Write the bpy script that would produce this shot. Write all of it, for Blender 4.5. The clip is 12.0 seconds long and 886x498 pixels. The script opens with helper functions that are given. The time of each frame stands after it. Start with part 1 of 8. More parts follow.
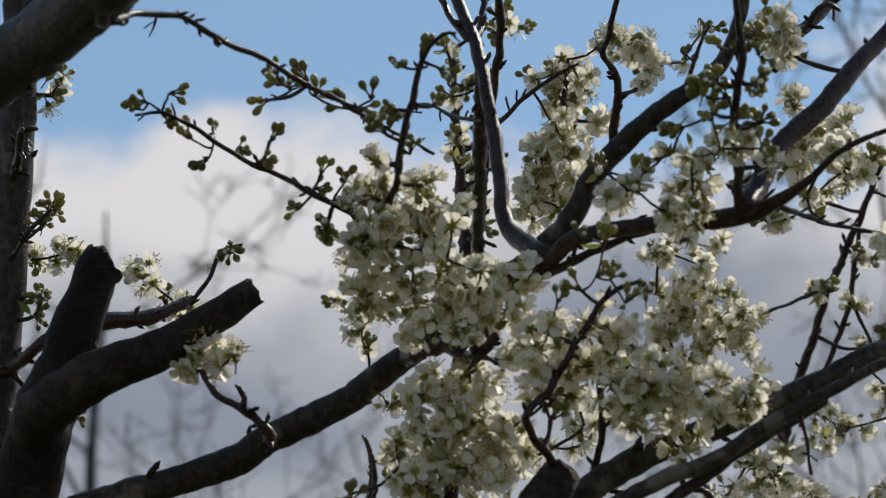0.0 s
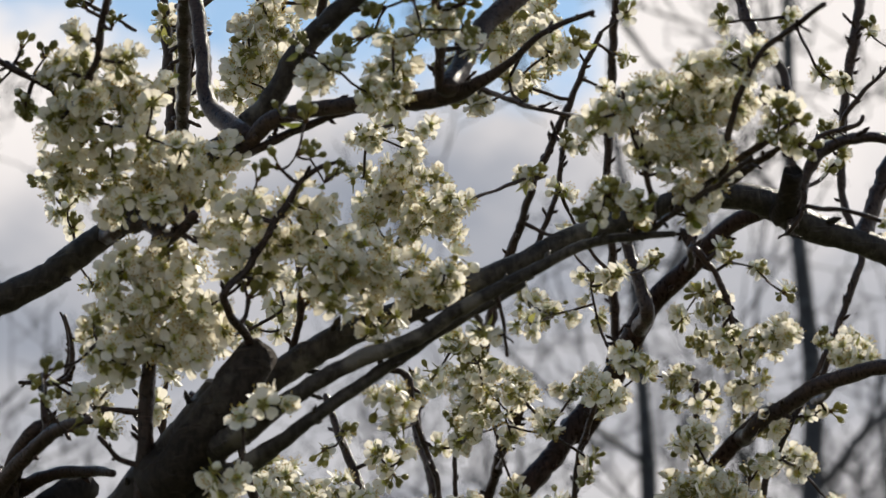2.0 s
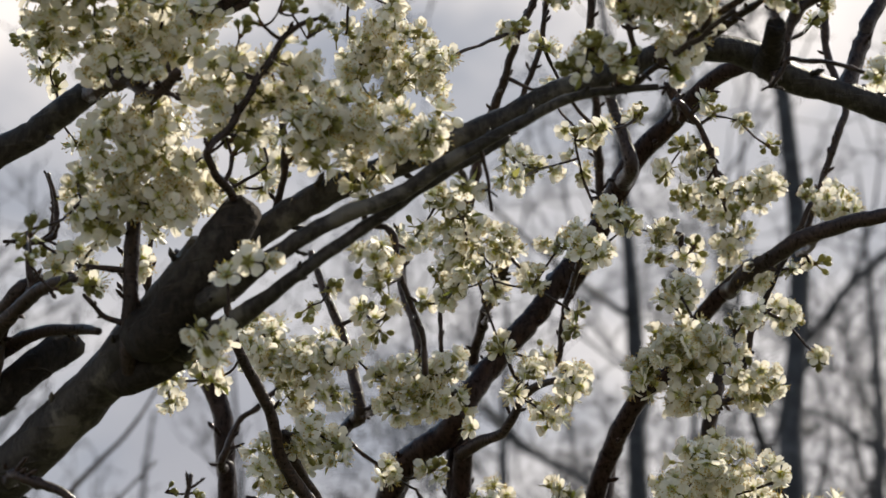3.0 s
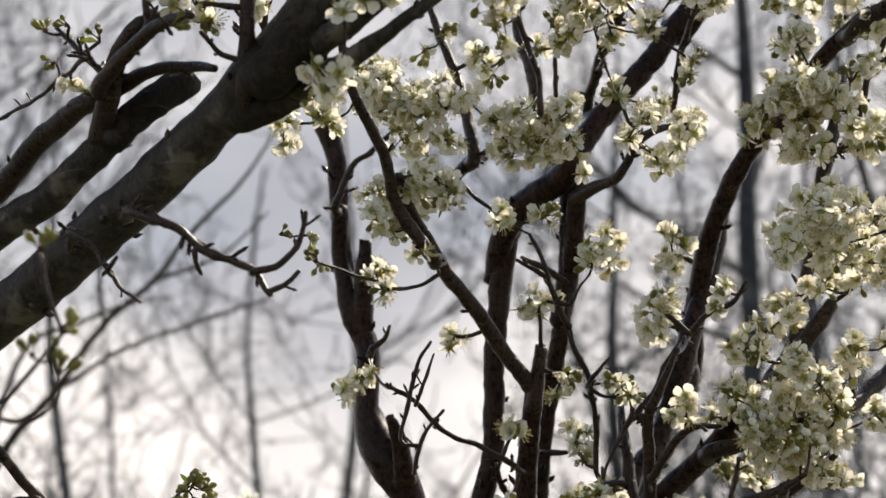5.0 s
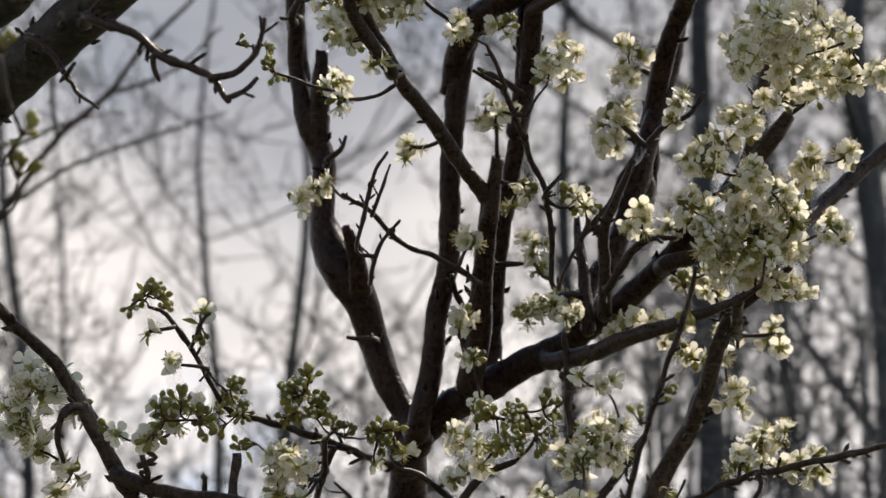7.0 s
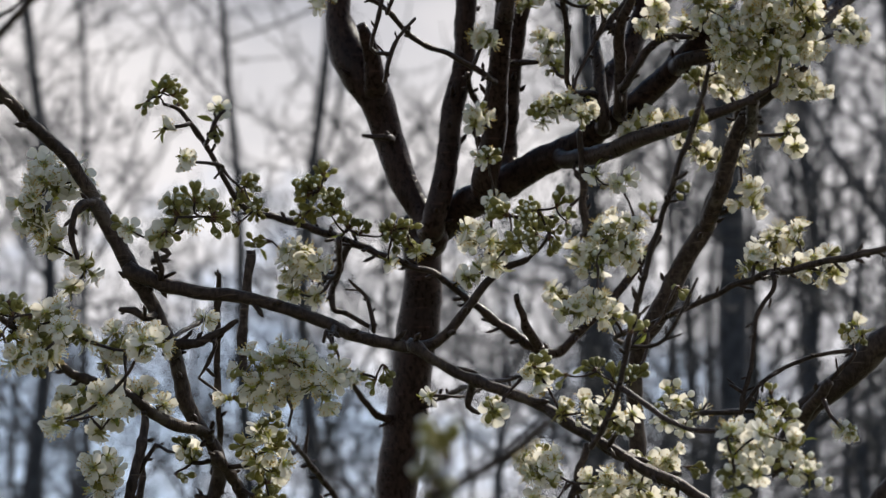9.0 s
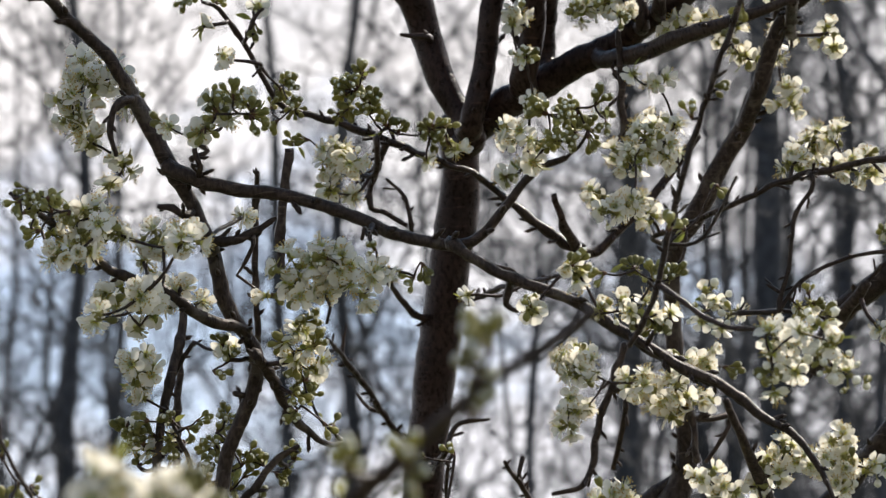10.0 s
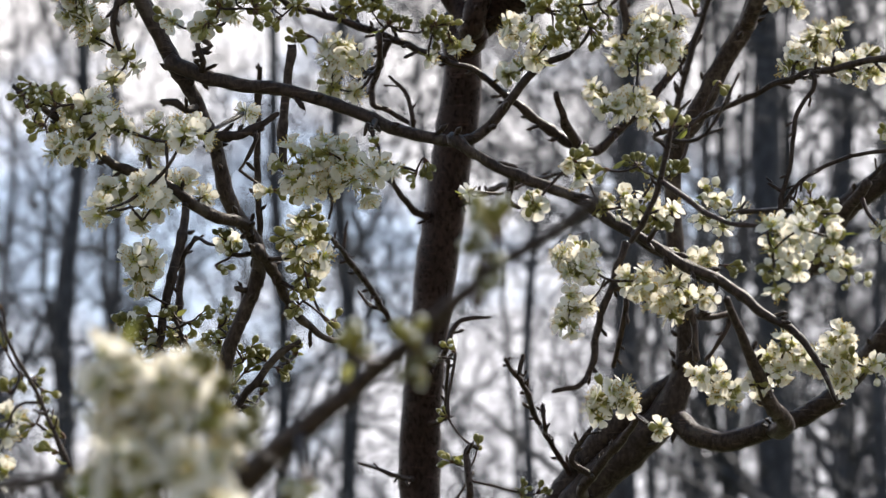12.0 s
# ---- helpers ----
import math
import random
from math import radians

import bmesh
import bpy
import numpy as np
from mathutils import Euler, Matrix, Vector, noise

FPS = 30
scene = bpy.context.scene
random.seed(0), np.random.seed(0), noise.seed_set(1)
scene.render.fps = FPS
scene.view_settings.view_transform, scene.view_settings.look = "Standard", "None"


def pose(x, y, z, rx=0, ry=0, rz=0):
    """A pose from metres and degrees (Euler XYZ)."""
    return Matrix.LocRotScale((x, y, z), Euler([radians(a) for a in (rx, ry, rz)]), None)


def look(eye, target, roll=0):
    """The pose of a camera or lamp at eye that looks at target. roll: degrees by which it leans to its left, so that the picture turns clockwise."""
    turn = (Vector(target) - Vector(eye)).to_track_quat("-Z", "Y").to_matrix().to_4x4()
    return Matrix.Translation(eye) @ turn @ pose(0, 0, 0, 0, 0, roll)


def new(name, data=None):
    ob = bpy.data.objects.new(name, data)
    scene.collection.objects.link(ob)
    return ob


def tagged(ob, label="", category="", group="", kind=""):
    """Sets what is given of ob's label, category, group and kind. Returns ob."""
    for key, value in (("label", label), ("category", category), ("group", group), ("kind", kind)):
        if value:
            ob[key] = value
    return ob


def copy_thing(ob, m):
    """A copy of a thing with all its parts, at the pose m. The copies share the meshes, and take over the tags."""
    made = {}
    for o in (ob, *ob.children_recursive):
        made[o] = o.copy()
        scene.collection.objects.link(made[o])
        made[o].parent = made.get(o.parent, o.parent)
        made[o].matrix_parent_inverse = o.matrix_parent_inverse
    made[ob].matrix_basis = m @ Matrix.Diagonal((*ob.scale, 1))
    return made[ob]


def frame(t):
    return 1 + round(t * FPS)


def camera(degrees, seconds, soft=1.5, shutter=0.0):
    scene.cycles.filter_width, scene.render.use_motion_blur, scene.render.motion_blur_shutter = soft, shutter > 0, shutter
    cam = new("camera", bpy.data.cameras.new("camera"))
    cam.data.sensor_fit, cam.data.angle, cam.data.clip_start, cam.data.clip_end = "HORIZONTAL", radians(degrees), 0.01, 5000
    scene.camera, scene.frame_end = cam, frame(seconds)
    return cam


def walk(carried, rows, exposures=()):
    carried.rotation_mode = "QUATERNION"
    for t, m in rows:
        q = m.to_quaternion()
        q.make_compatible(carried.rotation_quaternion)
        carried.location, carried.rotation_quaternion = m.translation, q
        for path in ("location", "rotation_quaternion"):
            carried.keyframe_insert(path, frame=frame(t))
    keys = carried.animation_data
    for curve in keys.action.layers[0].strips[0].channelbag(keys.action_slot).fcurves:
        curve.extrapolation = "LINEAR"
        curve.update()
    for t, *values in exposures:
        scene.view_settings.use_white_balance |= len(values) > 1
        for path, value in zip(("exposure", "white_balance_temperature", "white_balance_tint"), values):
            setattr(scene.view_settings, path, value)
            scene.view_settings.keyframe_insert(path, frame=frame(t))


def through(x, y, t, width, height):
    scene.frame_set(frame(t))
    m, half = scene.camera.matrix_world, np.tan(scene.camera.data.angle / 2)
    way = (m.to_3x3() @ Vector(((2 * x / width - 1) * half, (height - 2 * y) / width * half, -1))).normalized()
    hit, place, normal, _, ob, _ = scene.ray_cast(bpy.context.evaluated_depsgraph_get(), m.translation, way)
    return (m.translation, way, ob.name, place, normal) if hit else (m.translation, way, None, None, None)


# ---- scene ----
# ---- camera: held by hand, turning slowly downwards over the trees ----
LENS = 12.0
cam = camera(LENS, 12.0, soft=1.25)
EYE, TILT = 1.5, 22.0
# seconds, place of the lens, turn to the left, turn up, lean
ROWS = [
    (0.0, -0.0082, -0.0021, 0.0042, -0.000, -0.000, -1.021),
    (0.5, 0.0023, 0.0005, -0.0001, -0.394, -0.774, -0.742),
    (1.0, 0.0044, 0.0017, -0.0007, -1.496, -0.949, -0.536),
    (1.5, 0.0066, 0.0010, -0.0017, -2.501, -1.171, -0.199),
    (2.0, 0.0109, 0.0008, -0.0057, -3.611, -1.448, -0.172),
    (2.5, 0.0113, -0.0020, -0.0062, -4.062, -2.328, -0.442),
    (3.0, 0.0117, 0.0007, -0.0068, -3.795, -3.392, -0.647),
    (3.2, 0.0116, -0.0010, -0.0065, -3.394, -3.847, -0.554),
    (4.8, 0.0090, 0.0008, -0.0189, -2.296, -6.138, -0.293),
    (5.0, 0.0085, 0.0002, -0.0193, -2.267, -6.622, -0.229),
    (5.5, 0.0086, -0.0013, -0.0193, -2.976, -7.207, -0.005),
    (6.0, 0.0099, -0.0009, -0.0198, -3.227, -7.787, -0.097),
    (6.5, 0.0077, -0.0022, -0.0230, -3.316, -8.348, 0.054),
    (7.0, 0.0039, -0.0021, -0.0265, -2.947, -9.058, 0.155),
    (7.2, 0.0035, -0.0023, -0.0276, -2.728, -9.309, 0.174),
    (8.8, 0.0105, -0.0025, -0.0283, -2.605, -11.664, 0.206),
    (9.0, 0.0100, -0.0020, -0.0294, -2.639, -11.751, 0.308),
    (9.5, 0.0087, -0.0039, -0.0312, -2.623, -12.419, 0.373),
    (10.0, 0.0072, -0.0031, -0.0343, -2.174, -13.032, 0.416),
    (10.5, 0.0053, -0.0042, -0.0340, -2.656, -13.362, 0.722),
    (11.0, 0.0039, -0.0044, -0.0355, -2.990, -13.317, 0.888),
    (11.5, 0.0028, -0.0074, -0.0376, -2.555, -13.856, 0.800),
    (12.0, 0.0037, -0.0092, -0.0395, -2.230, -14.307, 0.724),
]
walk(cam, [(t, pose(0, 0, EYE, TILT) @ pose(x, y, z, 90 + pitch, 0, yaw) @ pose(0, 0, 0, 0, 0, lean)) for t, x, y, z, yaw, pitch, lean in ROWS],
     exposures=[(0.0, -0.29, 6400, 10), (1.2, -0.07, 6600, 10), (2.5, 0.23, 6950, 11), (5.0, 0.52, 7050, 11), (7.0, 0.24, 6950, 11), (9.0, 0.09, 6600, 11), (9.6, 0.36, 6650, 11), (12.0, 0.60, 6650, 12)])
cam.data.dof.use_dof = True
cam.data.dof.focus_distance = 2.80
cam.data.dof.aperture_fstop = 21.0

# ---- sky and sun ----
SUN_AZIMUTH, SUN_HEIGHT = 46.0, 46.0      # degrees to the right of ahead, degrees up
world = bpy.data.worlds.new("sky")
scene.world = world
world.use_nodes = True


def link(tree, a, b):
    tree.links.new(a, b)


def node(tree, kind, **values):
    n = tree.nodes.new(kind)
    for key, value in values.items():
        if key in n.inputs:
            n.inputs[key].default_value = value
    return n


def math_node(tree, op, a, b, clamp=False):
    n = tree.nodes.new("ShaderNodeMath")
    n.operation, n.use_clamp = op, clamp
    for i, v in enumerate((a, b)):
        if v is None:
            continue
        if isinstance(v, (int, float)):
            n.inputs[i].default_value = v
        else:
            tree.links.new(v, n.inputs[i])
    return n.outputs[0]


def span(tree, value, a, b, c=0.0, d=1.0):
    n = tree.nodes.new("ShaderNodeMapRange")
    n.interpolation_type = "SMOOTHSTEP"
    tree.links.new(value, n.inputs["Value"])
    for key, v in (("From Min", a), ("From Max", b), ("To Min", c), ("To Max", d)):
        n.inputs[key].default_value = v
    return n.outputs["Result"]


def mix_colour(tree, fac, a, b):
    n = tree.nodes.new("ShaderNodeMix")
    n.data_type = "RGBA"
    for i, v in ((0, fac), (6, a), (7, b)):
        if isinstance(v, (int, float)):
            n.inputs[i].default_value = v
        elif isinstance(v, tuple):
            n.inputs[i].default_value = (*v, 1.0)
        else:
            tree.links.new(v, n.inputs[i])
    return n.outputs[2]


def noise_at(tree, vector, scale, detail=5.0, rough=0.55, offset=(0, 0, 0), stretch=(1, 1, 1)):
    m = tree.nodes.new("ShaderNodeMapping")
    m.inputs["Location"].default_value, m.inputs["Scale"].default_value = offset, stretch
    tree.links.new(vector, m.inputs["Vector"])
    n = node(tree, "ShaderNodeTexNoise", Scale=scale, Detail=detail, Roughness=rough)
    tree.links.new(m.outputs[0], n.inputs["Vector"])
    return n.outputs["Fac"]


def make_sky():
    nt = world.node_tree
    nt.nodes.clear()
    out = nt.nodes.new("ShaderNodeOutputWorld")
    sky = nt.nodes.new("ShaderNodeTexSky")
    sky.sky_type, sky.sun_disc = "NISHITA", False
    sky.sun_elevation, sky.sun_rotation = radians(SUN_HEIGHT), radians(SUN_AZIMUTH)
    sky.air_density, sky.dust_density, sky.ozone_density = 1.0, 0.1, 2.0
    blue = node(nt, "ShaderNodeBackground", Strength=0.145)
    deep = node(nt, "ShaderNodeHueSaturation", Hue=0.488, Saturation=0.92)
    link(nt, sky.outputs[0], deep.inputs["Color"])
    link(nt, deep.outputs[0], blue.inputs["Color"])
    way = nt.nodes.new("ShaderNodeTexCoord").outputs["Generated"]
    sep = nt.nodes.new("ShaderNodeSeparateXYZ")
    link(nt, way, sep.inputs[0])
    # a bank of cloud, closed lower down, broken at its top and near the ground
    big = noise_at(nt, way, 7.0, 6.0, 0.55, (0.35, 0.1, 0.2), (1, 1, 1.5))
    small = noise_at(nt, way, 16.0, 6.0, 0.6, (1.7, 0.4, 0.9), (1, 1, 1.7))
    height = math_node(nt, "MULTIPLY", math_node(nt, "SUBTRACT", 0.402, sep.outputs["Z"]), 14.0)
    cover = math_node(nt, "ADD", height, math_node(nt, "MULTIPLY", math_node(nt, "SUBTRACT", big, 0.5), 3.2))
    top = span(nt, cover, -0.12, 0.22)
    low = math_node(nt, "ABSOLUTE", math_node(nt, "SUBTRACT", sep.outputs["Z"], 0.137), None)
    low = math_node(nt, "ADD", math_node(nt, "MULTIPLY", low, 6.0), small)
    low = math_node(nt, "ADD", low, math_node(nt, "MULTIPLY", math_node(nt, "MAXIMUM", sep.outputs["X"], 0.0), 1.5))
    low = span(nt, low, 0.54, 0.80)
    mask = math_node(nt, "MULTIPLY", top, math_node(nt, "ADD", math_node(nt, "MULTIPLY", low, 0.3), 0.7))
    # the bank is bright at its top, grey in its body and bright again towards the ground
    shade = noise_at(nt, way, 8.0, 5.0, 0.5, (2.97, 0.7, 0.3), (1, 1, 2.0))
    ramp = nt.nodes.new("ShaderNodeValToRGB")
    ramp.color_ramp.interpolation = "B_SPLINE"
    stops = ((0.08, 1.0), (0.16, 0.86), (0.22, 0.80), (0.28, 0.50), (0.33, 0.20), (0.36, 0.48), (0.385, 0.95), (0.45, 1.0))
    for i, (at, v) in enumerate(stops):
        e = ramp.color_ramp.elements[i] if i < 2 else ramp.color_ramp.elements.new(at)
        e.position, e.color = at, (v, v, v, 1)
    wob = math_node(nt, "ADD", sep.outputs["Z"], math_node(nt, "MULTIPLY", math_node(nt, "SUBTRACT", big, 0.5), 0.16))
    link(nt, wob, ramp.inputs[0])
    level = math_node(nt, "ADD", ramp.outputs[0], math_node(nt, "MULTIPLY", math_node(nt, "SUBTRACT", shade, 0.5), 1.3))
    tone = mix_colour(nt, span(nt, level, 0.05, 0.95), (0.31, 0.36, 0.46), (1.08, 1.05, 1.06))
    # cooler towards the ground
    tone = mix_colour(nt, span(nt, sep.outputs["Z"], 0.10, 0.22, 0.75, 0.0), tone, mix_colour(nt, span(nt, level, 0.05, 0.95), (0.33, 0.365, 0.50), (1.16, 1.18, 1.28)))
    # a darker bank hangs behind the young tree, and blue haze shows between the clouds lower down
    bank = nt.nodes.new("ShaderNodeVectorMath")
    bank.operation = "DISTANCE"
    link(nt, way, bank.inputs[0])
    bank.inputs[1].default_value = (0.0136, 0.9636, 0.2672)
    edge = math_node(nt, "ADD", bank.outputs["Value"], math_node(nt, "MULTIPLY", math_node(nt, "SUBTRACT", small, 0.5), 0.06))
    tone = mix_colour(nt, span(nt, edge, 0.012, 0.050, 0.85, 0.0), tone, (0.41, 0.435, 0.51))
    tone = mix_colour(nt, low, (0.62, 0.70, 0.94), tone)
    cloud = node(nt, "ShaderNodeBackground", Strength=0.80)
    link(nt, tone, cloud.inputs["Color"])
    mix = nt.nodes.new("ShaderNodeMixShader")
    link(nt, mask, mix.inputs[0])
    link(nt, blue.outputs[0], mix.inputs[1])
    link(nt, cloud.outputs[0], mix.inputs[2])
    link(nt, mix.outputs[0], out.inputs[0])


make_sky()
sun = new("sun", bpy.data.lights.new("sun", "SUN"))
sun.data.energy, sun.data.angle, sun.data.color = 5.0, radians(0.6), (1.0, 0.94, 0.84)
az, el = radians(SUN_AZIMUTH), radians(SUN_HEIGHT)
sun.matrix_world = look((0, 0, 0), (-math.sin(az) * math.cos(el), -math.cos(az) * math.cos(el), -math.sin(el)))

# ---- materials ----


def material(name):
    m = bpy.data.materials.new(name)
    m.use_nodes = True
    return m, m.node_tree, m.node_tree.nodes["Principled BSDF"]


def bark_material(name, dark, light, lichen, amount, scale=1.0, rough=0.58, gloss=0.25, relief=1.0, bars=0.4):
    """Bark with grain, blotches of lichen, corky crossbars and fine cracks."""
    m, nt, b = material(name)
    co = nt.nodes.new("ShaderNodeTexCoord").outputs["Object"]
    grain = noise_at(nt, co, 260 * scale, 6, 0.65, stretch=(1, 1, 0.55))
    blot = noise_at(nt, co, 38 * scale, 5, 0.6)
    wide = noise_at(nt, co, 14 * scale, 3, 0.5, (3, 5, 1))
    col = mix_colour(nt, span(nt, grain, 0.35, 0.68), dark, light)
    col = mix_colour(nt, span(nt, wide, 0.40, 0.66, 0.0, 0.45), col, tuple(0.5 * v for v in dark))
    col = mix_colour(nt, span(nt, blot, 0.56, 0.66, 0, amount), col, lichen)
    pores = noise_at(nt, co, 105 * scale, 3, 0.5, (2, 1, 0), (0.45, 0.45, 3.4))
    cork = span(nt, pores, 0.60, 0.70)
    col = mix_colour(nt, math_node(nt, "MULTIPLY", cork, bars), col, tuple(min(1.0, 1.9 * v) for v in light))
    link(nt, col, b.inputs["Base Color"])
    shine = span(nt, grain, 0.3, 0.7, rough - 0.08, rough + 0.14)
    link(nt, shine, b.inputs["Roughness"])
    b.inputs["Specular IOR Level"].default_value = gloss
    cracks = noise_at(nt, co, 170 * scale, 2, 0.6, (7, 3, 2), (1.6, 1.6, 0.35))
    rel = math_node(nt, "ADD", grain, math_node(nt, "MULTIPLY", cork, 0.7))
    rel = math_node(nt, "SUBTRACT", rel, math_node(nt, "MULTIPLY", span(nt, cracks, 0.60, 0.72), 0.5))
    bump = node(nt, "ShaderNodeBump", Strength=relief, Distance=0.0022)
    link(nt, rel, bump.inputs["Height"])
    link(nt, bump.outputs[0], b.inputs["Normal"])
    return m


def leafy_material(name, colour, other, through, rough=0.5, scale=300.0):
    """Thin living tissue: part of the light goes through it."""
    m, nt, b = material(name)
    co = nt.nodes.new("ShaderNodeTexCoord").outputs["Object"]
    info = nt.nodes.new("ShaderNodeObjectInfo")
    n = noise_at(nt, co, scale, 3, 0.5)
    fac = math_node(nt, "ADD", math_node(nt, "MULTIPLY", n, 0.6), math_node(nt, "MULTIPLY", info.outputs["Random"], 0.4))
    col = mix_colour(nt, span(nt, fac, 0.25, 0.75), colour, other)
    link(nt, col, b.inputs["Base Color"])
    b.inputs["Roughness"].default_value = rough
    b.inputs["Specular IOR Level"].default_value = 0.3
    tr = nt.nodes.new("ShaderNodeBsdfTranslucent")
    link(nt, col, tr.inputs["Color"])
    mix = nt.nodes.new("ShaderNodeMixShader")
    mix.inputs[0].default_value = through
    link(nt, b.outputs[0], mix.inputs[1])
    link(nt, tr.outputs[0], mix.inputs[2])
    link(nt, mix.outputs[0], nt.nodes["Material Output"].inputs["Surface"])
    return m


def petal_material():
    """White petal, greenish yellow at its claw, thin enough to let light through."""
    m, nt, b = material("petal")
    co = nt.nodes.new("ShaderNodeTexCoord").outputs["Object"]
    n = noise_at(nt, co, 260, 3, 0.5)
    far = nt.nodes.new("ShaderNodeVectorMath")
    far.operation = "LENGTH"
    link(nt, co, far.inputs[0])
    info = nt.nodes.new("ShaderNodeObjectInfo")
    col = mix_colour(nt, span(nt, n, 0.3, 0.7), (0.86, 0.835, 0.77), (0.91, 0.895, 0.85))
    col = mix_colour(nt, math_node(nt, "MULTIPLY", info.outputs["Random"], 0.22), col, (0.88, 0.82, 0.66))
    col = mix_colour(nt, span(nt, far.outputs["Value"], 0.0020, 0.0046, 0.85, 0.0), col, (0.60, 0.60, 0.18))
    link(nt, col, b.inputs["Base Color"])
    b.inputs["Roughness"].default_value, b.inputs["Specular IOR Level"].default_value = 0.45, 0.35
    # fine veins along the petal
    veins = noise_at(nt, co, 900, 2, 0.5)
    bump = node(nt, "ShaderNodeBump", Strength=0.25, Distance=0.0004)
    link(nt, veins, bump.inputs["Height"])
    link(nt, bump.outputs[0], b.inputs["Normal"])
    tr = nt.nodes.new("ShaderNodeBsdfTranslucent")
    # what comes through is yellower than what is thrown back
    warm = nt.nodes.new("ShaderNodeMix")
    warm.data_type, warm.blend_type = "RGBA", "MULTIPLY"
    warm.inputs[0].default_value, warm.inputs[7].default_value = 1.0, (1.0, 0.975, 0.90, 1.0)
    link(nt, col, warm.inputs[6])
    link(nt, warm.outputs[2], tr.inputs["Color"])
    mix = nt.nodes.new("ShaderNodeMixShader")
    mix.inputs[0].default_value = 0.52
    link(nt, b.outputs[0], mix.inputs[1])
    link(nt, tr.outputs[0], mix.inputs[2])
    link(nt, mix.outputs[0], nt.nodes["Material Output"].inputs["Surface"])
    return m


OLD_BARK = bark_material("old_bark", (0.021, 0.0175, 0.0156), (0.064, 0.055, 0.049), (0.17, 0.152, 0.130), 0.62, 0.8, 0.42, 0.17, 0.55, 0.15)
DEAD_BARK = bark_material("weathered_bark", (0.015, 0.0118, 0.0102), (0.046, 0.037, 0.031), (0.11, 0.098, 0.083), 0.35, 0.8, 0.65, 0.12, 0.9)
BARK = bark_material("plum_bark", (0.0145, 0.0078, 0.0064), (0.045, 0.0250, 0.0205), (0.090, 0.062, 0.050), 0.30, 1.2, 0.30, 0.12, 0.22)
TWIG_BARK = bark_material("twig_bark", (0.018, 0.0102, 0.0082), (0.055, 0.0325, 0.0255), (0.09, 0.063, 0.049), 0.3, 1.6, 0.32, 0.26, 0.4)
# lighter than plum_bark: the veil of backlight on these stems is mixed in
VEILED_BARK = bark_material("veiled_bark", (0.025, 0.0175, 0.0142), (0.074, 0.053, 0.043), (0.145, 0.120, 0.094), 0.4, 1.2, 0.36, 0.13, 0.5)
CUT_WOOD = bark_material("cut_wood", (0.012, 0.010, 0.009), (0.045, 0.036, 0.031), (0.08, 0.07, 0.06), 0.3, 1.0)
# grey bark; the bluish cast puts haze over distant trunks into its colour
FAR_BARK = bark_material("hazed_grey_bark", (0.030, 0.032, 0.038), (0.075, 0.079, 0.090), (0.13, 0.135, 0.135), 0.5, 0.12, 0.7, 0.2)
PETAL = petal_material()
THROAT = leafy_material("throat", (0.50, 0.50, 0.08), (0.64, 0.61, 0.18), 0.4)
STAMEN = leafy_material("stamen", (0.72, 0.74, 0.50), (0.80, 0.80, 0.62), 0.3)
ANTHER = leafy_material("anther", (0.52, 0.34, 0.07), (0.68, 0.50, 0.15), 0.1)
CUT_WOOD.node_tree.nodes["Principled BSDF"].inputs["Specular IOR Level"].default_value = 0.05
CUT_WOOD.node_tree.nodes["Principled BSDF"].inputs["Roughness"].default_value = 0.95
CALYX = leafy_material("calyx", (0.20, 0.185, 0.055), (0.35, 0.32, 0.105), 0.35)
BUD = leafy_material("bud", (0.175, 0.165, 0.055), (0.40, 0.38, 0.135), 0.48, 0.38, 500)
SCALE = leafy_material("bud_scale", (0.06, 0.028, 0.016), (0.15, 0.08, 0.04), 0.2, 0.5, 500)
BUD_TIP = leafy_material("bud_tip", (0.78, 0.77, 0.64), (0.88, 0.87, 0.80), 0.3, 0.5, 400)
LEAF = leafy_material("leaf", (0.15, 0.18, 0.035), (0.33, 0.32, 0.10), 0.45)


def grass_material():
    m, nt, b = material("grass")
    co = nt.nodes.new("ShaderNodeTexCoord").outputs["Object"]
    a, c = noise_at(nt, co, 0.6, 6, 0.6), noise_at(nt, co, 40, 4, 0.7)
    col = mix_colour(nt, span(nt, a, 0.35, 0.65), (0.055, 0.075, 0.022), (0.12, 0.10, 0.045))
    col = mix_colour(nt, span(nt, c, 0.4, 0.7, 0, 0.6), col, (0.03, 0.045, 0.012))
    link(nt, col, b.inputs["Base Color"])
    b.inputs["Roughness"].default_value = 0.9
    bump = node(nt, "ShaderNodeBump", Strength=0.8, Distance=0.05)
    link(nt, c, bump.inputs["Height"])
    link(nt, bump.outputs[0], b.inputs["Normal"])
    return m


GRASS = grass_material()

# ---- mesh helpers ----
BASES, SAMPLES = {}, {}


def mesh_of(name, verts, faces, mats, slots=None, smooth=True):
    me = bpy.data.meshes.new(name)
    me.from_pydata([tuple(v) for v in verts], [], faces)
    for m in mats:
        me.materials.append(m)
    if slots is not None:
        me.polygons.foreach_set("material_index", slots)
    if smooth:
        me.polygons.foreach_set("use_smooth", [True] * len(me.polygons))
    me.update()
    return me


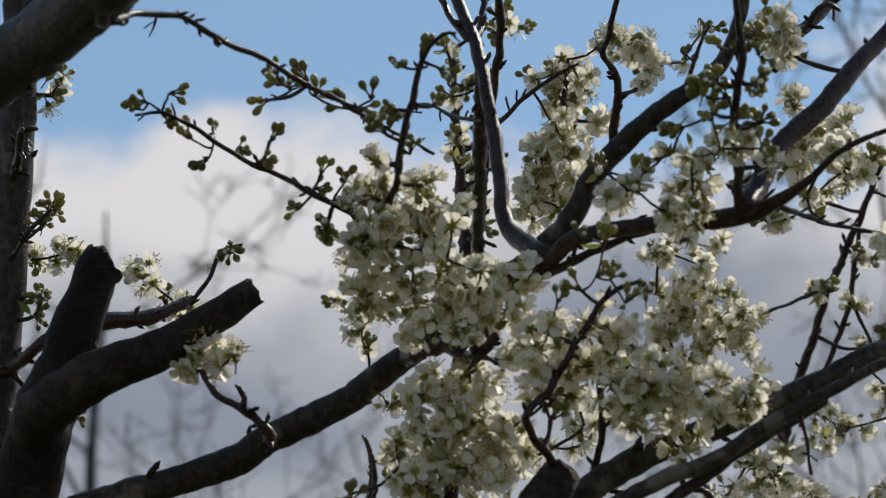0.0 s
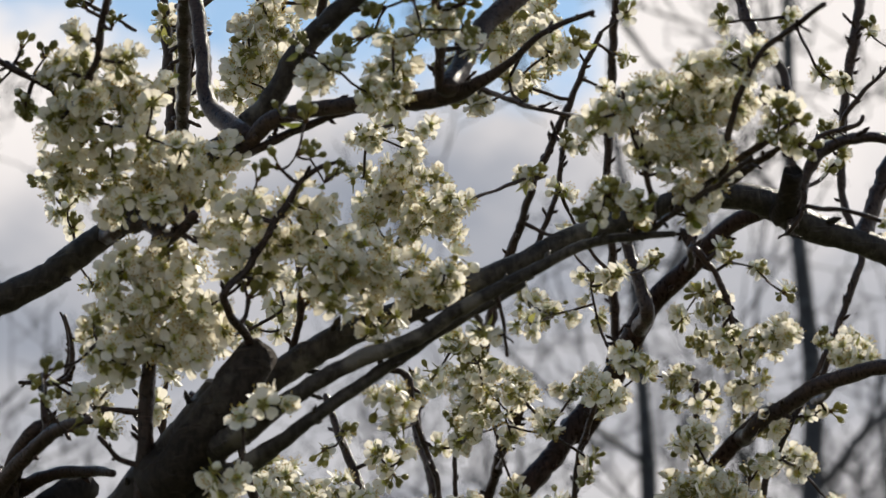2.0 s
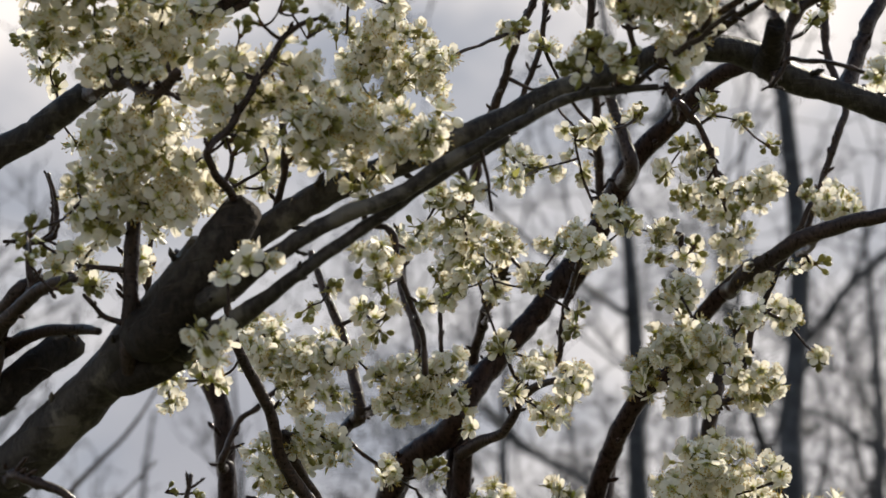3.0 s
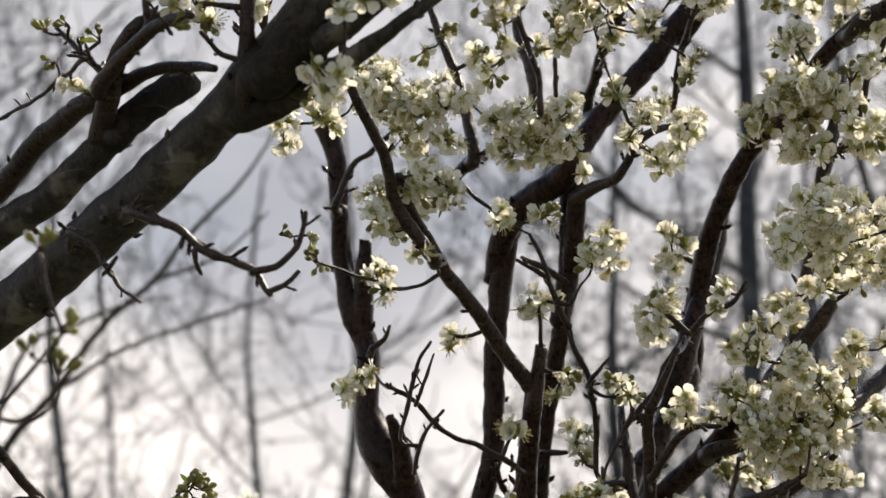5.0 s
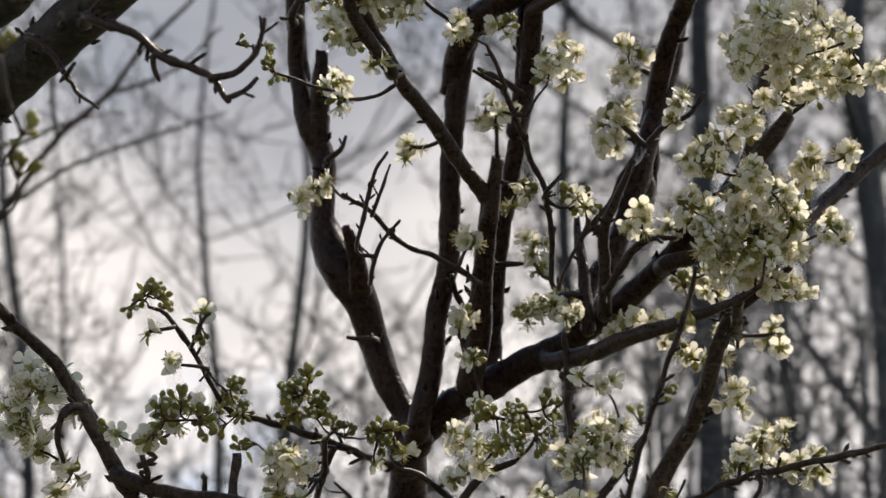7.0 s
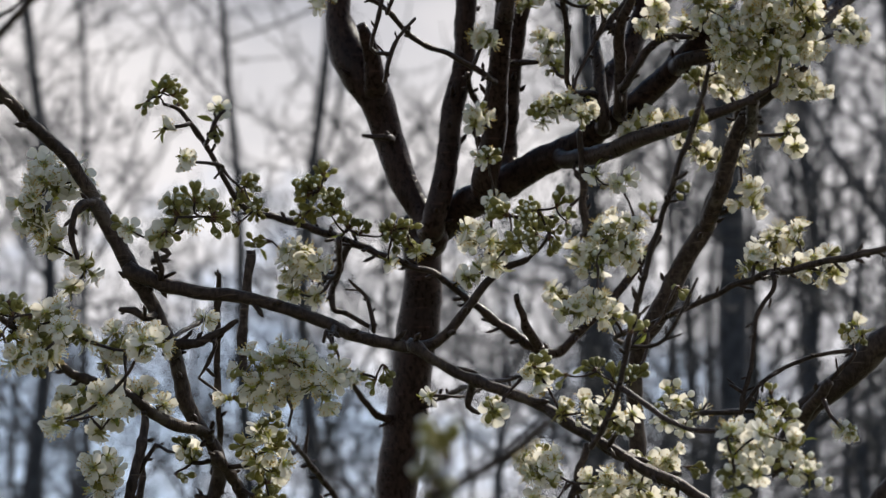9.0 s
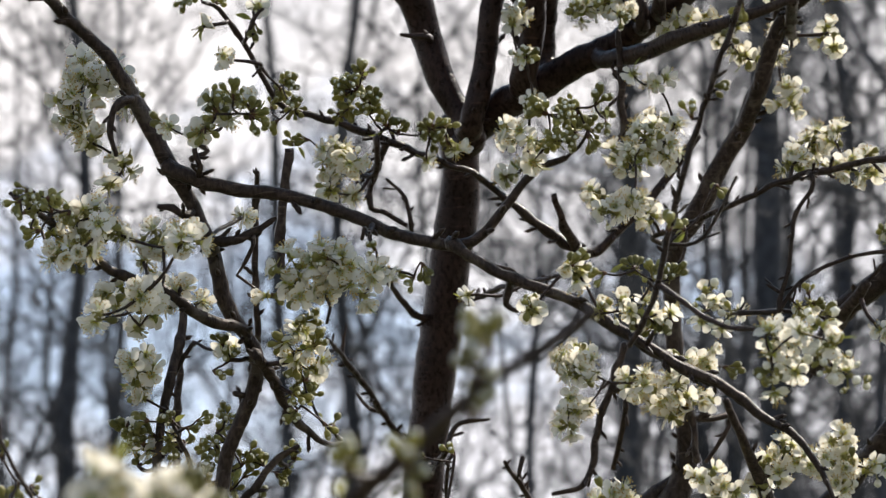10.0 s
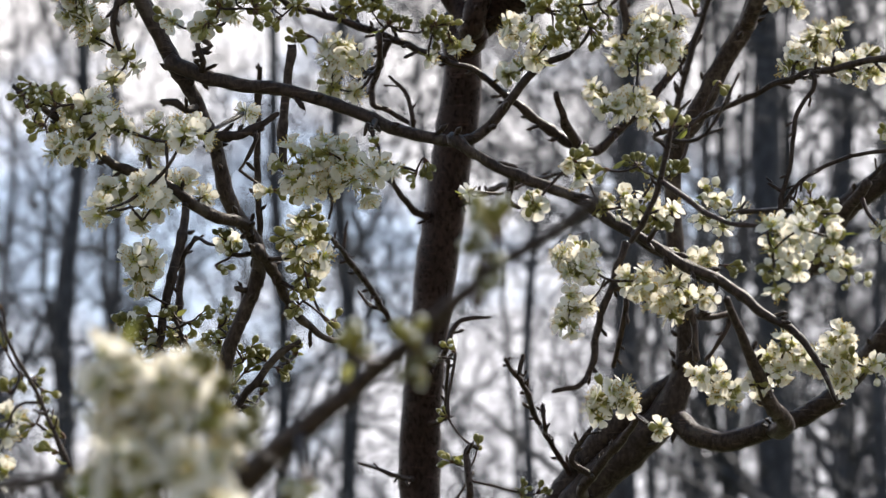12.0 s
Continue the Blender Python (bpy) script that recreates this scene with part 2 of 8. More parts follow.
def smooth_line(points, step):
    """A Catmull-Rom line through the points (x, y, z, r), in even steps."""
    p = [np.array(q, float) for q in points]
    p = [2 * p[0] - p[1], *p, 2 * p[-1] - p[-2]]
    line = []
    for a, b, c, d in zip(p, p[1:], p[2:], p[3:]):
        n = max(2, int(np.linalg.norm((c - b)[:3]) / step))
        for i in range(n):
            t = i / n
            line.append(0.5 * (2 * b + (c - a) * t + (2 * a - 5 * b + 4 * c - d) * t * t + (3 * b - a - 3 * c + d) * t ** 3))
    line.append(p[-2])
    return np.array(line)


def tube(verts, faces, line, sides, rough=0.0, cap="round", seed=0.0):
    """Adds a tube round the line (rows x, y, z, r), with an uneven skin, to verts and faces. Returns the number of faces of its end."""
    start, n = len(verts), len(line)
    way = np.gradient(line[:, :3], axis=0)
    way /= np.linalg.norm(way, axis=1)[:, None] + 1e-12
    side = np.cross(way[0], (0.31, 0.52, 0.79))
    for i in range(n):
        side = side - way[i] * side.dot(way[i])
        side /= np.linalg.norm(side) + 1e-12
        up = np.cross(way[i], side)
        r = max(line[i, 3], 0.0002)
        for k in range(sides):
            a = 2 * math.pi * k / sides
            q = r
            if rough:
                u = line[i, :3] / max(r, 0.004)
                q = r * (1 + rough * noise.noise(Vector((u[0] * 0.7 + math.cos(a) * 0.9 + seed, u[1] * 0.7 + math.sin(a) * 0.9, u[2] * 0.7))))
                if r > 0.004:
                    w = line[i, :3] * 230
                    q += 0.0007 * noise.noise(Vector((w[0] + math.cos(a) * 2.2, w[1] + math.sin(a) * 2.2 + seed, w[2])))
            verts.append(line[i, :3] + q * (math.cos(a) * side + math.sin(a) * up))
    for i in range(n - 1):
        for k in range(sides):
            a, b = start + i * sides + k, start + i * sides + (k + 1) % sides
            faces.append((a, b, b + sides, a + sides))
    verts.append(line[0, :3] - way[0] * line[0, 3] * 0.8)
    faces.extend((start + (k + 1) % sides, start + k, len(verts) - 1) for k in range(sides))
    last, end, r = start + (n - 1) * sides, line[-1, :3], line[-1, 3]
    before = len(faces)
    if cap == "cut":
        # a sawn end: a low worn rim and a hollowed middle
        ring = len(verts)
        for k in range(sides):
            verts[last + k] = np.array(verts[last + k]) + way[-1] * r * 0.34 * (noise.noise(Vector((k * 1.9, seed, 0.3))) + 0.2)
        for k in range(sides):
            verts.append(end + (np.array(verts[last + k]) - end) * 0.72 - way[-1] * r * 0.10 * (1 + math.sin(k * 2.3 + seed)))
        verts.append(end - way[-1] * r * 0.28)
        for k in range(sides):
            a, b = last + k, last + (k + 1) % sides
            c, d = ring + k, ring + (k + 1) % sides
            faces.append((a, b, d, c))
            faces.append((c, d, ring + sides))
    else:
        verts.append(end + way[-1] * r * 0.8)
        for k in range(sides):
            faces.append((last + k, last + (k + 1) % sides, len(verts) - 1))
    return len(faces) - before


def part(name, mesh, parent, where=None, label=""):
    ob = new(name, mesh)
    ob.parent = parent
    if where is not None:
        ob.matrix_local = where
    return tagged(ob, label)


def plant(x, y, label, name="plum_tree", group="blossoming plum trees"):
    ob = tagged(new(name), label, "tree", group)
    ob.location = (x, y, 0)
    BASES[ob.name], SAMPLES[ob.name] = np.array((x, y, 0.0)), []
    return ob


def tree_bark(tree):
    return {"old": OLD_BARK, "young": BARK}.get(tree["label"].split()[0], VEILED_BARK)


STEMS = {}


def grow(tree, kind, *points):
    """Notes one stem of a tree through points (x, y, z, radius). raise_stems() builds them all."""
    if kind in ("branch", "twig") and points[-1][3] > 1.6 * points[0][3]:
        points = points[::-1]
    STEMS.setdefault(tree.name, []).append((kind, [np.array(p) for p in points]))


def join(stems, index):
    """Carries the foot of a stem back to the stouter wood that bears it."""
    points = stems[index][1]
    foot, own = points[0], max(p[3] for p in points)
    best, root = 9.0, None
    for k, (_, other) in enumerate(stems):
        size = max(p[3] for p in other)
        if k == index or size < own * 0.98 or (size < own * 1.02 and k > index):
            continue
        for a, b in zip(other, other[1:]):
            for u in np.linspace(0, 1, 9):
                q = a + (b - a) * u
                d = np.linalg.norm((q[:3] - foot[:3]) * (3.0, 1.0, 3.0))
                if q[3] >= foot[3] * 0.5 and d < best:
                    best, root = d, q
    if root is None:
        return points
    gap = np.linalg.norm(root[:3] - foot[:3])
    aside = math.hypot(root[0] - foot[0], root[2] - foot[2])
    if gap < root[3] * 0.7 or gap > 0.5 or aside > max(0.03, 2.2 * root[3] + 3.0 * foot[3]):
        return points
    count = max(1, round(gap / 0.022))
    back = []
    for i in range(count):
        u = i / count
        q = root[:3] + (foot[:3] - root[:3]) * u
        q[2] -= 0.05 * gap * math.sin(math.pi * u)
        back.append(np.array((*q, foot[3] * (1.15 - 0.15 * u))))
    return back + points


def raise_stems(tree):
    stems = STEMS[tree.name]
    for index, (kind, points) in enumerate(stems):
        stem(tree, kind, join(stems, index))


def stem(tree, kind, points):
    """One stem of a tree along points (x, y, z, radius), with the short spurs and knots that plum wood has."""
    rnd = random.Random(round(1000 * points[0][0]) + round(7000 * points[-1][2]))
    base = BASES[tree.name]
    size = max(p[3] for p in points)
    thick = size > 0.006
    line = smooth_line(points, max(0.0040, min(0.010, size * 0.4)))
    # small bends and swollen nodes
    line[:, 3] *= 0.91 if thick else 0.86
    for i, q in enumerate(line):
        v = Vector(q[:3]) * 26
        q[:3] += np.array(noise.noise_vector(v)) * min(0.0013, q[3] * 0.30)
        q[:3] += np.array(noise.noise_vector(v * 2.7)) * (min(0.0009, q[3] * 0.45) if thick else min(0.0016, q[3] * 0.85))
        if not thick:
            q[3] *= 1 + 0.55 * max(0.0, noise.noise(v * 6.1) - 0.12)
        q[3] *= 1 + 0.05 * noise.noise(v * 1.1) + (0.10 if thick else 0.14) * max(0.0, noise.noise(v * 3.1))
    SAMPLES[tree.name].append(line)
    verts, faces = [], []
    local = line.copy()
    local[:, :3] -= base
    end = tube(verts, faces, local, 18 if size > 0.012 else 11 if thick else 6, 0.10 if thick else 0.20, "cut" if kind == "stub" else "round", rnd.random() * 9)
    slots = [0] * (len(faces) - end) + [1 if kind == "stub" else 0] * end
    # spurs
    if kind in ("branch", "twig", "limb"):
        length = np.linalg.norm(np.diff(line[:, :3], axis=0), axis=1).sum()
        for _ in range(int(length / (0.030 if kind == "limb" else 0.024 if thick else 0.0125))):
            i = rnd.randrange(1, len(local) - 1)
            q = local[i]
            d = np.array([rnd.gauss(0, 1) for _ in range(3)])
            d /= np.linalg.norm(d)
            w = local[i + 1, :3] - local[i - 1, :3]
            w /= np.linalg.norm(w) + 1e-9
            d = d - w * d.dot(w) + w * 0.5
            d /= np.linalg.norm(d)
            s = rnd.choice((0.0016, 0.0022, 0.003, 0.0036, 0.0045, 0.0065)) * (1.2 if kind == "limb" else 1.0)
            r = min(0.0019 if kind == "limb" else 0.0014, q[3] * 0.55)
            # a ringed short shoot that ends in a pointed resting bud
            o, side = q[:3] + d * q[3] * 0.6, np.array([rnd.gauss(0, 1) for _ in range(3)]) * 0.12
            spur = [[*o, r * 1.25]]
            rings = max(1, round(s / 0.0022))
            for k in range(rings):
                for a, b in ((k + 0.35, 0.80), (k + 0.75, 1.12)):
                    u = a / rings
                    spur.append([*(o + d * (q[3] * 0.4 + s * u) + side * s * u * u + w * s * u * u * 0.25), r * b])
            e = np.array(spur[-1][:3])
            spur += [[*(e + d * r * 0.7), r * 1.05], [*(e + d * r * 1.6 + w * r * 0.4), r * 0.62], [*(e + d * r * 2.4 + w * r * 0.7), r * 0.12]]
            tube(verts, faces, np.array(spur), 6, 0.2)
        slots += [0] * (len(faces) - len(slots))
    mesh = mesh_of(kind, verts, faces, [DEAD_BARK if kind == "stub" and tree_bark(tree) == OLD_BARK else TWIG_BARK if size < 0.0095 and tree_bark(tree) != VEILED_BARK else tree_bark(tree), CUT_WOOD], slots)
    name = {"stub": "cut_stub"}.get(kind, kind)
    return part(name, mesh, tree, label="weathered stub with a dark sawn end" if kind == "stub" else "")


# ---- blossom ----


def petal(verts, faces, turn, cup, length, width, rnd):
    """One rounded petal, cupped and a little waved, that narrows to its claw."""
    start = len(verts)
    ca, sa = math.cos(turn), math.sin(turn)
    rows = ((0.10, 0.12), (0.34, 0.50), (0.62, 0.98), (0.86, 0.86), (1.0, 0.42))
    wave, lift = rnd.uniform(-0.12, 0.12), cup + rnd.uniform(-0.12, 0.12)
    for j, (u, w) in enumerate(rows):
        for i in (-1, -0.4, 0.4, 1):
            x, y = u * length, i * w * width * 0.5
            z = length * (math.sin(lift) * u - 0.25 * u * u * (0.6 - lift) + 0.20 * abs(i) ** 2 * w * 0.5 + wave * i * u * 0.6)
            if j == 4 and abs(i) < 0.5:
                x *= 0.97
            x *= math.cos(lift)
            verts.append((x * ca - y * sa, x * sa + y * ca, z))
    for j in range(4):
        for i in range(3):
            a = start + j * 4 + i
            faces.append((a, a + 1, a + 5, a + 4))


def flower_mesh(seed, cup, size=0.0098):
    rnd = random.Random(seed)
    verts, faces, slots = [], [], []
    for k in range(5):
        petal(verts, faces, 2 * math.pi * k / 5 + rnd.uniform(-0.14, 0.14), cup, size * rnd.uniform(0.9, 1.08), size * rnd.uniform(0.66, 0.84), rnd)
    slots += [0] * len(faces)
    # stamens with their anthers
    for k in range(20):
        a, tilt, n = rnd.uniform(0, 6.283), rnd.uniform(0.12, 0.95), rnd.uniform(0.0055, 0.0100)
        d = np.array((math.cos(a) * math.sin(tilt), math.sin(a) * math.sin(tilt), math.cos(tilt)))
        f0 = len(faces)
        tube(verts, faces, np.array([[*(d * 0.0008), 0.00020], [*(d * n), 0.00015]]), 3)
        slots += [1] * (len(faces) - f0)
        s, c = len(verts), d * n
        for o in ((1, 0, 0), (-1, 0, 0), (0, 1, 0), (0, -1, 0), (0, 0, 1), (0, 0, -1)):
            verts.append(c + np.array(o) * 0.00062)
        f0 = len(faces)
        faces.extend([(s, s + 2, s + 4), (s + 2, s + 1, s + 4), (s + 1, s + 3, s + 4), (s + 3, s, s + 4), (s + 2, s, s + 5), (s + 1, s + 2, s + 5), (s + 3, s + 1, s + 5), (s, s + 3, s + 5)])
        slots += [2] * (len(faces) - f0)
    # yellow-green throat
    f0, s = len(faces), len(verts)
    for r, z in ((0.0013, 0.0004), (0.0030, 0.0016 + cup * 0.0008)):
        verts.extend((r * math.cos(k * math.pi / 5) * (1 if k % 2 else 0.75), r * math.sin(k * math.pi / 5) * (1 if k % 2 else 0.75), z) for k in range(10))
    faces.append(tuple(range(s, s + 10)))
    faces.extend((s + k, s + (k + 1) % 10, s + 10 + (k + 1) % 10, s + 10 + k) for k in range(10))
    slots += [4] * (len(faces) - f0)
    # green cup, sepals and stalk
    f0 = len(faces)
    tube(verts, faces, np.array([[0, 0, -0.0090, 0.00042], [0, 0, -0.0035, 0.00050], [0, 0, -0.0028, 0.0012], [0, 0, -0.0006, 0.0020], [0, 0, 0.0002, 0.0016]]), 6)
    for k in range(5):
        a = 2 * math.pi * (k + 0.5) / 5
        s = len(verts)
        ca, sa = math.cos(a), math.sin(a)
        for x, y, z in ((0.0012, -0.0010, -0.0006), (0.0012, 0.0010, -0.0006), (0.0030, -0.0009, -0.0012), (0.0030, 0.0009, -0.0012), (0.0046, 0, -0.0016)):
            verts.append((x * ca - y * sa, x * sa + y * ca, z))
        faces.extend([(s, s + 2, s + 3, s + 1), (s + 2, s + 4, s + 3)])
    slots += [3] * (len(faces) - f0)
    return mesh_of("flower", verts, faces, [PETAL, STAMEN, ANTHER, CALYX, THROAT], slots)


def bud_mesh(seed, white, size):
    rnd = random.Random(seed)
    verts, faces = [], []
    prof = ((-0.0085, 0.00040), (-0.0034, 0.00046), (-0.0022, 0.0012), (-0.0004, 0.0023), (0.0014, 0.0028), (0.0034, 0.0027), (0.0050, 0.0018), (0.0058, 0.0006))
    if white:
        # about to open: a round white ball of petals in its green cup
        prof = ((-0.0075, 0.00040), (-0.0030, 0.00046), (-0.0022, 0.0012), (-0.0008, 0.0023), (0.0008, 0.0033), (0.0026, 0.0036), (0.0044, 0.0029), (0.0054, 0.0012))
    line = np.array([[rnd.uniform(-1, 1) * 0.0002, rnd.uniform(-1, 1) * 0.0002, z, r] for z, r in prof])
    tube(verts, faces, line * np.array([1, 1, size, size]), 8, 0.12, seed=seed)
    slots = [0] * len(faces)
    for i in range(len(slots)):
        ring = i // 8
        if ring < 2:
            slots[i] = 2
        elif ring >= (4 if not white else 3):
            slots[i] = 1 if white or ring >= 6 else 0
    return mesh_of("flower_bud", verts, faces, [BUD, BUD_TIP, CALYX], slots)


FLOWERS = [flower_mesh(s, c) for s, c in ((1, 0.25), (2, 0.45), (3, 0.65), (4, 0.35), (5, 0.95), (6, 0.15))]
BUDS = [bud_mesh(11, False, 1.0), bud_mesh(12, False, 0.85), bud_mesh(13, False, 1.1)]
PALE_BUDS = [bud_mesh(14, True, 0.88), bud_mesh(15, True, 0.76), bud_mesh(16, True, 0.68)]


def bunch_mesh(seed, count):
    """Buds on stalks that leave one point, held by small brown scales, with the tip of a young leaf."""
    rnd = random.Random(seed)
    verts, faces, slots = [], [], []
    for k in range(count):
        a, tilt = 2.4 * k + rnd.uniform(-0.3, 0.3), (0.12 if k == 0 else rnd.uniform(0.35, 0.75))
        d = np.array((math.cos(a) * math.sin(tilt), math.sin(a) * math.sin(tilt), math.cos(tilt)))
        n, s = rnd.uniform(0.0034, 0.0078), rnd.uniform(0.70, 1.02)
        white = rnd.random() < 0.05
        prof = ((0, 0.0006), (n * 0.6, 0.0005), (n, 0.0008), (n + 0.0010 * s, 0.0018 * s), (n + 0.0026 * s, 0.0026 * s), (n + 0.0045 * s, 0.0025 * s), (n + 0.0061 * s, 0.0017 * s), (n + 0.0069 * s, 0.0006 * s))
        f0 = len(faces)
        tube(verts, faces, np.array([[*(d * u), r] for u, r in prof]), 7, 0.14, seed=seed + k)
        for i in range(len(faces) - f0):
            ring = i // 7
            slots.append(2 if ring < 3 else 1 if ring >= (4 if white else 6) else 0)
    for k in range(4):
        a = 1.57 * k + rnd.uniform(-0.3, 0.3)
        d = np.array((math.cos(a) * 0.6, math.sin(a) * 0.6, 0.8))
        f0 = len(faces)
        tube(verts, faces, np.array([[0, 0, -0.0008, 0.0007], [*(d * 0.0016), 0.0009], [*(d * 0.0030), 0.0003]]), 5, 0.2, seed=seed)
        slots += [3] * (len(faces) - f0)
    return mesh_of("budding_shoot", verts, faces, [BUD, BUD_TIP, CALYX, SCALE], slots)


BUNCHES = [bunch_mesh(21, 3), bunch_mesh(22, 4), bunch_mesh(23, 5), bunch_mesh(24, 4)]
OPEN = 3.7       # open flowers in a cluster of about a flower's size


def aim(p, d, roll, s):
    q = Vector(d).to_track_quat("Z", "Y").to_matrix().to_4x4()
    return Matrix.Translation(p) @ q @ Matrix.Rotation(roll, 4, "Z") @ Matrix.Scale(s, 4)


def leaf_mesh(seed):
    """A young folded leaf, pointed, on a short stalk."""
    rnd = random.Random(seed)
    verts, faces = [], []
    for u, w in ((0.0, 0.06), (0.2, 0.34), (0.45, 0.5), (0.7, 0.38), (0.9, 0.16), (1.0, 0.02)):
        for i in (-1, 0, 1):
            verts.append((i * w * 0.0044, 0.0018 * abs(i) * w - 0.003 * u * u, 0.011 * u + rnd.uniform(-1, 1) * 0.0003))
    for j in range(5):
        for i in range(2):
            a = j * 3 + i
            faces.append((a, a + 1, a + 4, a + 3))
    return mesh_of("young_leaf", verts, faces, [LEAF])


LEAVES = [leaf_mesh(31), leaf_mesh(32)]
PENDING = {}


def bloom(tree, kind, *spots):
    """Notes clusters of flowers and buds; each spot is (x, y, z, radius). They are set on the wood by blossom()."""
    waiting = PENDING.setdefault(tree.name, [])
    for x, y, z, size in spots:
        waiting.append((kind, x, y, z, size))
        rnd = random.Random(round(x * 1e4) + 7 * round(z * 1e4))
        if kind == "open" and size > 0.0125 and rnd.random() < 0.4:
            # a smaller neighbour, mostly behind
            a = rnd.uniform(0, 6.283)
            waiting.append(("open", x + math.cos(a) * size * 0.95, y + rnd.uniform(0.0, 1.6) * size, z + math.sin(a) * size * 0.95, size * rnd.uniform(0.5, 0.75)))


def blossom(tree):
    """Sets the clusters on their twigs, the nearest to the wood first, so that farther ones sprout from nearer ones."""
    raise_stems(tree)
    wood = np.concatenate(SAMPLES[tree.name])
    left = [(k, np.array((x, y, z)), s) for k, x, y, z, s in PENDING[tree.name]]
    best = []
    for _, c, _ in left:
        d = np.linalg.norm(wood[:, :3] - c, axis=1)
        i = int(d.argmin())
        best.append((d[i], wood[i]))
    while left:
        i = min(range(len(left)), key=lambda k: best[k][0])
        (kind, c, size), (_, root) = left.pop(i), best.pop(i)
        spur = cluster(tree, kind, c, size, root)
        for k, (_, e, _) in enumerate(left):
            d = np.linalg.norm(spur[:, :3] - e, axis=1)
            j = int(d.argmin())
            if d[j] < best[k][0]:
                best[k] = (d[j], spur[j])


def shade_bloom(tree, count, height):
    """Unseen blossom added on the upper branches, over the given height, for shade."""
    rnd = random.Random(3)
    wood = np.concatenate([smooth_line(points, 0.01) for _, points in STEMS[tree.name]])
    wood = wood[(wood[:, 2] > height) & (wood[:, 3] < 0.009)]
    for _ in range(count):
        q = wood[rnd.randrange(len(wood))]
        p = q[:3] + np.array([rnd.gauss(0, 0.025), rnd.gauss(0, 0.035), abs(rnd.gauss(0, 0.03))])
        bloom(tree, rnd.choice(("open", "open", "mixed")), (*p, rnd.uniform(0.013, 0.024)))


def cluster(tree, kind, c, size, root):
    """One cluster: a spur from the wood, stalks, flowers and buds. Returns the spur's line."""
    rnd = random.Random(round(c[0] * 1e4) * 31 + round(c[2] * 1e4))
    verts, faces = [], []
    a = root[:3] - c
    d = np.linalg.norm(a)
    r = min(0.0019, max(0.0008, root[3] * 0.7, 0.0006 + d * 0.016))
    mid = a * 0.5 + np.array([rnd.uniform(-1, 1), rnd.uniform(-1, 1), rnd.uniform(-1.3, 0.2)]) * d * 0.09
    line = smooth_line([(*a, r), (*mid, r * 0.85), (0, 0, 0, r * 0.8)], 0.005)
    for q in line[1:-1]:
        q[:3] += np.array(noise.noise_vector(Vector(q[:3] + c) * 60)) * 0.0014
        q[3] *= 1 + 0.25 * noise.noise(Vector(q[:3] + c) * 150)
    tube(verts, faces, line, 6, 0.25, seed=rnd.random() * 5)
    slots = [0] * len(faces)
    ratio = {"open": (OPEN, 0.55), "mixed": (OPEN * 0.5, 1.7), "pale": (OPEN * 0.3, 4.2), "bud": (0.0, 6.4)}[kind]
    n_open = round(ratio[0] * (size / 0.0105) ** 2)
    n_bud = round(ratio[1] * (size / 0.0085) ** 2)
    if kind == "open":
        n_open = max(1, n_open)
    if kind == "bud":
        n_bud = max(2, n_bud)
    n_bunch = 0
    if kind in ("bud", "mixed"):
        n_bunch = max(1, round(n_bud * (0.27 if kind == "bud" else 0.22)))
        n_bud = round(n_bud * (0.10 if kind == "bud" else 0.40))
    ahead = np.array((0, 0, 0.4)) - a / (np.linalg.norm(a) + 1e-9)
    total, spin, made = n_open + n_bud, rnd.uniform(0, 6.28), []
    order = list(range(total))
    rnd.shuffle(order)
    for n, k in enumerate(order):
        opened = n < n_open
        u, t = 1 - 2 * (k + 0.5) / total, spin + k * 2.39996
        d = np.array((math.cos(t) * math.sqrt(1 - u * u), math.sin(t) * math.sqrt(1 - u * u), u * 0.9 + 0.08))
        d += np.array([rnd.gauss(0, 0.22) for _ in range(3)])
        d /= np.linalg.norm(d)
        reach = size * (rnd.uniform(0.45, 1.0) if total > 3 else rnd.uniform(0.2, 0.6))
        p = d * max(0.0, reach - (0.002 if opened else 0.0))
        stalk = p - d * 0.008
        tube(verts, faces, np.array([[0, 0, 0, 0.0005], [*(stalk * 0.5 + d * 0.001), 0.00045], [*stalk, 0.00045]]), 4)
        made.append((opened, p, d + np.array([rnd.gauss(0, 0.55) for _ in range(3)])))
    slots += [1] * (len(faces) - len(slots))
    tufts = []
    for k in range(n_bunch):
        d = ahead * 0.7 + np.array([rnd.gauss(0, 0.75) for _ in range(3)])
        d /= np.linalg.norm(d)
        p = d * max(0.0015, size * rnd.uniform(0.7, 1.0) - 0.0095)
        f0 = len(faces)
        tube(verts, faces, np.array([[0, 0, 0, r * 0.85], [*(p * 0.6), r * 0.7], [*p, 0.0010]]), 5, 0.25, seed=k)
        slots += [0] * (len(faces) - f0)
        tufts.append((p, d + np.array([rnd.gauss(0, 0.2) for _ in range(3)])))
    ob = part("blossom_spur", mesh_of("blossom_spur", verts, faces, [TWIG_BARK, CALYX], slots), tree, Matrix.Translation(c - BASES[tree.name]))
    for p, face in tufts:
        part("budding_shoot", rnd.choice(BUNCHES), ob, aim(p, face, rnd.uniform(0, 6.28), rnd.uniform(0.82, 1.15)))
    for opened, p, face in made:
        if opened:
            part("flower", rnd.choice(FLOWERS), ob, aim(p, face, rnd.uniform(0, 6.28), rnd.uniform(0.86, 1.1)))
        else:
            pale = rnd.random() < {"open": 0.45, "mixed": 0.33, "pale": 0.8, "bud": 0.03}[kind]
            part("flower_bud", rnd.choice(PALE_BUDS if pale else BUDS), ob, aim(p, face, rnd.uniform(0, 6.28), rnd.uniform(0.68, 1.05)))
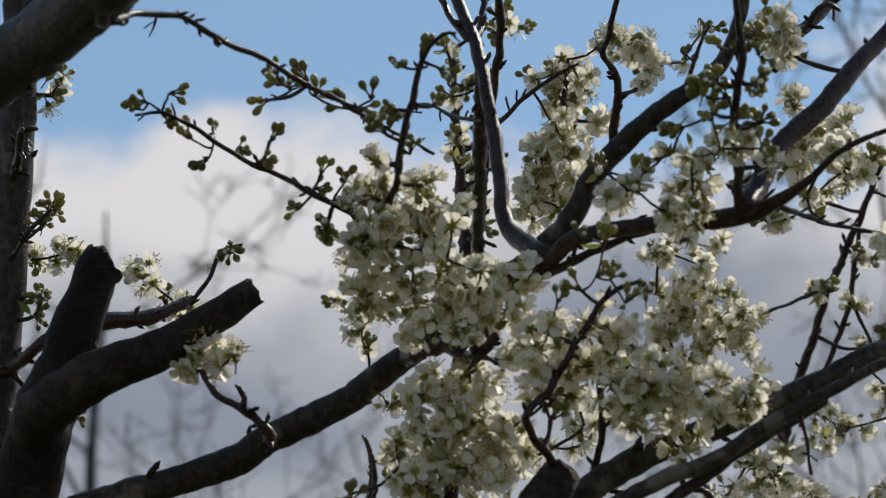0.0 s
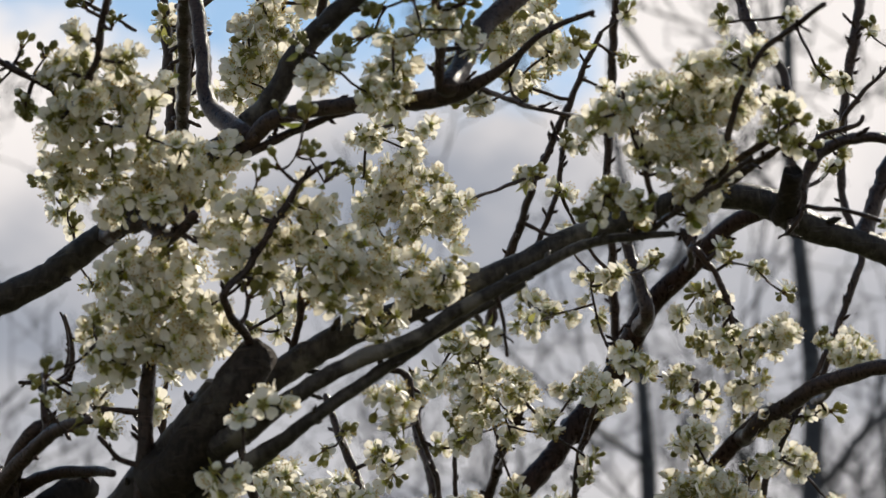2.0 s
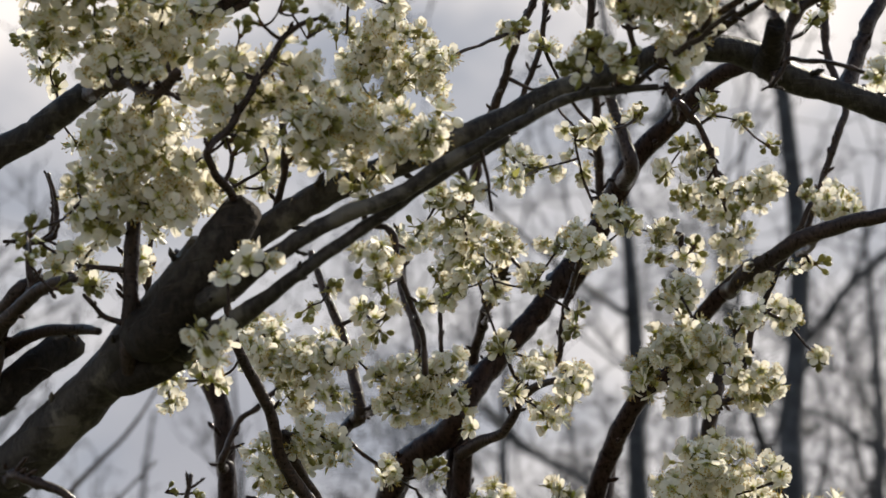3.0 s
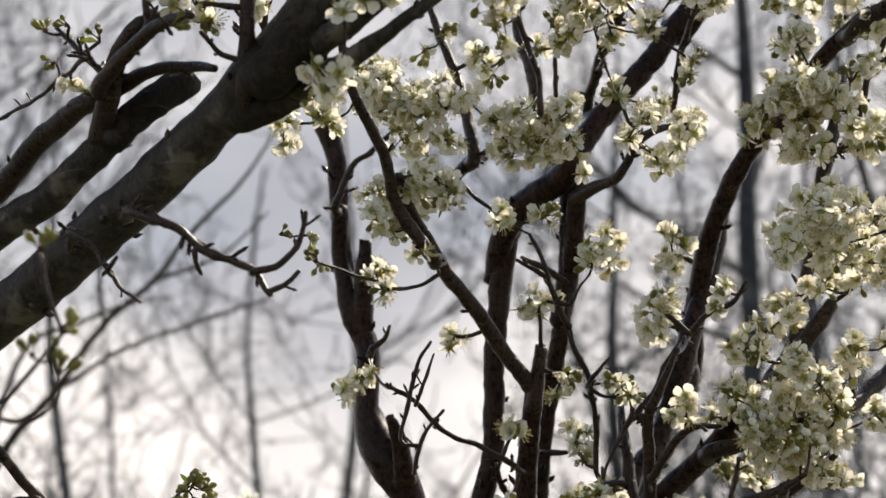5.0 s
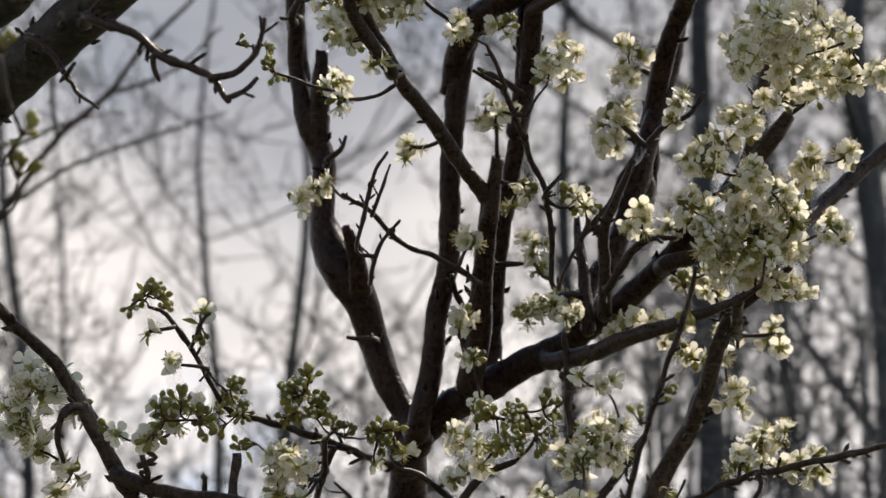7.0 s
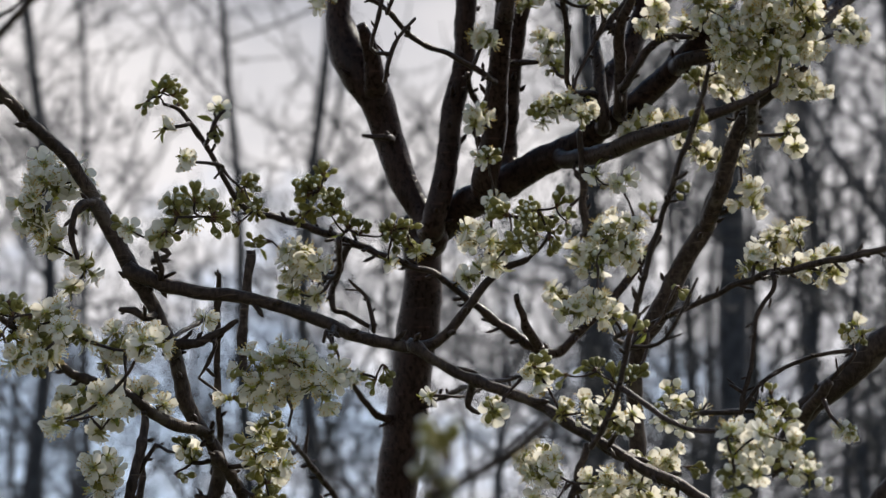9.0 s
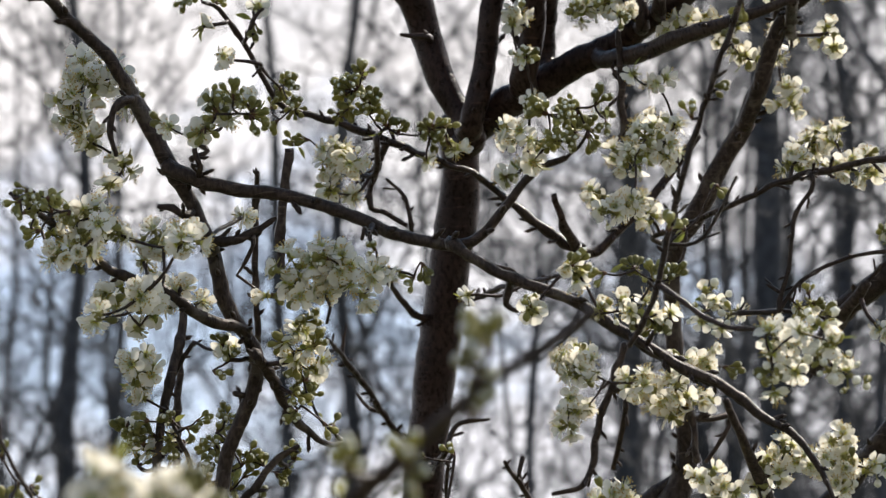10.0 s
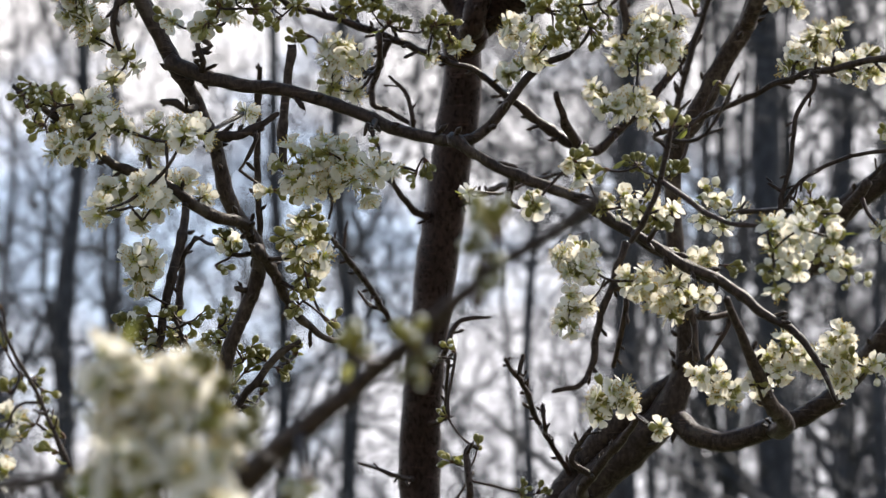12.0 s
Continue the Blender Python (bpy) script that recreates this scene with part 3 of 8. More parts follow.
    for _ in range(rnd.choice((0, 0, 1, 2)) if kind != "open" and size > 0.009 else rnd.choice((0, 0, 0, 1))):
        d = np.array([rnd.gauss(0, 1) for _ in range(3)])
        d /= np.linalg.norm(d)
        part("young_leaf", rnd.choice(LEAVES), ob, aim(d * size * 0.35, d, rnd.uniform(0, 6.28), rnd.uniform(0.7, 1.2)))
    line[:, :3] += c
    return line


# ---- ground ----


def make_ground():
    verts, faces, n = [], [], 64
    radii = (0.6, 1.5, 3, 5, 8, 12, 18, 26, 40, 70, 150, 400, 1200, 3000)
    verts.append((0, 0, 0))
    for r in radii:
        for k in range(n):
            a = 2 * math.pi * k / n
            x, y = r * math.cos(a), r * math.sin(a)
            verts.append((x, y, 0.05 * noise.noise(Vector((x * 0.3, y * 0.3, 0))) if 0.6 < r < 60 else 0))
    for k in range(n):
        faces.append((0, 1 + k, 1 + (k + 1) % n))
    for j in range(len(radii) - 1):
        for k in range(n):
            a, b = 1 + j * n + k, 1 + j * n + (k + 1) % n
            faces.append((a, a + n, b + n, b))
    tagged(new("ground", mesh_of("ground", verts, faces, [GRASS])), "rough spring grass of a meadow orchard", "ground", kind="structure")


make_ground()

# ---- plum trees ----

# old grey-barked plum tree with cut stubs, in full white blossom
old_plum = plant(-0.368, 2.818, "old grey-barked plum tree with cut stubs, in full white blossom")
grow(old_plum, "trunk", (-0.368, 2.818, -0.050, 0.0485), (-0.368, 2.818, 1.242, 0.0421), (-0.358, 2.731, 1.546, 0.0386), (-0.348, 2.664, 1.782, 0.0351), (-0.326, 2.610, 1.967, 0.0334), (-0.304, 2.585, 2.051, 0.0316))
grow(old_plum, "limb", (-0.307, 2.594, 2.021, 0.0237), (-0.244, 2.545, 2.080, 0.0212), (-0.161, 2.498, 2.127, 0.0186), (-0.118, 2.460, 2.152, 0.0177), (-0.073, 2.420, 2.180, 0.0171), (-0.032, 2.380, 2.209, 0.0163), (0.001, 2.342, 2.235, 0.0158), (0.037, 2.302, 2.267, 0.0152))
grow(old_plum, "stub", (0.006, 2.314, 2.222, 0.0156), (0.031, 2.293, 2.249, 0.0149), (0.049, 2.281, 2.274, 0.0140), (0.058, 2.282, 2.286, 0.0126))
grow(old_plum, "limb", (0.030, 2.324, 2.253, 0.0114), (0.063, 2.316, 2.280, 0.0098), (0.103, 2.309, 2.303, 0.0089), (0.149, 2.303, 2.321, 0.0082), (0.179, 2.300, 2.333, 0.0076), (0.212, 2.297, 2.346, 0.0074), (0.246, 2.293, 2.361, 0.0074), (0.306, 2.286, 2.381, 0.0079), (0.326, 2.286, 2.384, 0.0083), (0.347, 2.288, 2.383, 0.0096), (0.362, 2.292, 2.378, 0.0106), (0.380, 2.297, 2.368, 0.0099), (0.404, 2.301, 2.361, 0.0083), (0.436, 2.305, 2.352, 0.0093), (0.477, 2.309, 2.341, 0.0090))
grow(old_plum, "limb", (-0.319, 2.635, 2.026, 0.0214), (-0.269, 2.564, 2.169, 0.0229), (-0.275, 2.509, 2.266, 0.0218), (-0.267, 2.460, 2.338, 0.0216))
grow(old_plum, "stub", (-0.283, 2.459, 2.295, 0.0247), (-0.267, 2.431, 2.329, 0.0234), (-0.249, 2.398, 2.375, 0.0211), (-0.236, 2.383, 2.398, 0.0188), (-0.227, 2.372, 2.424, 0.0163), (-0.221, 2.369, 2.442, 0.0150), (-0.218, 2.367, 2.451, 0.0147), (-0.215, 2.368, 2.455, 0.0158))
grow(old_plum, "stub", (-0.251, 2.378, 2.362, 0.0186), (-0.230, 2.358, 2.371, 0.0163), (-0.207, 2.349, 2.380, 0.0152), (-0.172, 2.344, 2.393, 0.0129), (-0.148, 2.341, 2.407, 0.0115), (-0.131, 2.340, 2.418, 0.0104), (-0.121, 2.339, 2.424, 0.0096))
grow(old_plum, "limb", (-0.316, 2.635, 2.313, 0.0166), (-0.304, 2.591, 2.446, 0.0155), (-0.298, 2.576, 2.503, 0.0152), (-0.294, 2.566, 2.551, 0.0149), (-0.289, 2.549, 2.616, 0.0138), (-0.286, 2.535, 2.672, 0.0131), (-0.284, 2.520, 2.731, 0.0124))
grow(old_plum, "limb", (-0.372, 2.327, 2.409, 0.0251), (-0.324, 2.247, 2.472, 0.0238), (-0.278, 2.187, 2.489, 0.0222), (-0.234, 2.131, 2.494, 0.0211), (-0.201, 2.078, 2.491, 0.0193), (-0.170, 2.023, 2.493, 0.0181))
grow(old_plum, "branch", (-0.191, 2.063, 2.474, 0.0046), (-0.181, 2.081, 2.485, 0.0028), (-0.174, 2.098, 2.495, 0.0023), (-0.151, 2.117, 2.501, 0.0020), (-0.128, 2.140, 2.497, 0.0021), (-0.107, 2.162, 2.496, 0.0019), (-0.085, 2.186, 2.491, 0.0019), (-0.063, 2.208, 2.488, 0.0018), (-0.047, 2.231, 2.486, 0.0016), (-0.028, 2.253, 2.485, 0.0013), (-0.013, 2.275, 2.484, 0.0012))
grow(old_plum, "twig", (-0.083, 2.186, 2.490, 0.0016), (-0.094, 2.198, 2.489, 0.0015), (-0.107, 2.208, 2.490, 0.0011))
grow(old_plum, "twig", (-0.172, 2.216, 2.550, 0.0011), (-0.174, 2.219, 2.543, 0.0008), (-0.177, 2.221, 2.538, 0.0005))
grow(old_plum, "twig", (-0.054, 2.247, 2.501, 0.0015), (-0.035, 2.280, 2.511, 0.0015), (-0.018, 2.310, 2.532, 0.0015), (-0.001, 2.344, 2.539, 0.0014), (0.015, 2.378, 2.550, 0.0014))
grow(old_plum, "limb", (-0.267, 2.432, 2.308, 0.0106), (-0.225, 2.421, 2.318, 0.0103), (-0.176, 2.409, 2.328, 0.0102), (-0.134, 2.397, 2.338, 0.0102), (-0.113, 2.385, 2.349, 0.0102), (-0.072, 2.372, 2.363, 0.0098), (-0.045, 2.358, 2.379, 0.0088), (-0.024, 2.346, 2.390, 0.0081), (0.003, 2.331, 2.408, 0.0077), (0.037, 2.316, 2.427, 0.0077), (0.064, 2.300, 2.447, 0.0077), (0.084, 2.281, 2.475, 0.0072), (0.101, 2.268, 2.489, 0.0068), (0.131, 2.253, 2.507, 0.0061), (0.151, 2.241, 2.518, 0.0054), (0.160, 2.230, 2.527, 0.0049), (0.167, 2.215, 2.545, 0.0043), (0.170, 2.199, 2.566, 0.0036))
grow(old_plum, "branch", (-0.026, 2.309, 2.372, 0.0050), (-0.007, 2.286, 2.368, 0.0052), (0.006, 2.268, 2.351, 0.0039), (0.022, 2.241, 2.355, 0.0035))
grow(old_plum, "branch", (0.050, 2.279, 2.419, 0.0066), (0.042, 2.295, 2.433, 0.0070), (0.030, 2.310, 2.452, 0.0057), (0.027, 2.318, 2.484, 0.0051), (0.023, 2.325, 2.521, 0.0048), (0.018, 2.332, 2.557, 0.0045), (0.013, 2.341, 2.588, 0.0043), (0.005, 2.351, 2.616, 0.0042), (-0.003, 2.362, 2.641, 0.0035))
grow(old_plum, "branch", (0.014, 2.360, 2.593, 0.0028), (0.017, 2.374, 2.612, 0.0025), (0.022, 2.383, 2.643, 0.0021))
grow(old_plum, "branch", (0.010, 2.341, 2.588, 0.0028), (-0.000, 2.354, 2.610, 0.0024), (-0.010, 2.366, 2.633, 0.0021))
grow(old_plum, "branch", (0.053, 2.277, 2.415, 0.0049), (0.066, 2.264, 2.423, 0.0056), (0.092, 2.252, 2.425, 0.0052), (0.130, 2.240, 2.424, 0.0058), (0.162, 2.229, 2.423, 0.0065), (0.181, 2.218, 2.425, 0.0045), (0.200, 2.204, 2.433, 0.0027), (0.218, 2.189, 2.445, 0.0021), (0.246, 2.175, 2.452, 0.0016))
grow(old_plum, "branch", (0.165, 2.214, 2.422, 0.0068), (0.174, 2.229, 2.441, 0.0065), (0.188, 2.240, 2.471, 0.0065), (0.217, 2.251, 2.501, 0.0069), (0.239, 2.261, 2.532, 0.0060), (0.258, 2.275, 2.557, 0.0054), (0.298, 2.279, 2.603, 0.0047), (0.343, 2.282, 2.653, 0.0041))
grow(old_plum, "branch", (0.043, 2.284, 2.409, 0.0033), (0.063, 2.277, 2.412, 0.0033), (0.082, 2.269, 2.420, 0.0030), (0.102, 2.261, 2.425, 0.0026), (0.120, 2.255, 2.427, 0.0021))
grow(old_plum, "twig", (0.169, 2.231, 2.431, 0.0023), (0.190, 2.249, 2.435, 0.0020), (0.204, 2.269, 2.438, 0.0018), (0.222, 2.288, 2.440, 0.0018), (0.254, 2.307, 2.441, 0.0013))
grow(old_plum, "branch", (0.161, 2.214, 2.421, 0.0035), (0.160, 2.194, 2.450, 0.0032), (0.158, 2.179, 2.465, 0.0029), (0.162, 2.160, 2.491, 0.0027), (0.159, 2.141, 2.517, 0.0024), (0.158, 2.126, 2.531, 0.0021))
grow(old_plum, "branch", (0.198, 2.367, 2.577, 0.0035), (0.214, 2.384, 2.605, 0.0046), (0.235, 2.401, 2.634, 0.0046), (0.252, 2.420, 2.660, 0.0043))
grow(old_plum, "twig", (0.225, 2.373, 2.615, 0.0025), (0.234, 2.370, 2.622, 0.0018), (0.241, 2.372, 2.618, 0.0014))
grow(old_plum, "branch", (-0.184, 2.219, 2.488, 0.0011), (-0.165, 2.223, 2.489, 0.0015), (-0.139, 2.231, 2.476, 0.0018), (-0.120, 2.239, 2.466, 0.0020), (-0.094, 2.247, 2.455, 0.0020), (-0.071, 2.255, 2.445, 0.0023), (-0.055, 2.262, 2.436, 0.0025), (-0.036, 2.275, 2.414, 0.0028), (-0.023, 2.286, 2.393, 0.0033), (-0.019, 2.297, 2.376, 0.0036))
grow(old_plum, "twig", (-0.038, 2.229, 2.438, 0.0023), (-0.035, 2.223, 2.442, 0.0023), (-0.031, 2.211, 2.465, 0.0023), (-0.024, 2.199, 2.484, 0.0021), (-0.019, 2.188, 2.504, 0.0019), (-0.007, 2.179, 2.517, 0.0014), (0.001, 2.176, 2.516, 0.0010))
grow(old_plum, "branch", (-0.009, 2.338, 2.217, 0.0059), (-0.008, 2.324, 2.264, 0.0051), (-0.005, 2.314, 2.302, 0.0044), (-0.004, 2.303, 2.340, 0.0041), (-0.001, 2.297, 2.366, 0.0036), (-0.001, 2.293, 2.385, 0.0033))
grow(old_plum, "branch", (0.037, 2.239, 2.305, 0.0029), (0.050, 2.238, 2.322, 0.0027), (0.070, 2.231, 2.353, 0.0024), (0.083, 2.228, 2.372, 0.0021), (0.104, 2.229, 2.384, 0.0011))
grow(old_plum, "branch", (0.074, 2.331, 2.292, 0.0030), (0.080, 2.319, 2.309, 0.0026), (0.083, 2.303, 2.334, 0.0025), (0.080, 2.288, 2.357, 0.0023), (0.075, 2.279, 2.368, 0.0016))
grow(old_plum, "branch", (-0.001, 2.351, 2.224, 0.0102), (0.020, 2.319, 2.230, 0.0094), (0.043, 2.279, 2.235, 0.0082), (0.071, 2.254, 2.247, 0.0056), (0.107, 2.243, 2.266, 0.0054), (0.145, 2.234, 2.279, 0.0051), (0.177, 2.224, 2.297, 0.0044), (0.208, 2.216, 2.311, 0.0038), (0.237, 2.208, 2.323, 0.0032), (0.262, 2.203, 2.326, 0.0027), (0.289, 2.199, 2.327, 0.0019))
grow(old_plum, "branch", (0.009, 2.347, 2.220, 0.0087), (0.030, 2.312, 2.217, 0.0076), (0.052, 2.278, 2.219, 0.0064), (0.081, 2.258, 2.235, 0.0045), (0.126, 2.250, 2.265, 0.0041), (0.165, 2.245, 2.290, 0.0035), (0.207, 2.240, 2.313, 0.0029))
grow(old_plum, "stub", (-0.014, 2.360, 2.210, 0.0110), (0.001, 2.343, 2.210, 0.0098), (0.015, 2.336, 2.213, 0.0085), (0.025, 2.336, 2.217, 0.0073))
grow(old_plum, "twig", (0.191, 2.225, 2.297, 0.0016), (0.194, 2.229, 2.287, 0.0013), (0.195, 2.232, 2.275, 0.0011), (0.196, 2.235, 2.267, 0.0014))
grow(old_plum, "twig", (0.266, 2.238, 2.340, 0.0023), (0.283, 2.212, 2.338, 0.0022), (0.297, 2.184, 2.340, 0.0022), (0.308, 2.157, 2.339, 0.0019), (0.324, 2.128, 2.344, 0.0017))
grow(old_plum, "branch", (0.318, 2.245, 2.368, 0.0039), (0.331, 2.231, 2.373, 0.0029), (0.342, 2.218, 2.377, 0.0026), (0.352, 2.205, 2.381, 0.0022), (0.361, 2.195, 2.377, 0.0016))
grow(old_plum, "branch", (0.412, 2.301, 2.359, 0.0060), (0.424, 2.303, 2.392, 0.0053), (0.440, 2.305, 2.425, 0.0049), (0.463, 2.305, 2.462, 0.0044), (0.483, 2.303, 2.505, 0.0037), (0.510, 2.295, 2.563, 0.0032))
grow(old_plum, "twig", (0.275, 2.189, 2.352, 0.0022), (0.269, 2.182, 2.372, 0.0021), (0.263, 2.176, 2.390, 0.0017), (0.260, 2.171, 2.402, 0.0013))
grow(old_plum, "twig", (0.316, 2.184, 2.359, 0.0022), (0.321, 2.163, 2.385, 0.0020), (0.333, 2.142, 2.410, 0.0019), (0.350, 2.126, 2.420, 0.0019), (0.367, 2.112, 2.428, 0.0016))
grow(old_plum, "twig", (0.360, 2.251, 2.346, 0.0016), (0.369, 2.247, 2.357, 0.0016), (0.371, 2.243, 2.369, 0.0013))
grow(old_plum, "limb", (-0.240, 2.606, 2.114, 0.0125), (-0.205, 2.560, 2.156, 0.0120), (-0.166, 2.517, 2.183, 0.0115), (-0.129, 2.478, 2.197, 0.0110), (-0.093, 2.440, 2.221, 0.0108), (-0.081, 2.438, 2.232, 0.0098))
grow(old_plum, "stub", (-0.092, 2.435, 2.219, 0.0111), (-0.068, 2.433, 2.240, 0.0111), (-0.050, 2.439, 2.254, 0.0114), (-0.043, 2.443, 2.259, 0.0103))
grow(old_plum, "branch", (-0.190, 2.541, 2.191, 0.0081), (-0.164, 2.511, 2.208, 0.0078), (-0.138, 2.480, 2.231, 0.0078), (-0.112, 2.451, 2.243, 0.0075), (-0.091, 2.426, 2.247, 0.0068), (-0.066, 2.400, 2.251, 0.0047), (-0.042, 2.376, 2.246, 0.0037), (-0.027, 2.354, 2.238, 0.0025))
grow(old_plum, "branch", (-0.098, 2.440, 2.221, 0.0087), (-0.092, 2.414, 2.237, 0.0077), (-0.086, 2.394, 2.255, 0.0065), (-0.074, 2.372, 2.269, 0.0053), (-0.056, 2.377, 2.279, 0.0037), (-0.042, 2.384, 2.283, 0.0023))
grow(old_plum, "twig", (-0.065, 2.357, 2.266, 0.0026), (-0.068, 2.362, 2.285, 0.0023), (-0.069, 2.368, 2.297, 0.0020), (-0.083, 2.378, 2.302, 0.0013))
grow(old_plum, "twig", (-0.069, 2.359, 2.294, 0.0022), (-0.052, 2.356, 2.298, 0.0020), (-0.052, 2.349, 2.319, 0.0015), (-0.055, 2.345, 2.333, 0.0010))
grow(old_plum, "twig", (-0.009, 2.322, 2.264, 0.0023), (-0.022, 2.323, 2.266, 0.0020), (-0.033, 2.323, 2.268, 0.0015))
grow(old_plum, "twig", (-0.008, 2.333, 2.233, 0.0026), (-0.022, 2.331, 2.239, 0.0020), (-0.035, 2.328, 2.252, 0.0015))
grow(old_plum, "branch", (-0.097, 2.399, 2.241, 0.0057), (-0.079, 2.366, 2.251, 0.0051), (-0.061, 2.335, 2.258, 0.0043), (-0.039, 2.306, 2.255, 0.0026))
grow(old_plum, "twig", (-0.086, 2.397, 2.242, 0.0027), (-0.107, 2.417, 2.268, 0.0024), (-0.124, 2.437, 2.291, 0.0017))
grow(old_plum, "twig", (-0.103, 2.394, 2.257, 0.0020), (-0.121, 2.429, 2.256, 0.0015), (-0.140, 2.465, 2.253, 0.0014), (-0.163, 2.501, 2.253, 0.0014))
grow(old_plum, "twig", (-0.076, 2.360, 2.153, 0.0043), (-0.062, 2.354, 2.146, 0.0033), (-0.048, 2.349, 2.139, 0.0031), (-0.035, 2.345, 2.126, 0.0029), (-0.019, 2.339, 2.118, 0.0028), (-0.006, 2.334, 2.110, 0.0029), (0.005, 2.331, 2.095, 0.0023))
grow(old_plum, "twig", (-0.006, 2.328, 2.107, 0.0026), (0.010, 2.326, 2.112, 0.0023), (0.020, 2.323, 2.121, 0.0019), (0.025, 2.317, 2.140, 0.0016))
grow(old_plum, "twig", (-0.039, 2.345, 2.126, 0.0021), (-0.038, 2.347, 2.119, 0.0018), (-0.035, 2.349, 2.112, 0.0013))
grow(old_plum, "twig", (0.003, 2.331, 2.097, 0.0023), (0.013, 2.329, 2.100, 0.0021), (0.021, 2.327, 2.108, 0.0016))
grow(old_plum, "twig", (-0.112, 2.383, 2.148, 0.0030), (-0.098, 2.376, 2.136, 0.0023), (-0.090, 2.369, 2.122, 0.0020), (-0.081, 2.362, 2.107, 0.0016), (-0.070, 2.354, 2.097, 0.0010))
grow(old_plum, "twig", (-0.089, 2.350, 2.116, 0.0016), (-0.084, 2.348, 2.123, 0.0013))
grow(old_plum, "twig", (0.130, 2.325, 2.294, 0.0023), (0.145, 2.326, 2.287, 0.0023), (0.149, 2.334, 2.262, 0.0023), (0.159, 2.342, 2.237, 0.0021), (0.163, 2.351, 2.208, 0.0023))
grow(old_plum, "twig", (-0.112, 2.336, 2.334, 0.0037), (-0.125, 2.336, 2.347, 0.0030), (-0.138, 2.338, 2.355, 0.0028), (-0.148, 2.339, 2.366, 0.0023), (-0.152, 2.340, 2.375, 0.0020))
grow(old_plum, "twig", (-0.127, 2.321, 2.344, 0.0026), (-0.126, 2.319, 2.349, 0.0023), (-0.129, 2.316, 2.355, 0.0018))
grow(old_plum, "twig", (-0.174, 2.559, 2.502, 0.0017), (-0.161, 2.552, 2.519, 0.0017), (-0.152, 2.546, 2.534, 0.0015), (-0.139, 2.544, 2.538, 0.0011))
grow(old_plum, "twig", (-0.054, 2.369, 2.304, 0.0018), (-0.053, 2.362, 2.323, 0.0015), (-0.055, 2.358, 2.332, 0.0012), (-0.058, 2.355, 2.338, 0.0007))
grow(old_plum, "branch", (-0.271, 2.522, 2.459, 0.0043), (-0.247, 2.528, 2.478, 0.0055), (-0.211, 2.539, 2.484, 0.0058), (-0.187, 2.548, 2.494, 0.0048), (-0.172, 2.557, 2.506, 0.0026))
grow(old_plum, "twig", (-0.276, 2.470, 2.588, 0.0033), (-0.267, 2.470, 2.590, 0.0018))
grow(old_plum, "twig", (-0.278, 2.514, 2.534, 0.0022), (-0.268, 2.510, 2.544, 0.0016), (-0.261, 2.507, 2.550, 0.0013))
# next nine stems: upper crown out of view, added to shade the blossom below
grow(old_plum, "limb", (-0.182, 2.027, 2.483, 0.0178), (-0.115, 2.026, 2.553, 0.0159), (-0.048, 2.032, 2.606, 0.0139), (0.021, 2.040, 2.651, 0.0109), (0.066, 2.048, 2.698, 0.0079))
grow(old_plum, "branch", (0.000, 2.366, 2.631, 0.0037), (-0.008, 2.421, 2.701, 0.0034), (-0.013, 2.470, 2.784, 0.0032), (0.012, 2.510, 2.890, 0.0025))
grow(old_plum, "branch", (0.169, 2.201, 2.560, 0.0036), (0.188, 2.301, 2.677, 0.0035), (0.184, 2.407, 2.780, 0.0033), (0.176, 2.503, 2.908, 0.0027))
grow(old_plum, "branch", (0.287, 2.304, 2.600, 0.0048), (0.343, 2.364, 2.718, 0.0043), (0.350, 2.435, 2.808, 0.0037), (0.341, 2.498, 2.920, 0.0031), (0.332, 2.560, 3.032, 0.0027))
grow(old_plum, "branch", (0.021, 2.385, 2.640, 0.0021), (0.049, 2.437, 2.741, 0.0022), (0.086, 2.495, 2.829, 0.0021), (0.105, 2.552, 2.920, 0.0017))
grow(old_plum, "branch", (0.246, 2.403, 2.648, 0.0043), (0.286, 2.466, 2.751, 0.0037), (0.294, 2.529, 2.851, 0.0033), (0.274, 2.585, 2.971, 0.0026))
grow(old_plum, "branch", (-0.048, 2.049, 2.615, 0.0056), (0.034, 2.148, 2.653, 0.0049), (0.121, 2.238, 2.714, 0.0041), (0.222, 2.336, 2.753, 0.0030), (0.298, 2.424, 2.820, 0.0022), (0.376, 2.511, 2.887, 0.0019))
grow(old_plum, "branch", (0.035, 2.179, 2.669, 0.0040), (0.076, 2.377, 2.831, 0.0036), (0.164, 2.576, 2.994, 0.0030))
grow(old_plum, "branch", (0.124, 2.289, 2.742, 0.0035), (0.208, 2.430, 2.875, 0.0030), (0.283, 2.565, 3.022, 0.0024))
grow(old_plum, "branch", (0.015, 2.808, 2.552, 0.0044), (0.011, 2.781, 2.576, 0.0044), (0.015, 2.744, 2.622, 0.0042), (0.021, 2.711, 2.659, 0.0040), (0.028, 2.678, 2.697, 0.0035), (0.034, 2.645, 2.733, 0.0033), (0.033, 2.616, 2.762, 0.0029))
grow(old_plum, "branch", (0.012, 2.755, 2.550, 0.0047), (0.009, 2.753, 2.583, 0.0050), (0.007, 2.750, 2.616, 0.0050), (0.005, 2.741, 2.664, 0.0046), (0.002, 2.733, 2.713, 0.0030), (0.001, 2.725, 2.758, 0.0024))
grow(old_plum, "twig", (0.023, 2.658, 2.658, 0.0021), (0.039, 2.650, 2.676, 0.0019), (0.062, 2.643, 2.693, 0.0017), (0.087, 2.638, 2.706, 0.0012))
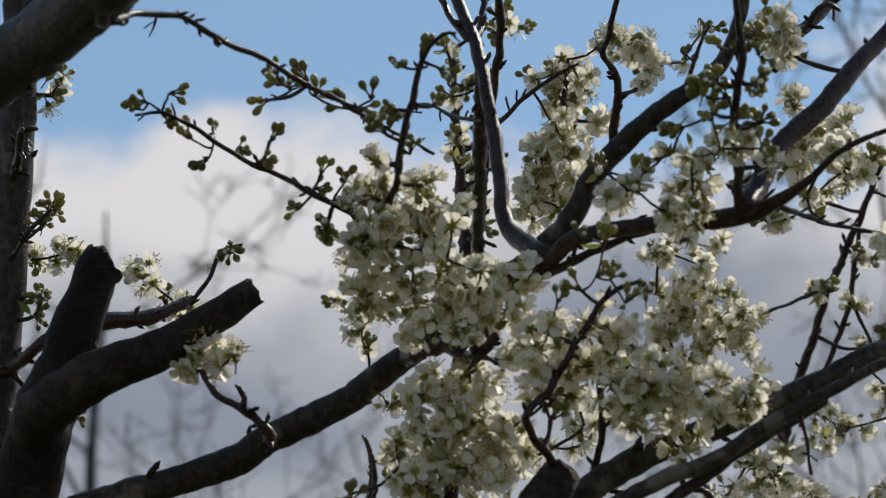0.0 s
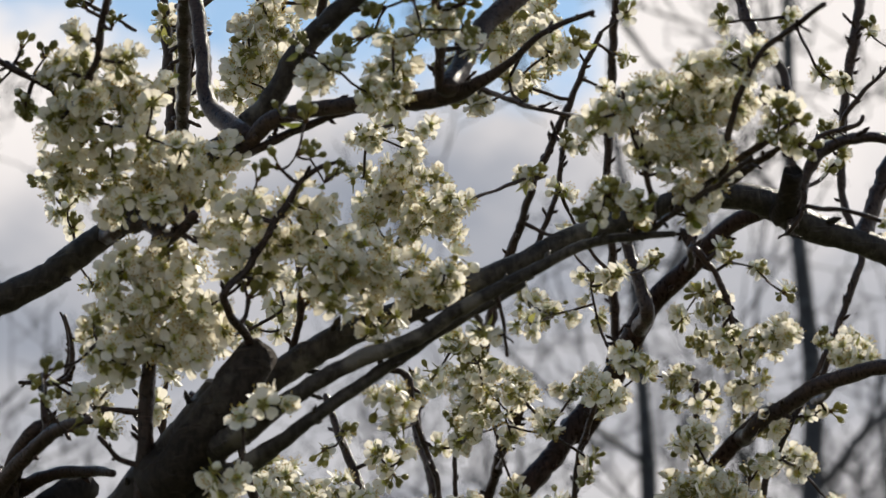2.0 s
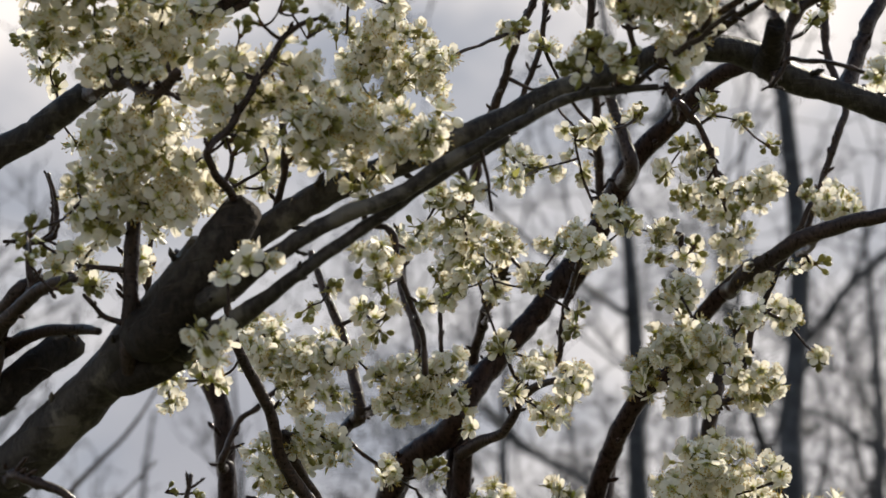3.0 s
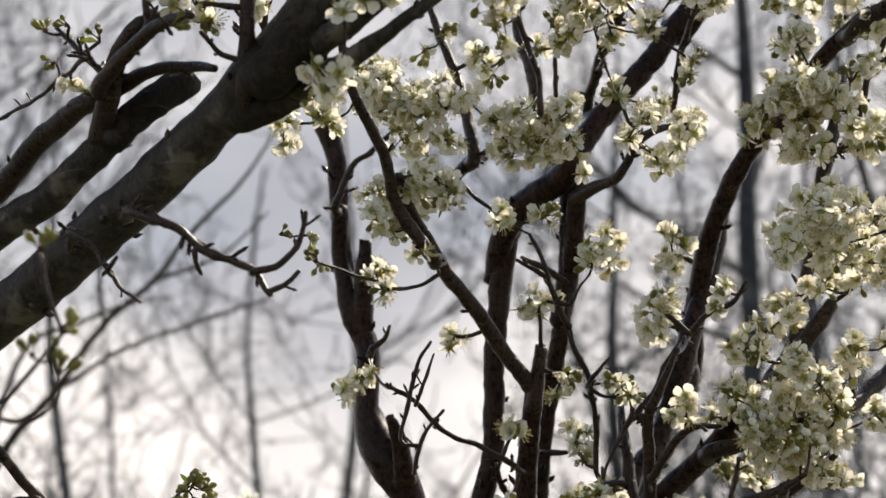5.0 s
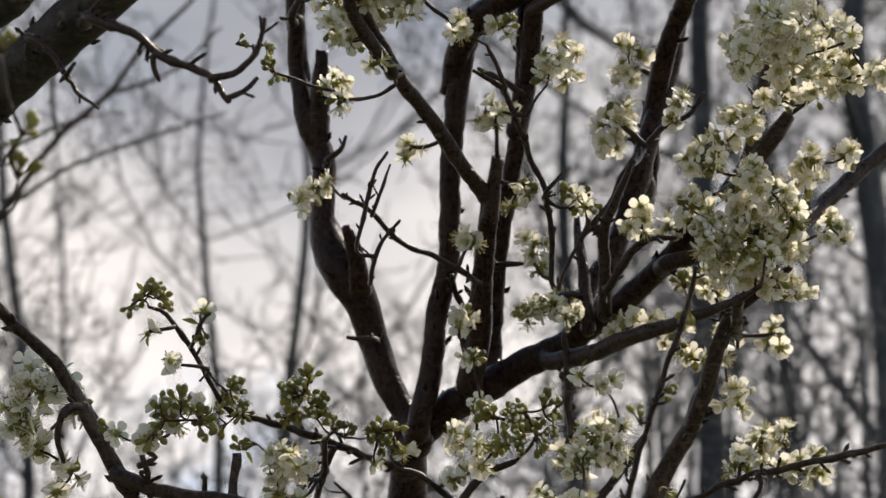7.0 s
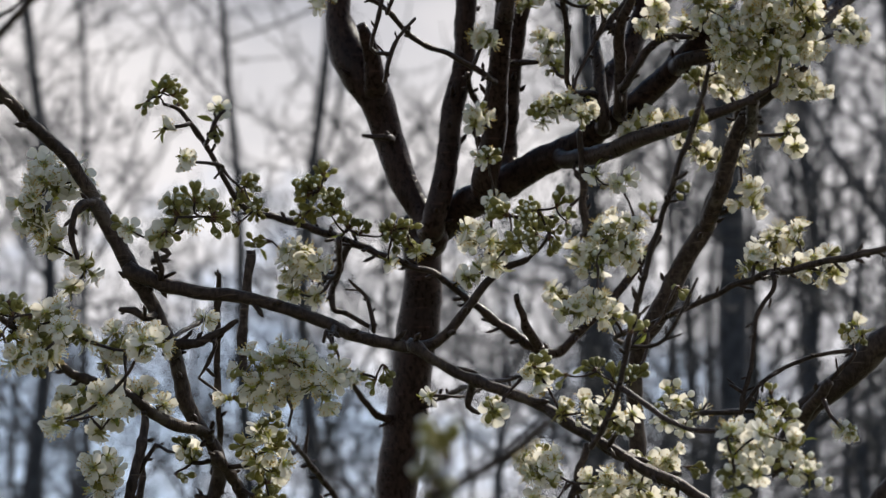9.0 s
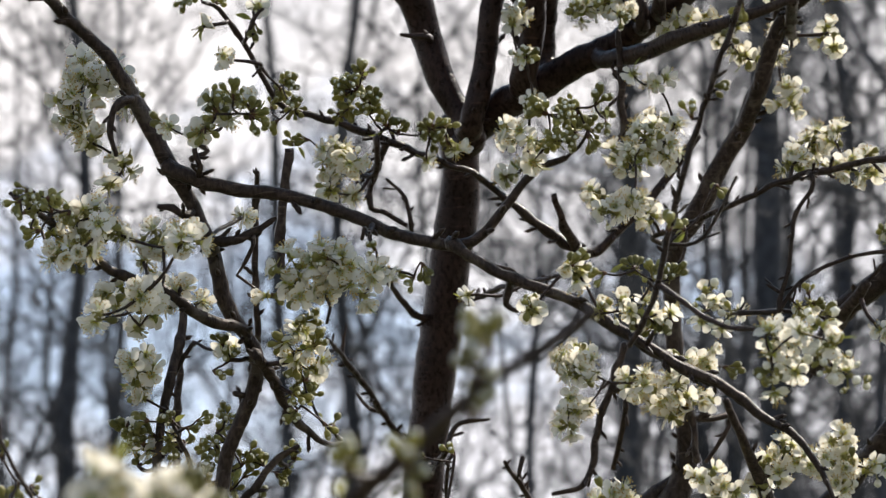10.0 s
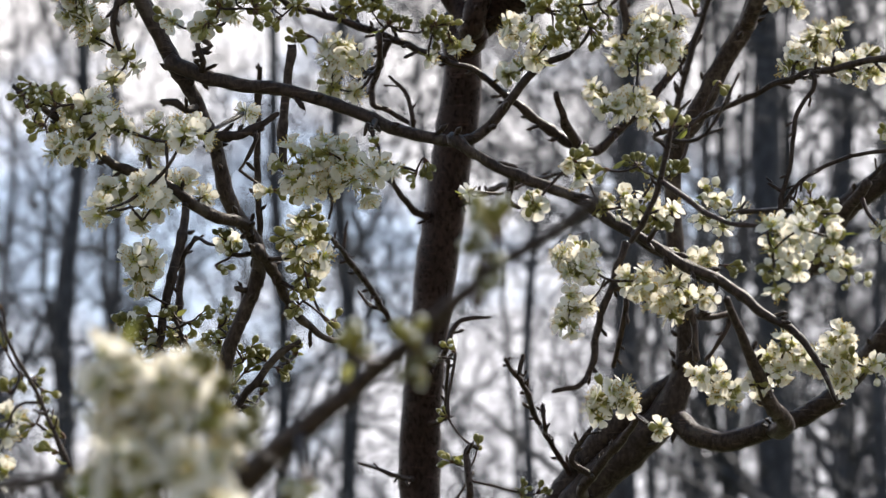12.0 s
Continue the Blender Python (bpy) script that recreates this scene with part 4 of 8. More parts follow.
grow(old_plum, "branch", (0.110, 2.660, 2.653, 0.0039), (0.112, 2.642, 2.670, 0.0035), (0.113, 2.624, 2.688, 0.0031), (0.103, 2.609, 2.698, 0.0023), (0.108, 2.593, 2.712, 0.0023), (0.115, 2.574, 2.732, 0.0019))
grow(old_plum, "branch", (0.096, 2.717, 2.644, 0.0030), (0.083, 2.705, 2.673, 0.0026), (0.079, 2.694, 2.702, 0.0024), (0.082, 2.682, 2.730, 0.0016))
grow(old_plum, "twig", (0.144, 2.370, 2.569, 0.0017), (0.152, 2.362, 2.589, 0.0014), (0.159, 2.356, 2.603, 0.0009))
grow(old_plum, "branch", (-0.010, 2.505, 2.289, 0.0042), (-0.008, 2.477, 2.342, 0.0037), (-0.006, 2.457, 2.376, 0.0031), (0.003, 2.439, 2.403, 0.0023))
grow(old_plum, "twig", (0.001, 2.479, 2.299, 0.0021), (0.004, 2.467, 2.331, 0.0019), (0.011, 2.455, 2.361, 0.0016))
grow(old_plum, "stub", (0.363, 2.285, 2.371, 0.0082), (0.366, 2.267, 2.375, 0.0075), (0.366, 2.248, 2.384, 0.0068))
grow(old_plum, "branch", (0.369, 2.284, 2.369, 0.0030), (0.375, 2.281, 2.382, 0.0030), (0.379, 2.278, 2.396, 0.0036), (0.387, 2.276, 2.407, 0.0043), (0.403, 2.275, 2.414, 0.0036), (0.417, 2.276, 2.417, 0.0036), (0.427, 2.278, 2.415, 0.0036), (0.451, 2.280, 2.414, 0.0033), (0.511, 2.280, 2.410, 0.0028))
grow(old_plum, "twig", (0.380, 2.259, 2.403, 0.0021), (0.384, 2.257, 2.409, 0.0018), (0.394, 2.255, 2.412, 0.0016), (0.406, 2.253, 2.414, 0.0016), (0.409, 2.251, 2.419, 0.0015))
grow(old_plum, "branch", (0.304, 2.227, 2.359, 0.0035), (0.316, 2.216, 2.367, 0.0029), (0.326, 2.205, 2.372, 0.0026), (0.338, 2.195, 2.376, 0.0025), (0.346, 2.185, 2.380, 0.0017))
grow(old_plum, "twig", (0.292, 2.200, 2.348, 0.0022), (0.303, 2.198, 2.353, 0.0021), (0.312, 2.195, 2.358, 0.0017))
bloom(old_plum, "open", (-0.048, 2.233, 2.439, 0.0179), (-0.029, 2.261, 2.447, 0.0204), (-0.014, 2.261, 2.438, 0.0158), (-0.036, 2.256, 2.420, 0.0216), (-0.055, 2.246, 2.417, 0.0130), (-0.014, 2.259, 2.418, 0.0131), (-0.052, 2.269, 2.405, 0.0170), (-0.036, 2.282, 2.395, 0.0158), (-0.003, 2.267, 2.396, 0.0180), (0.020, 2.281, 2.399, 0.0181), (0.038, 2.275, 2.404, 0.0125), (0.016, 2.284, 2.381, 0.0131), (-0.017, 2.265, 2.371, 0.0130), (-0.056, 2.270, 2.388, 0.0118))
bloom(old_plum, "open", (-0.046, 2.215, 2.454, 0.0078), (0.009, 2.261, 2.387, 0.0130), (0.030, 2.259, 2.375, 0.0111))
bloom(old_plum, "open", (-0.014, 2.281, 2.339, 0.0137), (0.008, 2.285, 2.329, 0.0222), (-0.018, 2.280, 2.314, 0.0179), (0.016, 2.298, 2.310, 0.0196), (-0.012, 2.302, 2.299, 0.0183), (0.022, 2.291, 2.288, 0.0149), (-0.031, 2.286, 2.286, 0.0130), (-0.037, 2.280, 2.304, 0.0091), (0.005, 2.273, 2.346, 0.0111))
bloom(old_plum, "open", (0.051, 2.237, 2.355, 0.0154), (0.077, 2.242, 2.362, 0.0135), (0.093, 2.249, 2.359, 0.0136), (0.044, 2.244, 2.334, 0.0116), (0.067, 2.253, 2.341, 0.0145), (0.088, 2.241, 2.322, 0.0134), (0.104, 2.241, 2.325, 0.0144))
bloom(old_plum, "open", (0.118, 2.264, 2.320, 0.0155), (0.137, 2.256, 2.322, 0.0161), (0.162, 2.245, 2.315, 0.0147), (0.153, 2.256, 2.330, 0.0110), (0.124, 2.275, 2.296, 0.0110), (0.183, 2.271, 2.294, 0.0064), (0.101, 2.249, 2.308, 0.0115))
bloom(old_plum, "open", (0.090, 2.202, 2.422, 0.0122), (0.130, 2.222, 2.423, 0.0161), (0.139, 2.212, 2.436, 0.0135), (0.150, 2.210, 2.454, 0.0103), (0.123, 2.197, 2.449, 0.0077), (0.178, 2.204, 2.444, 0.0090), (0.161, 2.194, 2.450, 0.0096))
bloom(old_plum, "open", (0.215, 2.349, 2.524, 0.0158), (0.233, 2.324, 2.514, 0.0156), (0.217, 2.352, 2.486, 0.0123), (0.236, 2.336, 2.495, 0.0116), (0.204, 2.352, 2.507, 0.0124), (0.204, 2.325, 2.536, 0.0102))
bloom(old_plum, "mixed", (0.184, 2.301, 2.449, 0.0114), (0.176, 2.307, 2.473, 0.0087), (0.247, 2.305, 2.486, 0.0101))
bloom(old_plum, "bud", (0.101, 2.210, 2.441, 0.0116), (0.117, 2.198, 2.446, 0.0077), (0.130, 2.191, 2.462, 0.0109), (0.081, 2.201, 2.441, 0.0048))
bloom(old_plum, "bud", (0.149, 2.175, 2.481, 0.0109), (0.169, 2.161, 2.474, 0.0108), (0.171, 2.181, 2.459, 0.0096), (0.145, 2.173, 2.462, 0.0089), (0.168, 2.162, 2.506, 0.0109), (0.152, 2.168, 2.499, 0.0077), (0.173, 2.171, 2.496, 0.0090), (0.157, 2.170, 2.457, 0.0089))
bloom(old_plum, "open", (0.190, 2.254, 2.556, 0.0147), (0.196, 2.257, 2.546, 0.0113))
bloom(old_plum, "open", (0.066, 2.723, 2.649, 0.0198), (0.079, 2.707, 2.709, 0.0207), (0.083, 2.711, 2.680, 0.0174), (0.080, 2.697, 2.726, 0.0151), (0.054, 2.721, 2.641, 0.0119), (0.102, 2.692, 2.688, 0.0103))
bloom(old_plum, "open", (0.126, 2.648, 2.722, 0.0172), (0.137, 2.648, 2.707, 0.0117), (0.111, 2.627, 2.719, 0.0116), (0.132, 2.641, 2.691, 0.0085))
bloom(old_plum, "mixed", (0.007, 2.750, 2.689, 0.0145), (0.011, 2.775, 2.669, 0.0145), (0.001, 2.736, 2.754, 0.0105), (0.033, 2.722, 2.782, 0.0121), (0.012, 2.736, 2.736, 0.0081), (0.049, 2.722, 2.773, 0.0064), (0.028, 2.745, 2.691, 0.0104))
bloom(old_plum, "mixed", (-0.266, 2.542, 2.646, 0.0135), (-0.259, 2.542, 2.658, 0.0090), (-0.281, 2.601, 2.553, 0.0136), (-0.262, 2.603, 2.558, 0.0136), (-0.213, 2.604, 2.543, 0.0151), (-0.201, 2.593, 2.532, 0.0090), (-0.192, 2.619, 2.524, 0.0158), (-0.179, 2.599, 2.518, 0.0105), (-0.254, 2.599, 2.560, 0.0098))
bloom(old_plum, "open", (-0.149, 2.346, 2.392, 0.0135), (-0.162, 2.345, 2.379, 0.0101), (-0.134, 2.332, 2.382, 0.0087), (-0.157, 2.342, 2.389, 0.0087))
bloom(old_plum, "bud", (-0.264, 2.539, 2.562, 0.0118), (-0.269, 2.535, 2.550, 0.0088), (-0.271, 2.567, 2.511, 0.0126), (-0.276, 2.563, 2.498, 0.0096), (-0.251, 2.587, 2.437, 0.0066), (-0.146, 2.543, 2.535, 0.0081))
bloom(old_plum, "mixed", (-0.069, 2.889, 2.608, 0.0158), (-0.086, 2.892, 2.634, 0.0092), (-0.065, 2.892, 2.594, 0.0083), (-0.049, 2.906, 2.555, 0.0108), (0.066, 2.920, 2.527, 0.0108), (0.091, 2.916, 2.525, 0.0141))
bloom(old_plum, "bud", (-0.182, 2.235, 2.498, 0.0046), (-0.166, 2.231, 2.506, 0.0033), (-0.153, 2.245, 2.483, 0.0033), (-0.143, 2.248, 2.473, 0.0033), (-0.140, 2.240, 2.487, 0.0030), (-0.108, 2.246, 2.481, 0.0039), (-0.079, 2.250, 2.461, 0.0046), (-0.091, 2.261, 2.445, 0.0039), (-0.083, 2.258, 2.456, 0.0046), (-0.076, 2.258, 2.433, 0.0079), (-0.079, 2.268, 2.428, 0.0053), (-0.065, 2.251, 2.456, 0.0052))
bloom(old_plum, "bud", (-0.027, 2.192, 2.502, 0.0071), (-0.019, 2.187, 2.507, 0.0058), (-0.009, 2.188, 2.500, 0.0071), (-0.013, 2.206, 2.484, 0.0071), (-0.032, 2.196, 2.478, 0.0071), (-0.039, 2.202, 2.465, 0.0058), (-0.026, 2.206, 2.455, 0.0064), (-0.048, 2.199, 2.485, 0.0058), (-0.056, 2.197, 2.480, 0.0045))
bloom(old_plum, "bud", (-0.103, 2.227, 2.515, 0.0059), (-0.085, 2.235, 2.514, 0.0046), (-0.107, 2.237, 2.504, 0.0039), (-0.095, 2.237, 2.510, 0.0046))
bloom(old_plum, "bud", (0.078, 2.207, 2.378, 0.0038), (0.086, 2.208, 2.376, 0.0038), (0.101, 2.213, 2.369, 0.0038), (0.094, 2.216, 2.365, 0.0045), (0.070, 2.214, 2.372, 0.0045), (0.083, 2.205, 2.397, 0.0045), (0.070, 2.201, 2.398, 0.0032))
bloom(old_plum, "bud", (0.056, 2.230, 2.370, 0.0064), (0.049, 2.263, 2.321, 0.0084), (0.051, 2.258, 2.310, 0.0064), (-0.064, 2.276, 2.274, 0.0058))
bloom(old_plum, "open", (0.278, 2.188, 2.403, 0.0153), (0.293, 2.180, 2.386, 0.0152), (0.308, 2.192, 2.408, 0.0160), (0.327, 2.192, 2.405, 0.0144), (0.256, 2.190, 2.392, 0.0108), (0.302, 2.206, 2.379, 0.0128), (0.314, 2.198, 2.364, 0.0121), (0.306, 2.203, 2.349, 0.0089), (0.287, 2.187, 2.379, 0.0127), (0.265, 2.181, 2.401, 0.0108))
bloom(old_plum, "bud", (0.261, 2.201, 2.344, 0.0121), (0.250, 2.190, 2.348, 0.0095), (0.266, 2.195, 2.334, 0.0076), (0.356, 2.177, 2.386, 0.0114), (0.359, 2.172, 2.393, 0.0076), (0.340, 2.170, 2.392, 0.0076), (0.342, 2.169, 2.374, 0.0088), (0.266, 2.201, 2.330, 0.0070))
bloom(old_plum, "open", (0.031, 2.238, 2.201, 0.0082), (0.044, 2.233, 2.196, 0.0075), (0.035, 2.236, 2.187, 0.0081), (0.131, 2.298, 2.260, 0.0143), (0.136, 2.308, 2.246, 0.0098), (0.036, 2.305, 2.211, 0.0148), (0.048, 2.305, 2.271, 0.0098), (0.025, 2.323, 2.222, 0.0085), (0.034, 2.330, 2.200, 0.0078))
bloom(old_plum, "mixed", (-0.041, 2.362, 2.284, 0.0146), (-0.031, 2.358, 2.268, 0.0119), (-0.037, 2.347, 2.321, 0.0133), (-0.054, 2.370, 2.287, 0.0087), (-0.024, 2.347, 2.293, 0.0119))
bloom(old_plum, "open", (0.185, 2.240, 2.282, 0.0064), (0.299, 2.204, 2.339, 0.0076), (0.418, 2.207, 2.334, 0.0096), (0.428, 2.201, 2.345, 0.0083))
bloom(old_plum, "bud", (-0.063, 2.242, 2.257, 0.0051), (-0.065, 2.250, 2.247, 0.0044), (-0.051, 2.258, 2.232, 0.0051))
bloom(old_plum, "open", (0.068, 2.685, 2.630, 0.0179), (0.057, 2.682, 2.638, 0.0132), (0.076, 2.669, 2.658, 0.0171), (0.061, 2.659, 2.649, 0.0147), (0.053, 2.673, 2.621, 0.0093))
bloom(old_plum, "open", (0.224, 2.282, 2.485, 0.0154), (0.209, 2.301, 2.500, 0.0135), (0.239, 2.303, 2.479, 0.0108), (0.190, 2.301, 2.449, 0.0080), (0.207, 2.299, 2.463, 0.0080))
bloom(old_plum, "open", (0.246, 2.171, 2.385, 0.0120), (0.262, 2.172, 2.392, 0.0120), (0.285, 2.175, 2.393, 0.0158), (0.307, 2.170, 2.395, 0.0152), (0.318, 2.151, 2.411, 0.0138), (0.303, 2.155, 2.409, 0.0126), (0.333, 2.162, 2.421, 0.0108), (0.291, 2.181, 2.375, 0.0139), (0.306, 2.174, 2.366, 0.0120), (0.272, 2.182, 2.365, 0.0095), (0.300, 2.186, 2.343, 0.0107), (0.286, 2.181, 2.358, 0.0095))
bloom(old_plum, "mixed", (0.253, 2.193, 2.346, 0.0133), (0.267, 2.176, 2.333, 0.0107), (0.245, 2.185, 2.331, 0.0088), (0.347, 2.165, 2.383, 0.0126), (0.357, 2.174, 2.372, 0.0095))
bloom(old_plum, "mixed", (0.032, 2.669, 2.744, 0.0087), (0.041, 2.678, 2.757, 0.0071), (0.024, 2.681, 2.715, 0.0079), (-0.000, 2.685, 2.704, 0.0087), (-0.003, 2.675, 2.735, 0.0071), (0.018, 2.734, 2.626, 0.0103), (0.013, 2.705, 2.657, 0.0111), (0.025, 2.728, 2.594, 0.0095), (0.003, 2.701, 2.677, 0.0111), (0.057, 2.683, 2.715, 0.0055), (0.071, 2.682, 2.719, 0.0055), (0.175, 2.679, 2.746, 0.0055), (0.181, 2.672, 2.747, 0.0040), (0.163, 2.687, 2.728, 0.0055), (0.104, 2.685, 2.741, 0.0071))
bloom(old_plum, "open", (0.061, 2.654, 2.634, 0.0139), (0.084, 2.659, 2.628, 0.0116), (0.071, 2.655, 2.668, 0.0132), (0.090, 2.651, 2.696, 0.0109), (0.072, 2.668, 2.611, 0.0109), (0.058, 2.667, 2.657, 0.0094))
bloom(old_plum, "open", (0.038, 2.261, 2.358, 0.0110), (0.028, 2.272, 2.352, 0.0098), (0.056, 2.273, 2.352, 0.0111), (0.047, 2.273, 2.331, 0.0110), (0.064, 2.270, 2.330, 0.0097), (0.080, 2.267, 2.349, 0.0110), (0.100, 2.273, 2.347, 0.0098), (0.003, 2.254, 2.366, 0.0110), (-0.026, 2.254, 2.395, 0.0111), (-0.006, 2.236, 2.401, 0.0110), (0.013, 2.237, 2.394, 0.0097), (-0.020, 2.219, 2.440, 0.0110), (-0.038, 2.231, 2.424, 0.0110), (-0.003, 2.229, 2.419, 0.0078), (0.004, 2.290, 2.293, 0.0123), (-0.024, 2.273, 2.332, 0.0110), (-0.002, 2.272, 2.315, 0.0129), (0.029, 2.270, 2.310, 0.0110), (0.037, 2.291, 2.303, 0.0085))
bloom(old_plum, "open", (0.128, 2.258, 2.334, 0.0110), (0.112, 2.245, 2.340, 0.0096), (0.146, 2.253, 2.308, 0.0109), (0.169, 2.250, 2.327, 0.0096), (0.092, 2.265, 2.317, 0.0097), (0.134, 2.266, 2.303, 0.0090))
bloom(old_plum, "open", (0.056, 2.237, 2.241, 0.0082), (0.047, 2.247, 2.241, 0.0063), (0.064, 2.243, 2.248, 0.0057))
bloom(old_plum, "open", (-0.002, 2.418, 2.432, 0.0125), (0.016, 2.417, 2.387, 0.0138), (0.034, 2.429, 2.346, 0.0138), (0.006, 2.434, 2.334, 0.0117), (0.076, 2.426, 2.365, 0.0124), (0.072, 2.433, 2.387, 0.0111), (-0.004, 2.462, 2.315, 0.0104))
bloom(old_plum, "pale", (0.081, 2.176, 2.430, 0.0057), (0.099, 2.181, 2.420, 0.0101), (0.107, 2.173, 2.428, 0.0063), (0.118, 2.189, 2.409, 0.0108), (0.132, 2.169, 2.411, 0.0107), (0.133, 2.164, 2.432, 0.0076), (0.148, 2.163, 2.436, 0.0082))
bloom(old_plum, "bud", (0.140, 2.151, 2.463, 0.0082), (0.144, 2.157, 2.449, 0.0076), (0.170, 2.161, 2.435, 0.0082), (0.153, 2.153, 2.463, 0.0063))
bloom(old_plum, "bud", (-0.099, 2.224, 2.507, 0.0039), (-0.080, 2.228, 2.501, 0.0039), (-0.061, 2.232, 2.495, 0.0046), (-0.049, 2.229, 2.487, 0.0039), (-0.038, 2.236, 2.484, 0.0046), (-0.177, 2.225, 2.498, 0.0039), (-0.170, 2.229, 2.493, 0.0033), (-0.126, 2.238, 2.474, 0.0033), (-0.115, 2.237, 2.464, 0.0033), (-0.068, 2.243, 2.443, 0.0052), (-0.060, 2.256, 2.437, 0.0052))
# a few unseen clusters that cast shade on the flowers under them
shade_bloom(old_plum, 5, 2.80)
bloom(old_plum, "open", (0.046, 2.223, 2.227, 0.0047), (0.058, 2.215, 2.233, 0.0062), (0.070, 2.219, 2.234, 0.0047))
bloom(old_plum, "bud", (-0.128, 2.429, 2.285, 0.0058), (-0.115, 2.418, 2.285, 0.0058), (-0.112, 2.426, 2.275, 0.0061), (-0.097, 2.419, 2.276, 0.0047), (-0.124, 2.428, 2.266, 0.0054))
bloom(old_plum, "open", (-0.113, 2.417, 2.249, 0.0061), (-0.105, 2.418, 2.245, 0.0057))
blossom(old_plum)

# young dark-barked plum tree with upright stems and white blossom
young_plum = plant(0.096, 3.498, "young dark-barked plum tree with upright stems and white blossom")
grow(young_plum, "trunk", (0.096, 3.498, -0.050, 0.0331), (0.096, 3.498, 0.253, 0.0288), (0.096, 3.394, 0.999, 0.0243), (0.099, 3.331, 1.437, 0.0203), (0.107, 3.301, 1.633, 0.0185), (0.110, 3.289, 1.699, 0.0176), (0.111, 3.277, 1.764, 0.0172), (0.116, 3.264, 1.829, 0.0176), (0.123, 3.252, 1.894, 0.0178), (0.131, 3.241, 1.946, 0.0178), (0.136, 3.233, 1.980, 0.0173), (0.141, 3.225, 2.014, 0.0166), (0.141, 3.217, 2.046, 0.0160), (0.136, 3.210, 2.073, 0.0153))
grow(young_plum, "limb", (0.149, 3.192, 2.055, 0.0124), (0.137, 3.197, 2.080, 0.0115), (0.124, 3.201, 2.107, 0.0124), (0.114, 3.204, 2.137, 0.0130), (0.106, 3.201, 2.166, 0.0149), (0.093, 3.201, 2.190, 0.0178), (0.083, 3.206, 2.211, 0.0164), (0.078, 3.206, 2.234, 0.0111), (0.078, 3.205, 2.258, 0.0102), (0.078, 3.209, 2.282, 0.0105), (0.069, 3.208, 2.305, 0.0102), (0.063, 3.208, 2.328, 0.0093), (0.059, 3.211, 2.354, 0.0081), (0.058, 3.201, 2.394, 0.0073))
grow(young_plum, "limb", (0.062, 3.214, 2.346, 0.0089), (0.058, 3.209, 2.389, 0.0083), (0.056, 3.204, 2.434, 0.0089), (0.048, 3.203, 2.462, 0.0099), (0.039, 3.201, 2.494, 0.0081), (0.032, 3.199, 2.526, 0.0070), (0.023, 3.195, 2.568, 0.0059))
grow(young_plum, "stub", (0.106, 3.184, 2.173, 0.0096), (0.102, 3.175, 2.191, 0.0081), (0.098, 3.166, 2.204, 0.0064), (0.093, 3.158, 2.217, 0.0038))
grow(young_plum, "stub", (0.074, 3.209, 2.292, 0.0097), (0.076, 3.199, 2.326, 0.0088), (0.078, 3.188, 2.364, 0.0053))
grow(young_plum, "limb", (0.147, 3.173, 2.062, 0.0106), (0.158, 3.167, 2.105, 0.0097), (0.163, 3.162, 2.148, 0.0093), (0.172, 3.156, 2.191, 0.0089), (0.174, 3.149, 2.243, 0.0089), (0.176, 3.143, 2.286, 0.0093), (0.182, 3.137, 2.334, 0.0100), (0.188, 3.134, 2.365, 0.0105))
grow(young_plum, "limb", (0.176, 3.145, 2.319, 0.0100), (0.179, 3.128, 2.342, 0.0100), (0.190, 3.111, 2.362, 0.0113), (0.207, 3.097, 2.373, 0.0112), (0.224, 3.084, 2.381, 0.0112), (0.234, 3.069, 2.394, 0.0107))
grow(young_plum, "limb", (0.186, 3.144, 2.091, 0.0116), (0.193, 3.126, 2.123, 0.0098), (0.195, 3.108, 2.158, 0.0092), (0.197, 3.091, 2.189, 0.0081), (0.200, 3.073, 2.220, 0.0072))
grow(young_plum, "stub", (0.199, 3.077, 2.203, 0.0076), (0.202, 3.068, 2.223, 0.0063), (0.205, 3.057, 2.245, 0.0053))
grow(young_plum, "branch", (0.199, 3.074, 2.217, 0.0072), (0.179, 3.052, 2.236, 0.0065), (0.157, 3.029, 2.261, 0.0061), (0.132, 3.005, 2.289, 0.0058), (0.115, 2.981, 2.313, 0.0052), (0.106, 2.960, 2.324, 0.0047), (0.097, 2.938, 2.343, 0.0045))
grow(young_plum, "branch", (0.121, 2.958, 2.287, 0.0057), (0.096, 2.938, 2.320, 0.0053), (0.088, 2.917, 2.348, 0.0049), (0.072, 2.898, 2.376, 0.0045), (0.060, 2.879, 2.400, 0.0036), (0.054, 2.859, 2.428, 0.0028))
grow(young_plum, "limb", (0.206, 3.179, 2.116, 0.0087), (0.211, 3.153, 2.190, 0.0069), (0.220, 3.132, 2.247, 0.0076), (0.230, 3.110, 2.304, 0.0080), (0.235, 3.094, 2.340, 0.0082), (0.237, 3.080, 2.367, 0.0082))
grow(young_plum, "limb", (0.222, 3.104, 2.273, 0.0086), (0.230, 3.108, 2.309, 0.0095), (0.235, 3.107, 2.363, 0.0108), (0.240, 3.109, 2.408, 0.0109), (0.260, 3.114, 2.441, 0.0100), (0.292, 3.117, 2.479, 0.0096), (0.324, 3.118, 2.521, 0.0088), (0.357, 3.120, 2.563, 0.0084))
grow(young_plum, "limb", (0.324, 3.127, 2.512, 0.0106), (0.354, 3.093, 2.556, 0.0101), (0.375, 3.063, 2.592, 0.0096), (0.408, 3.034, 2.618, 0.0083), (0.428, 3.010, 2.634, 0.0076), (0.445, 2.990, 2.640, 0.0073), (0.467, 2.970, 2.641, 0.0064))
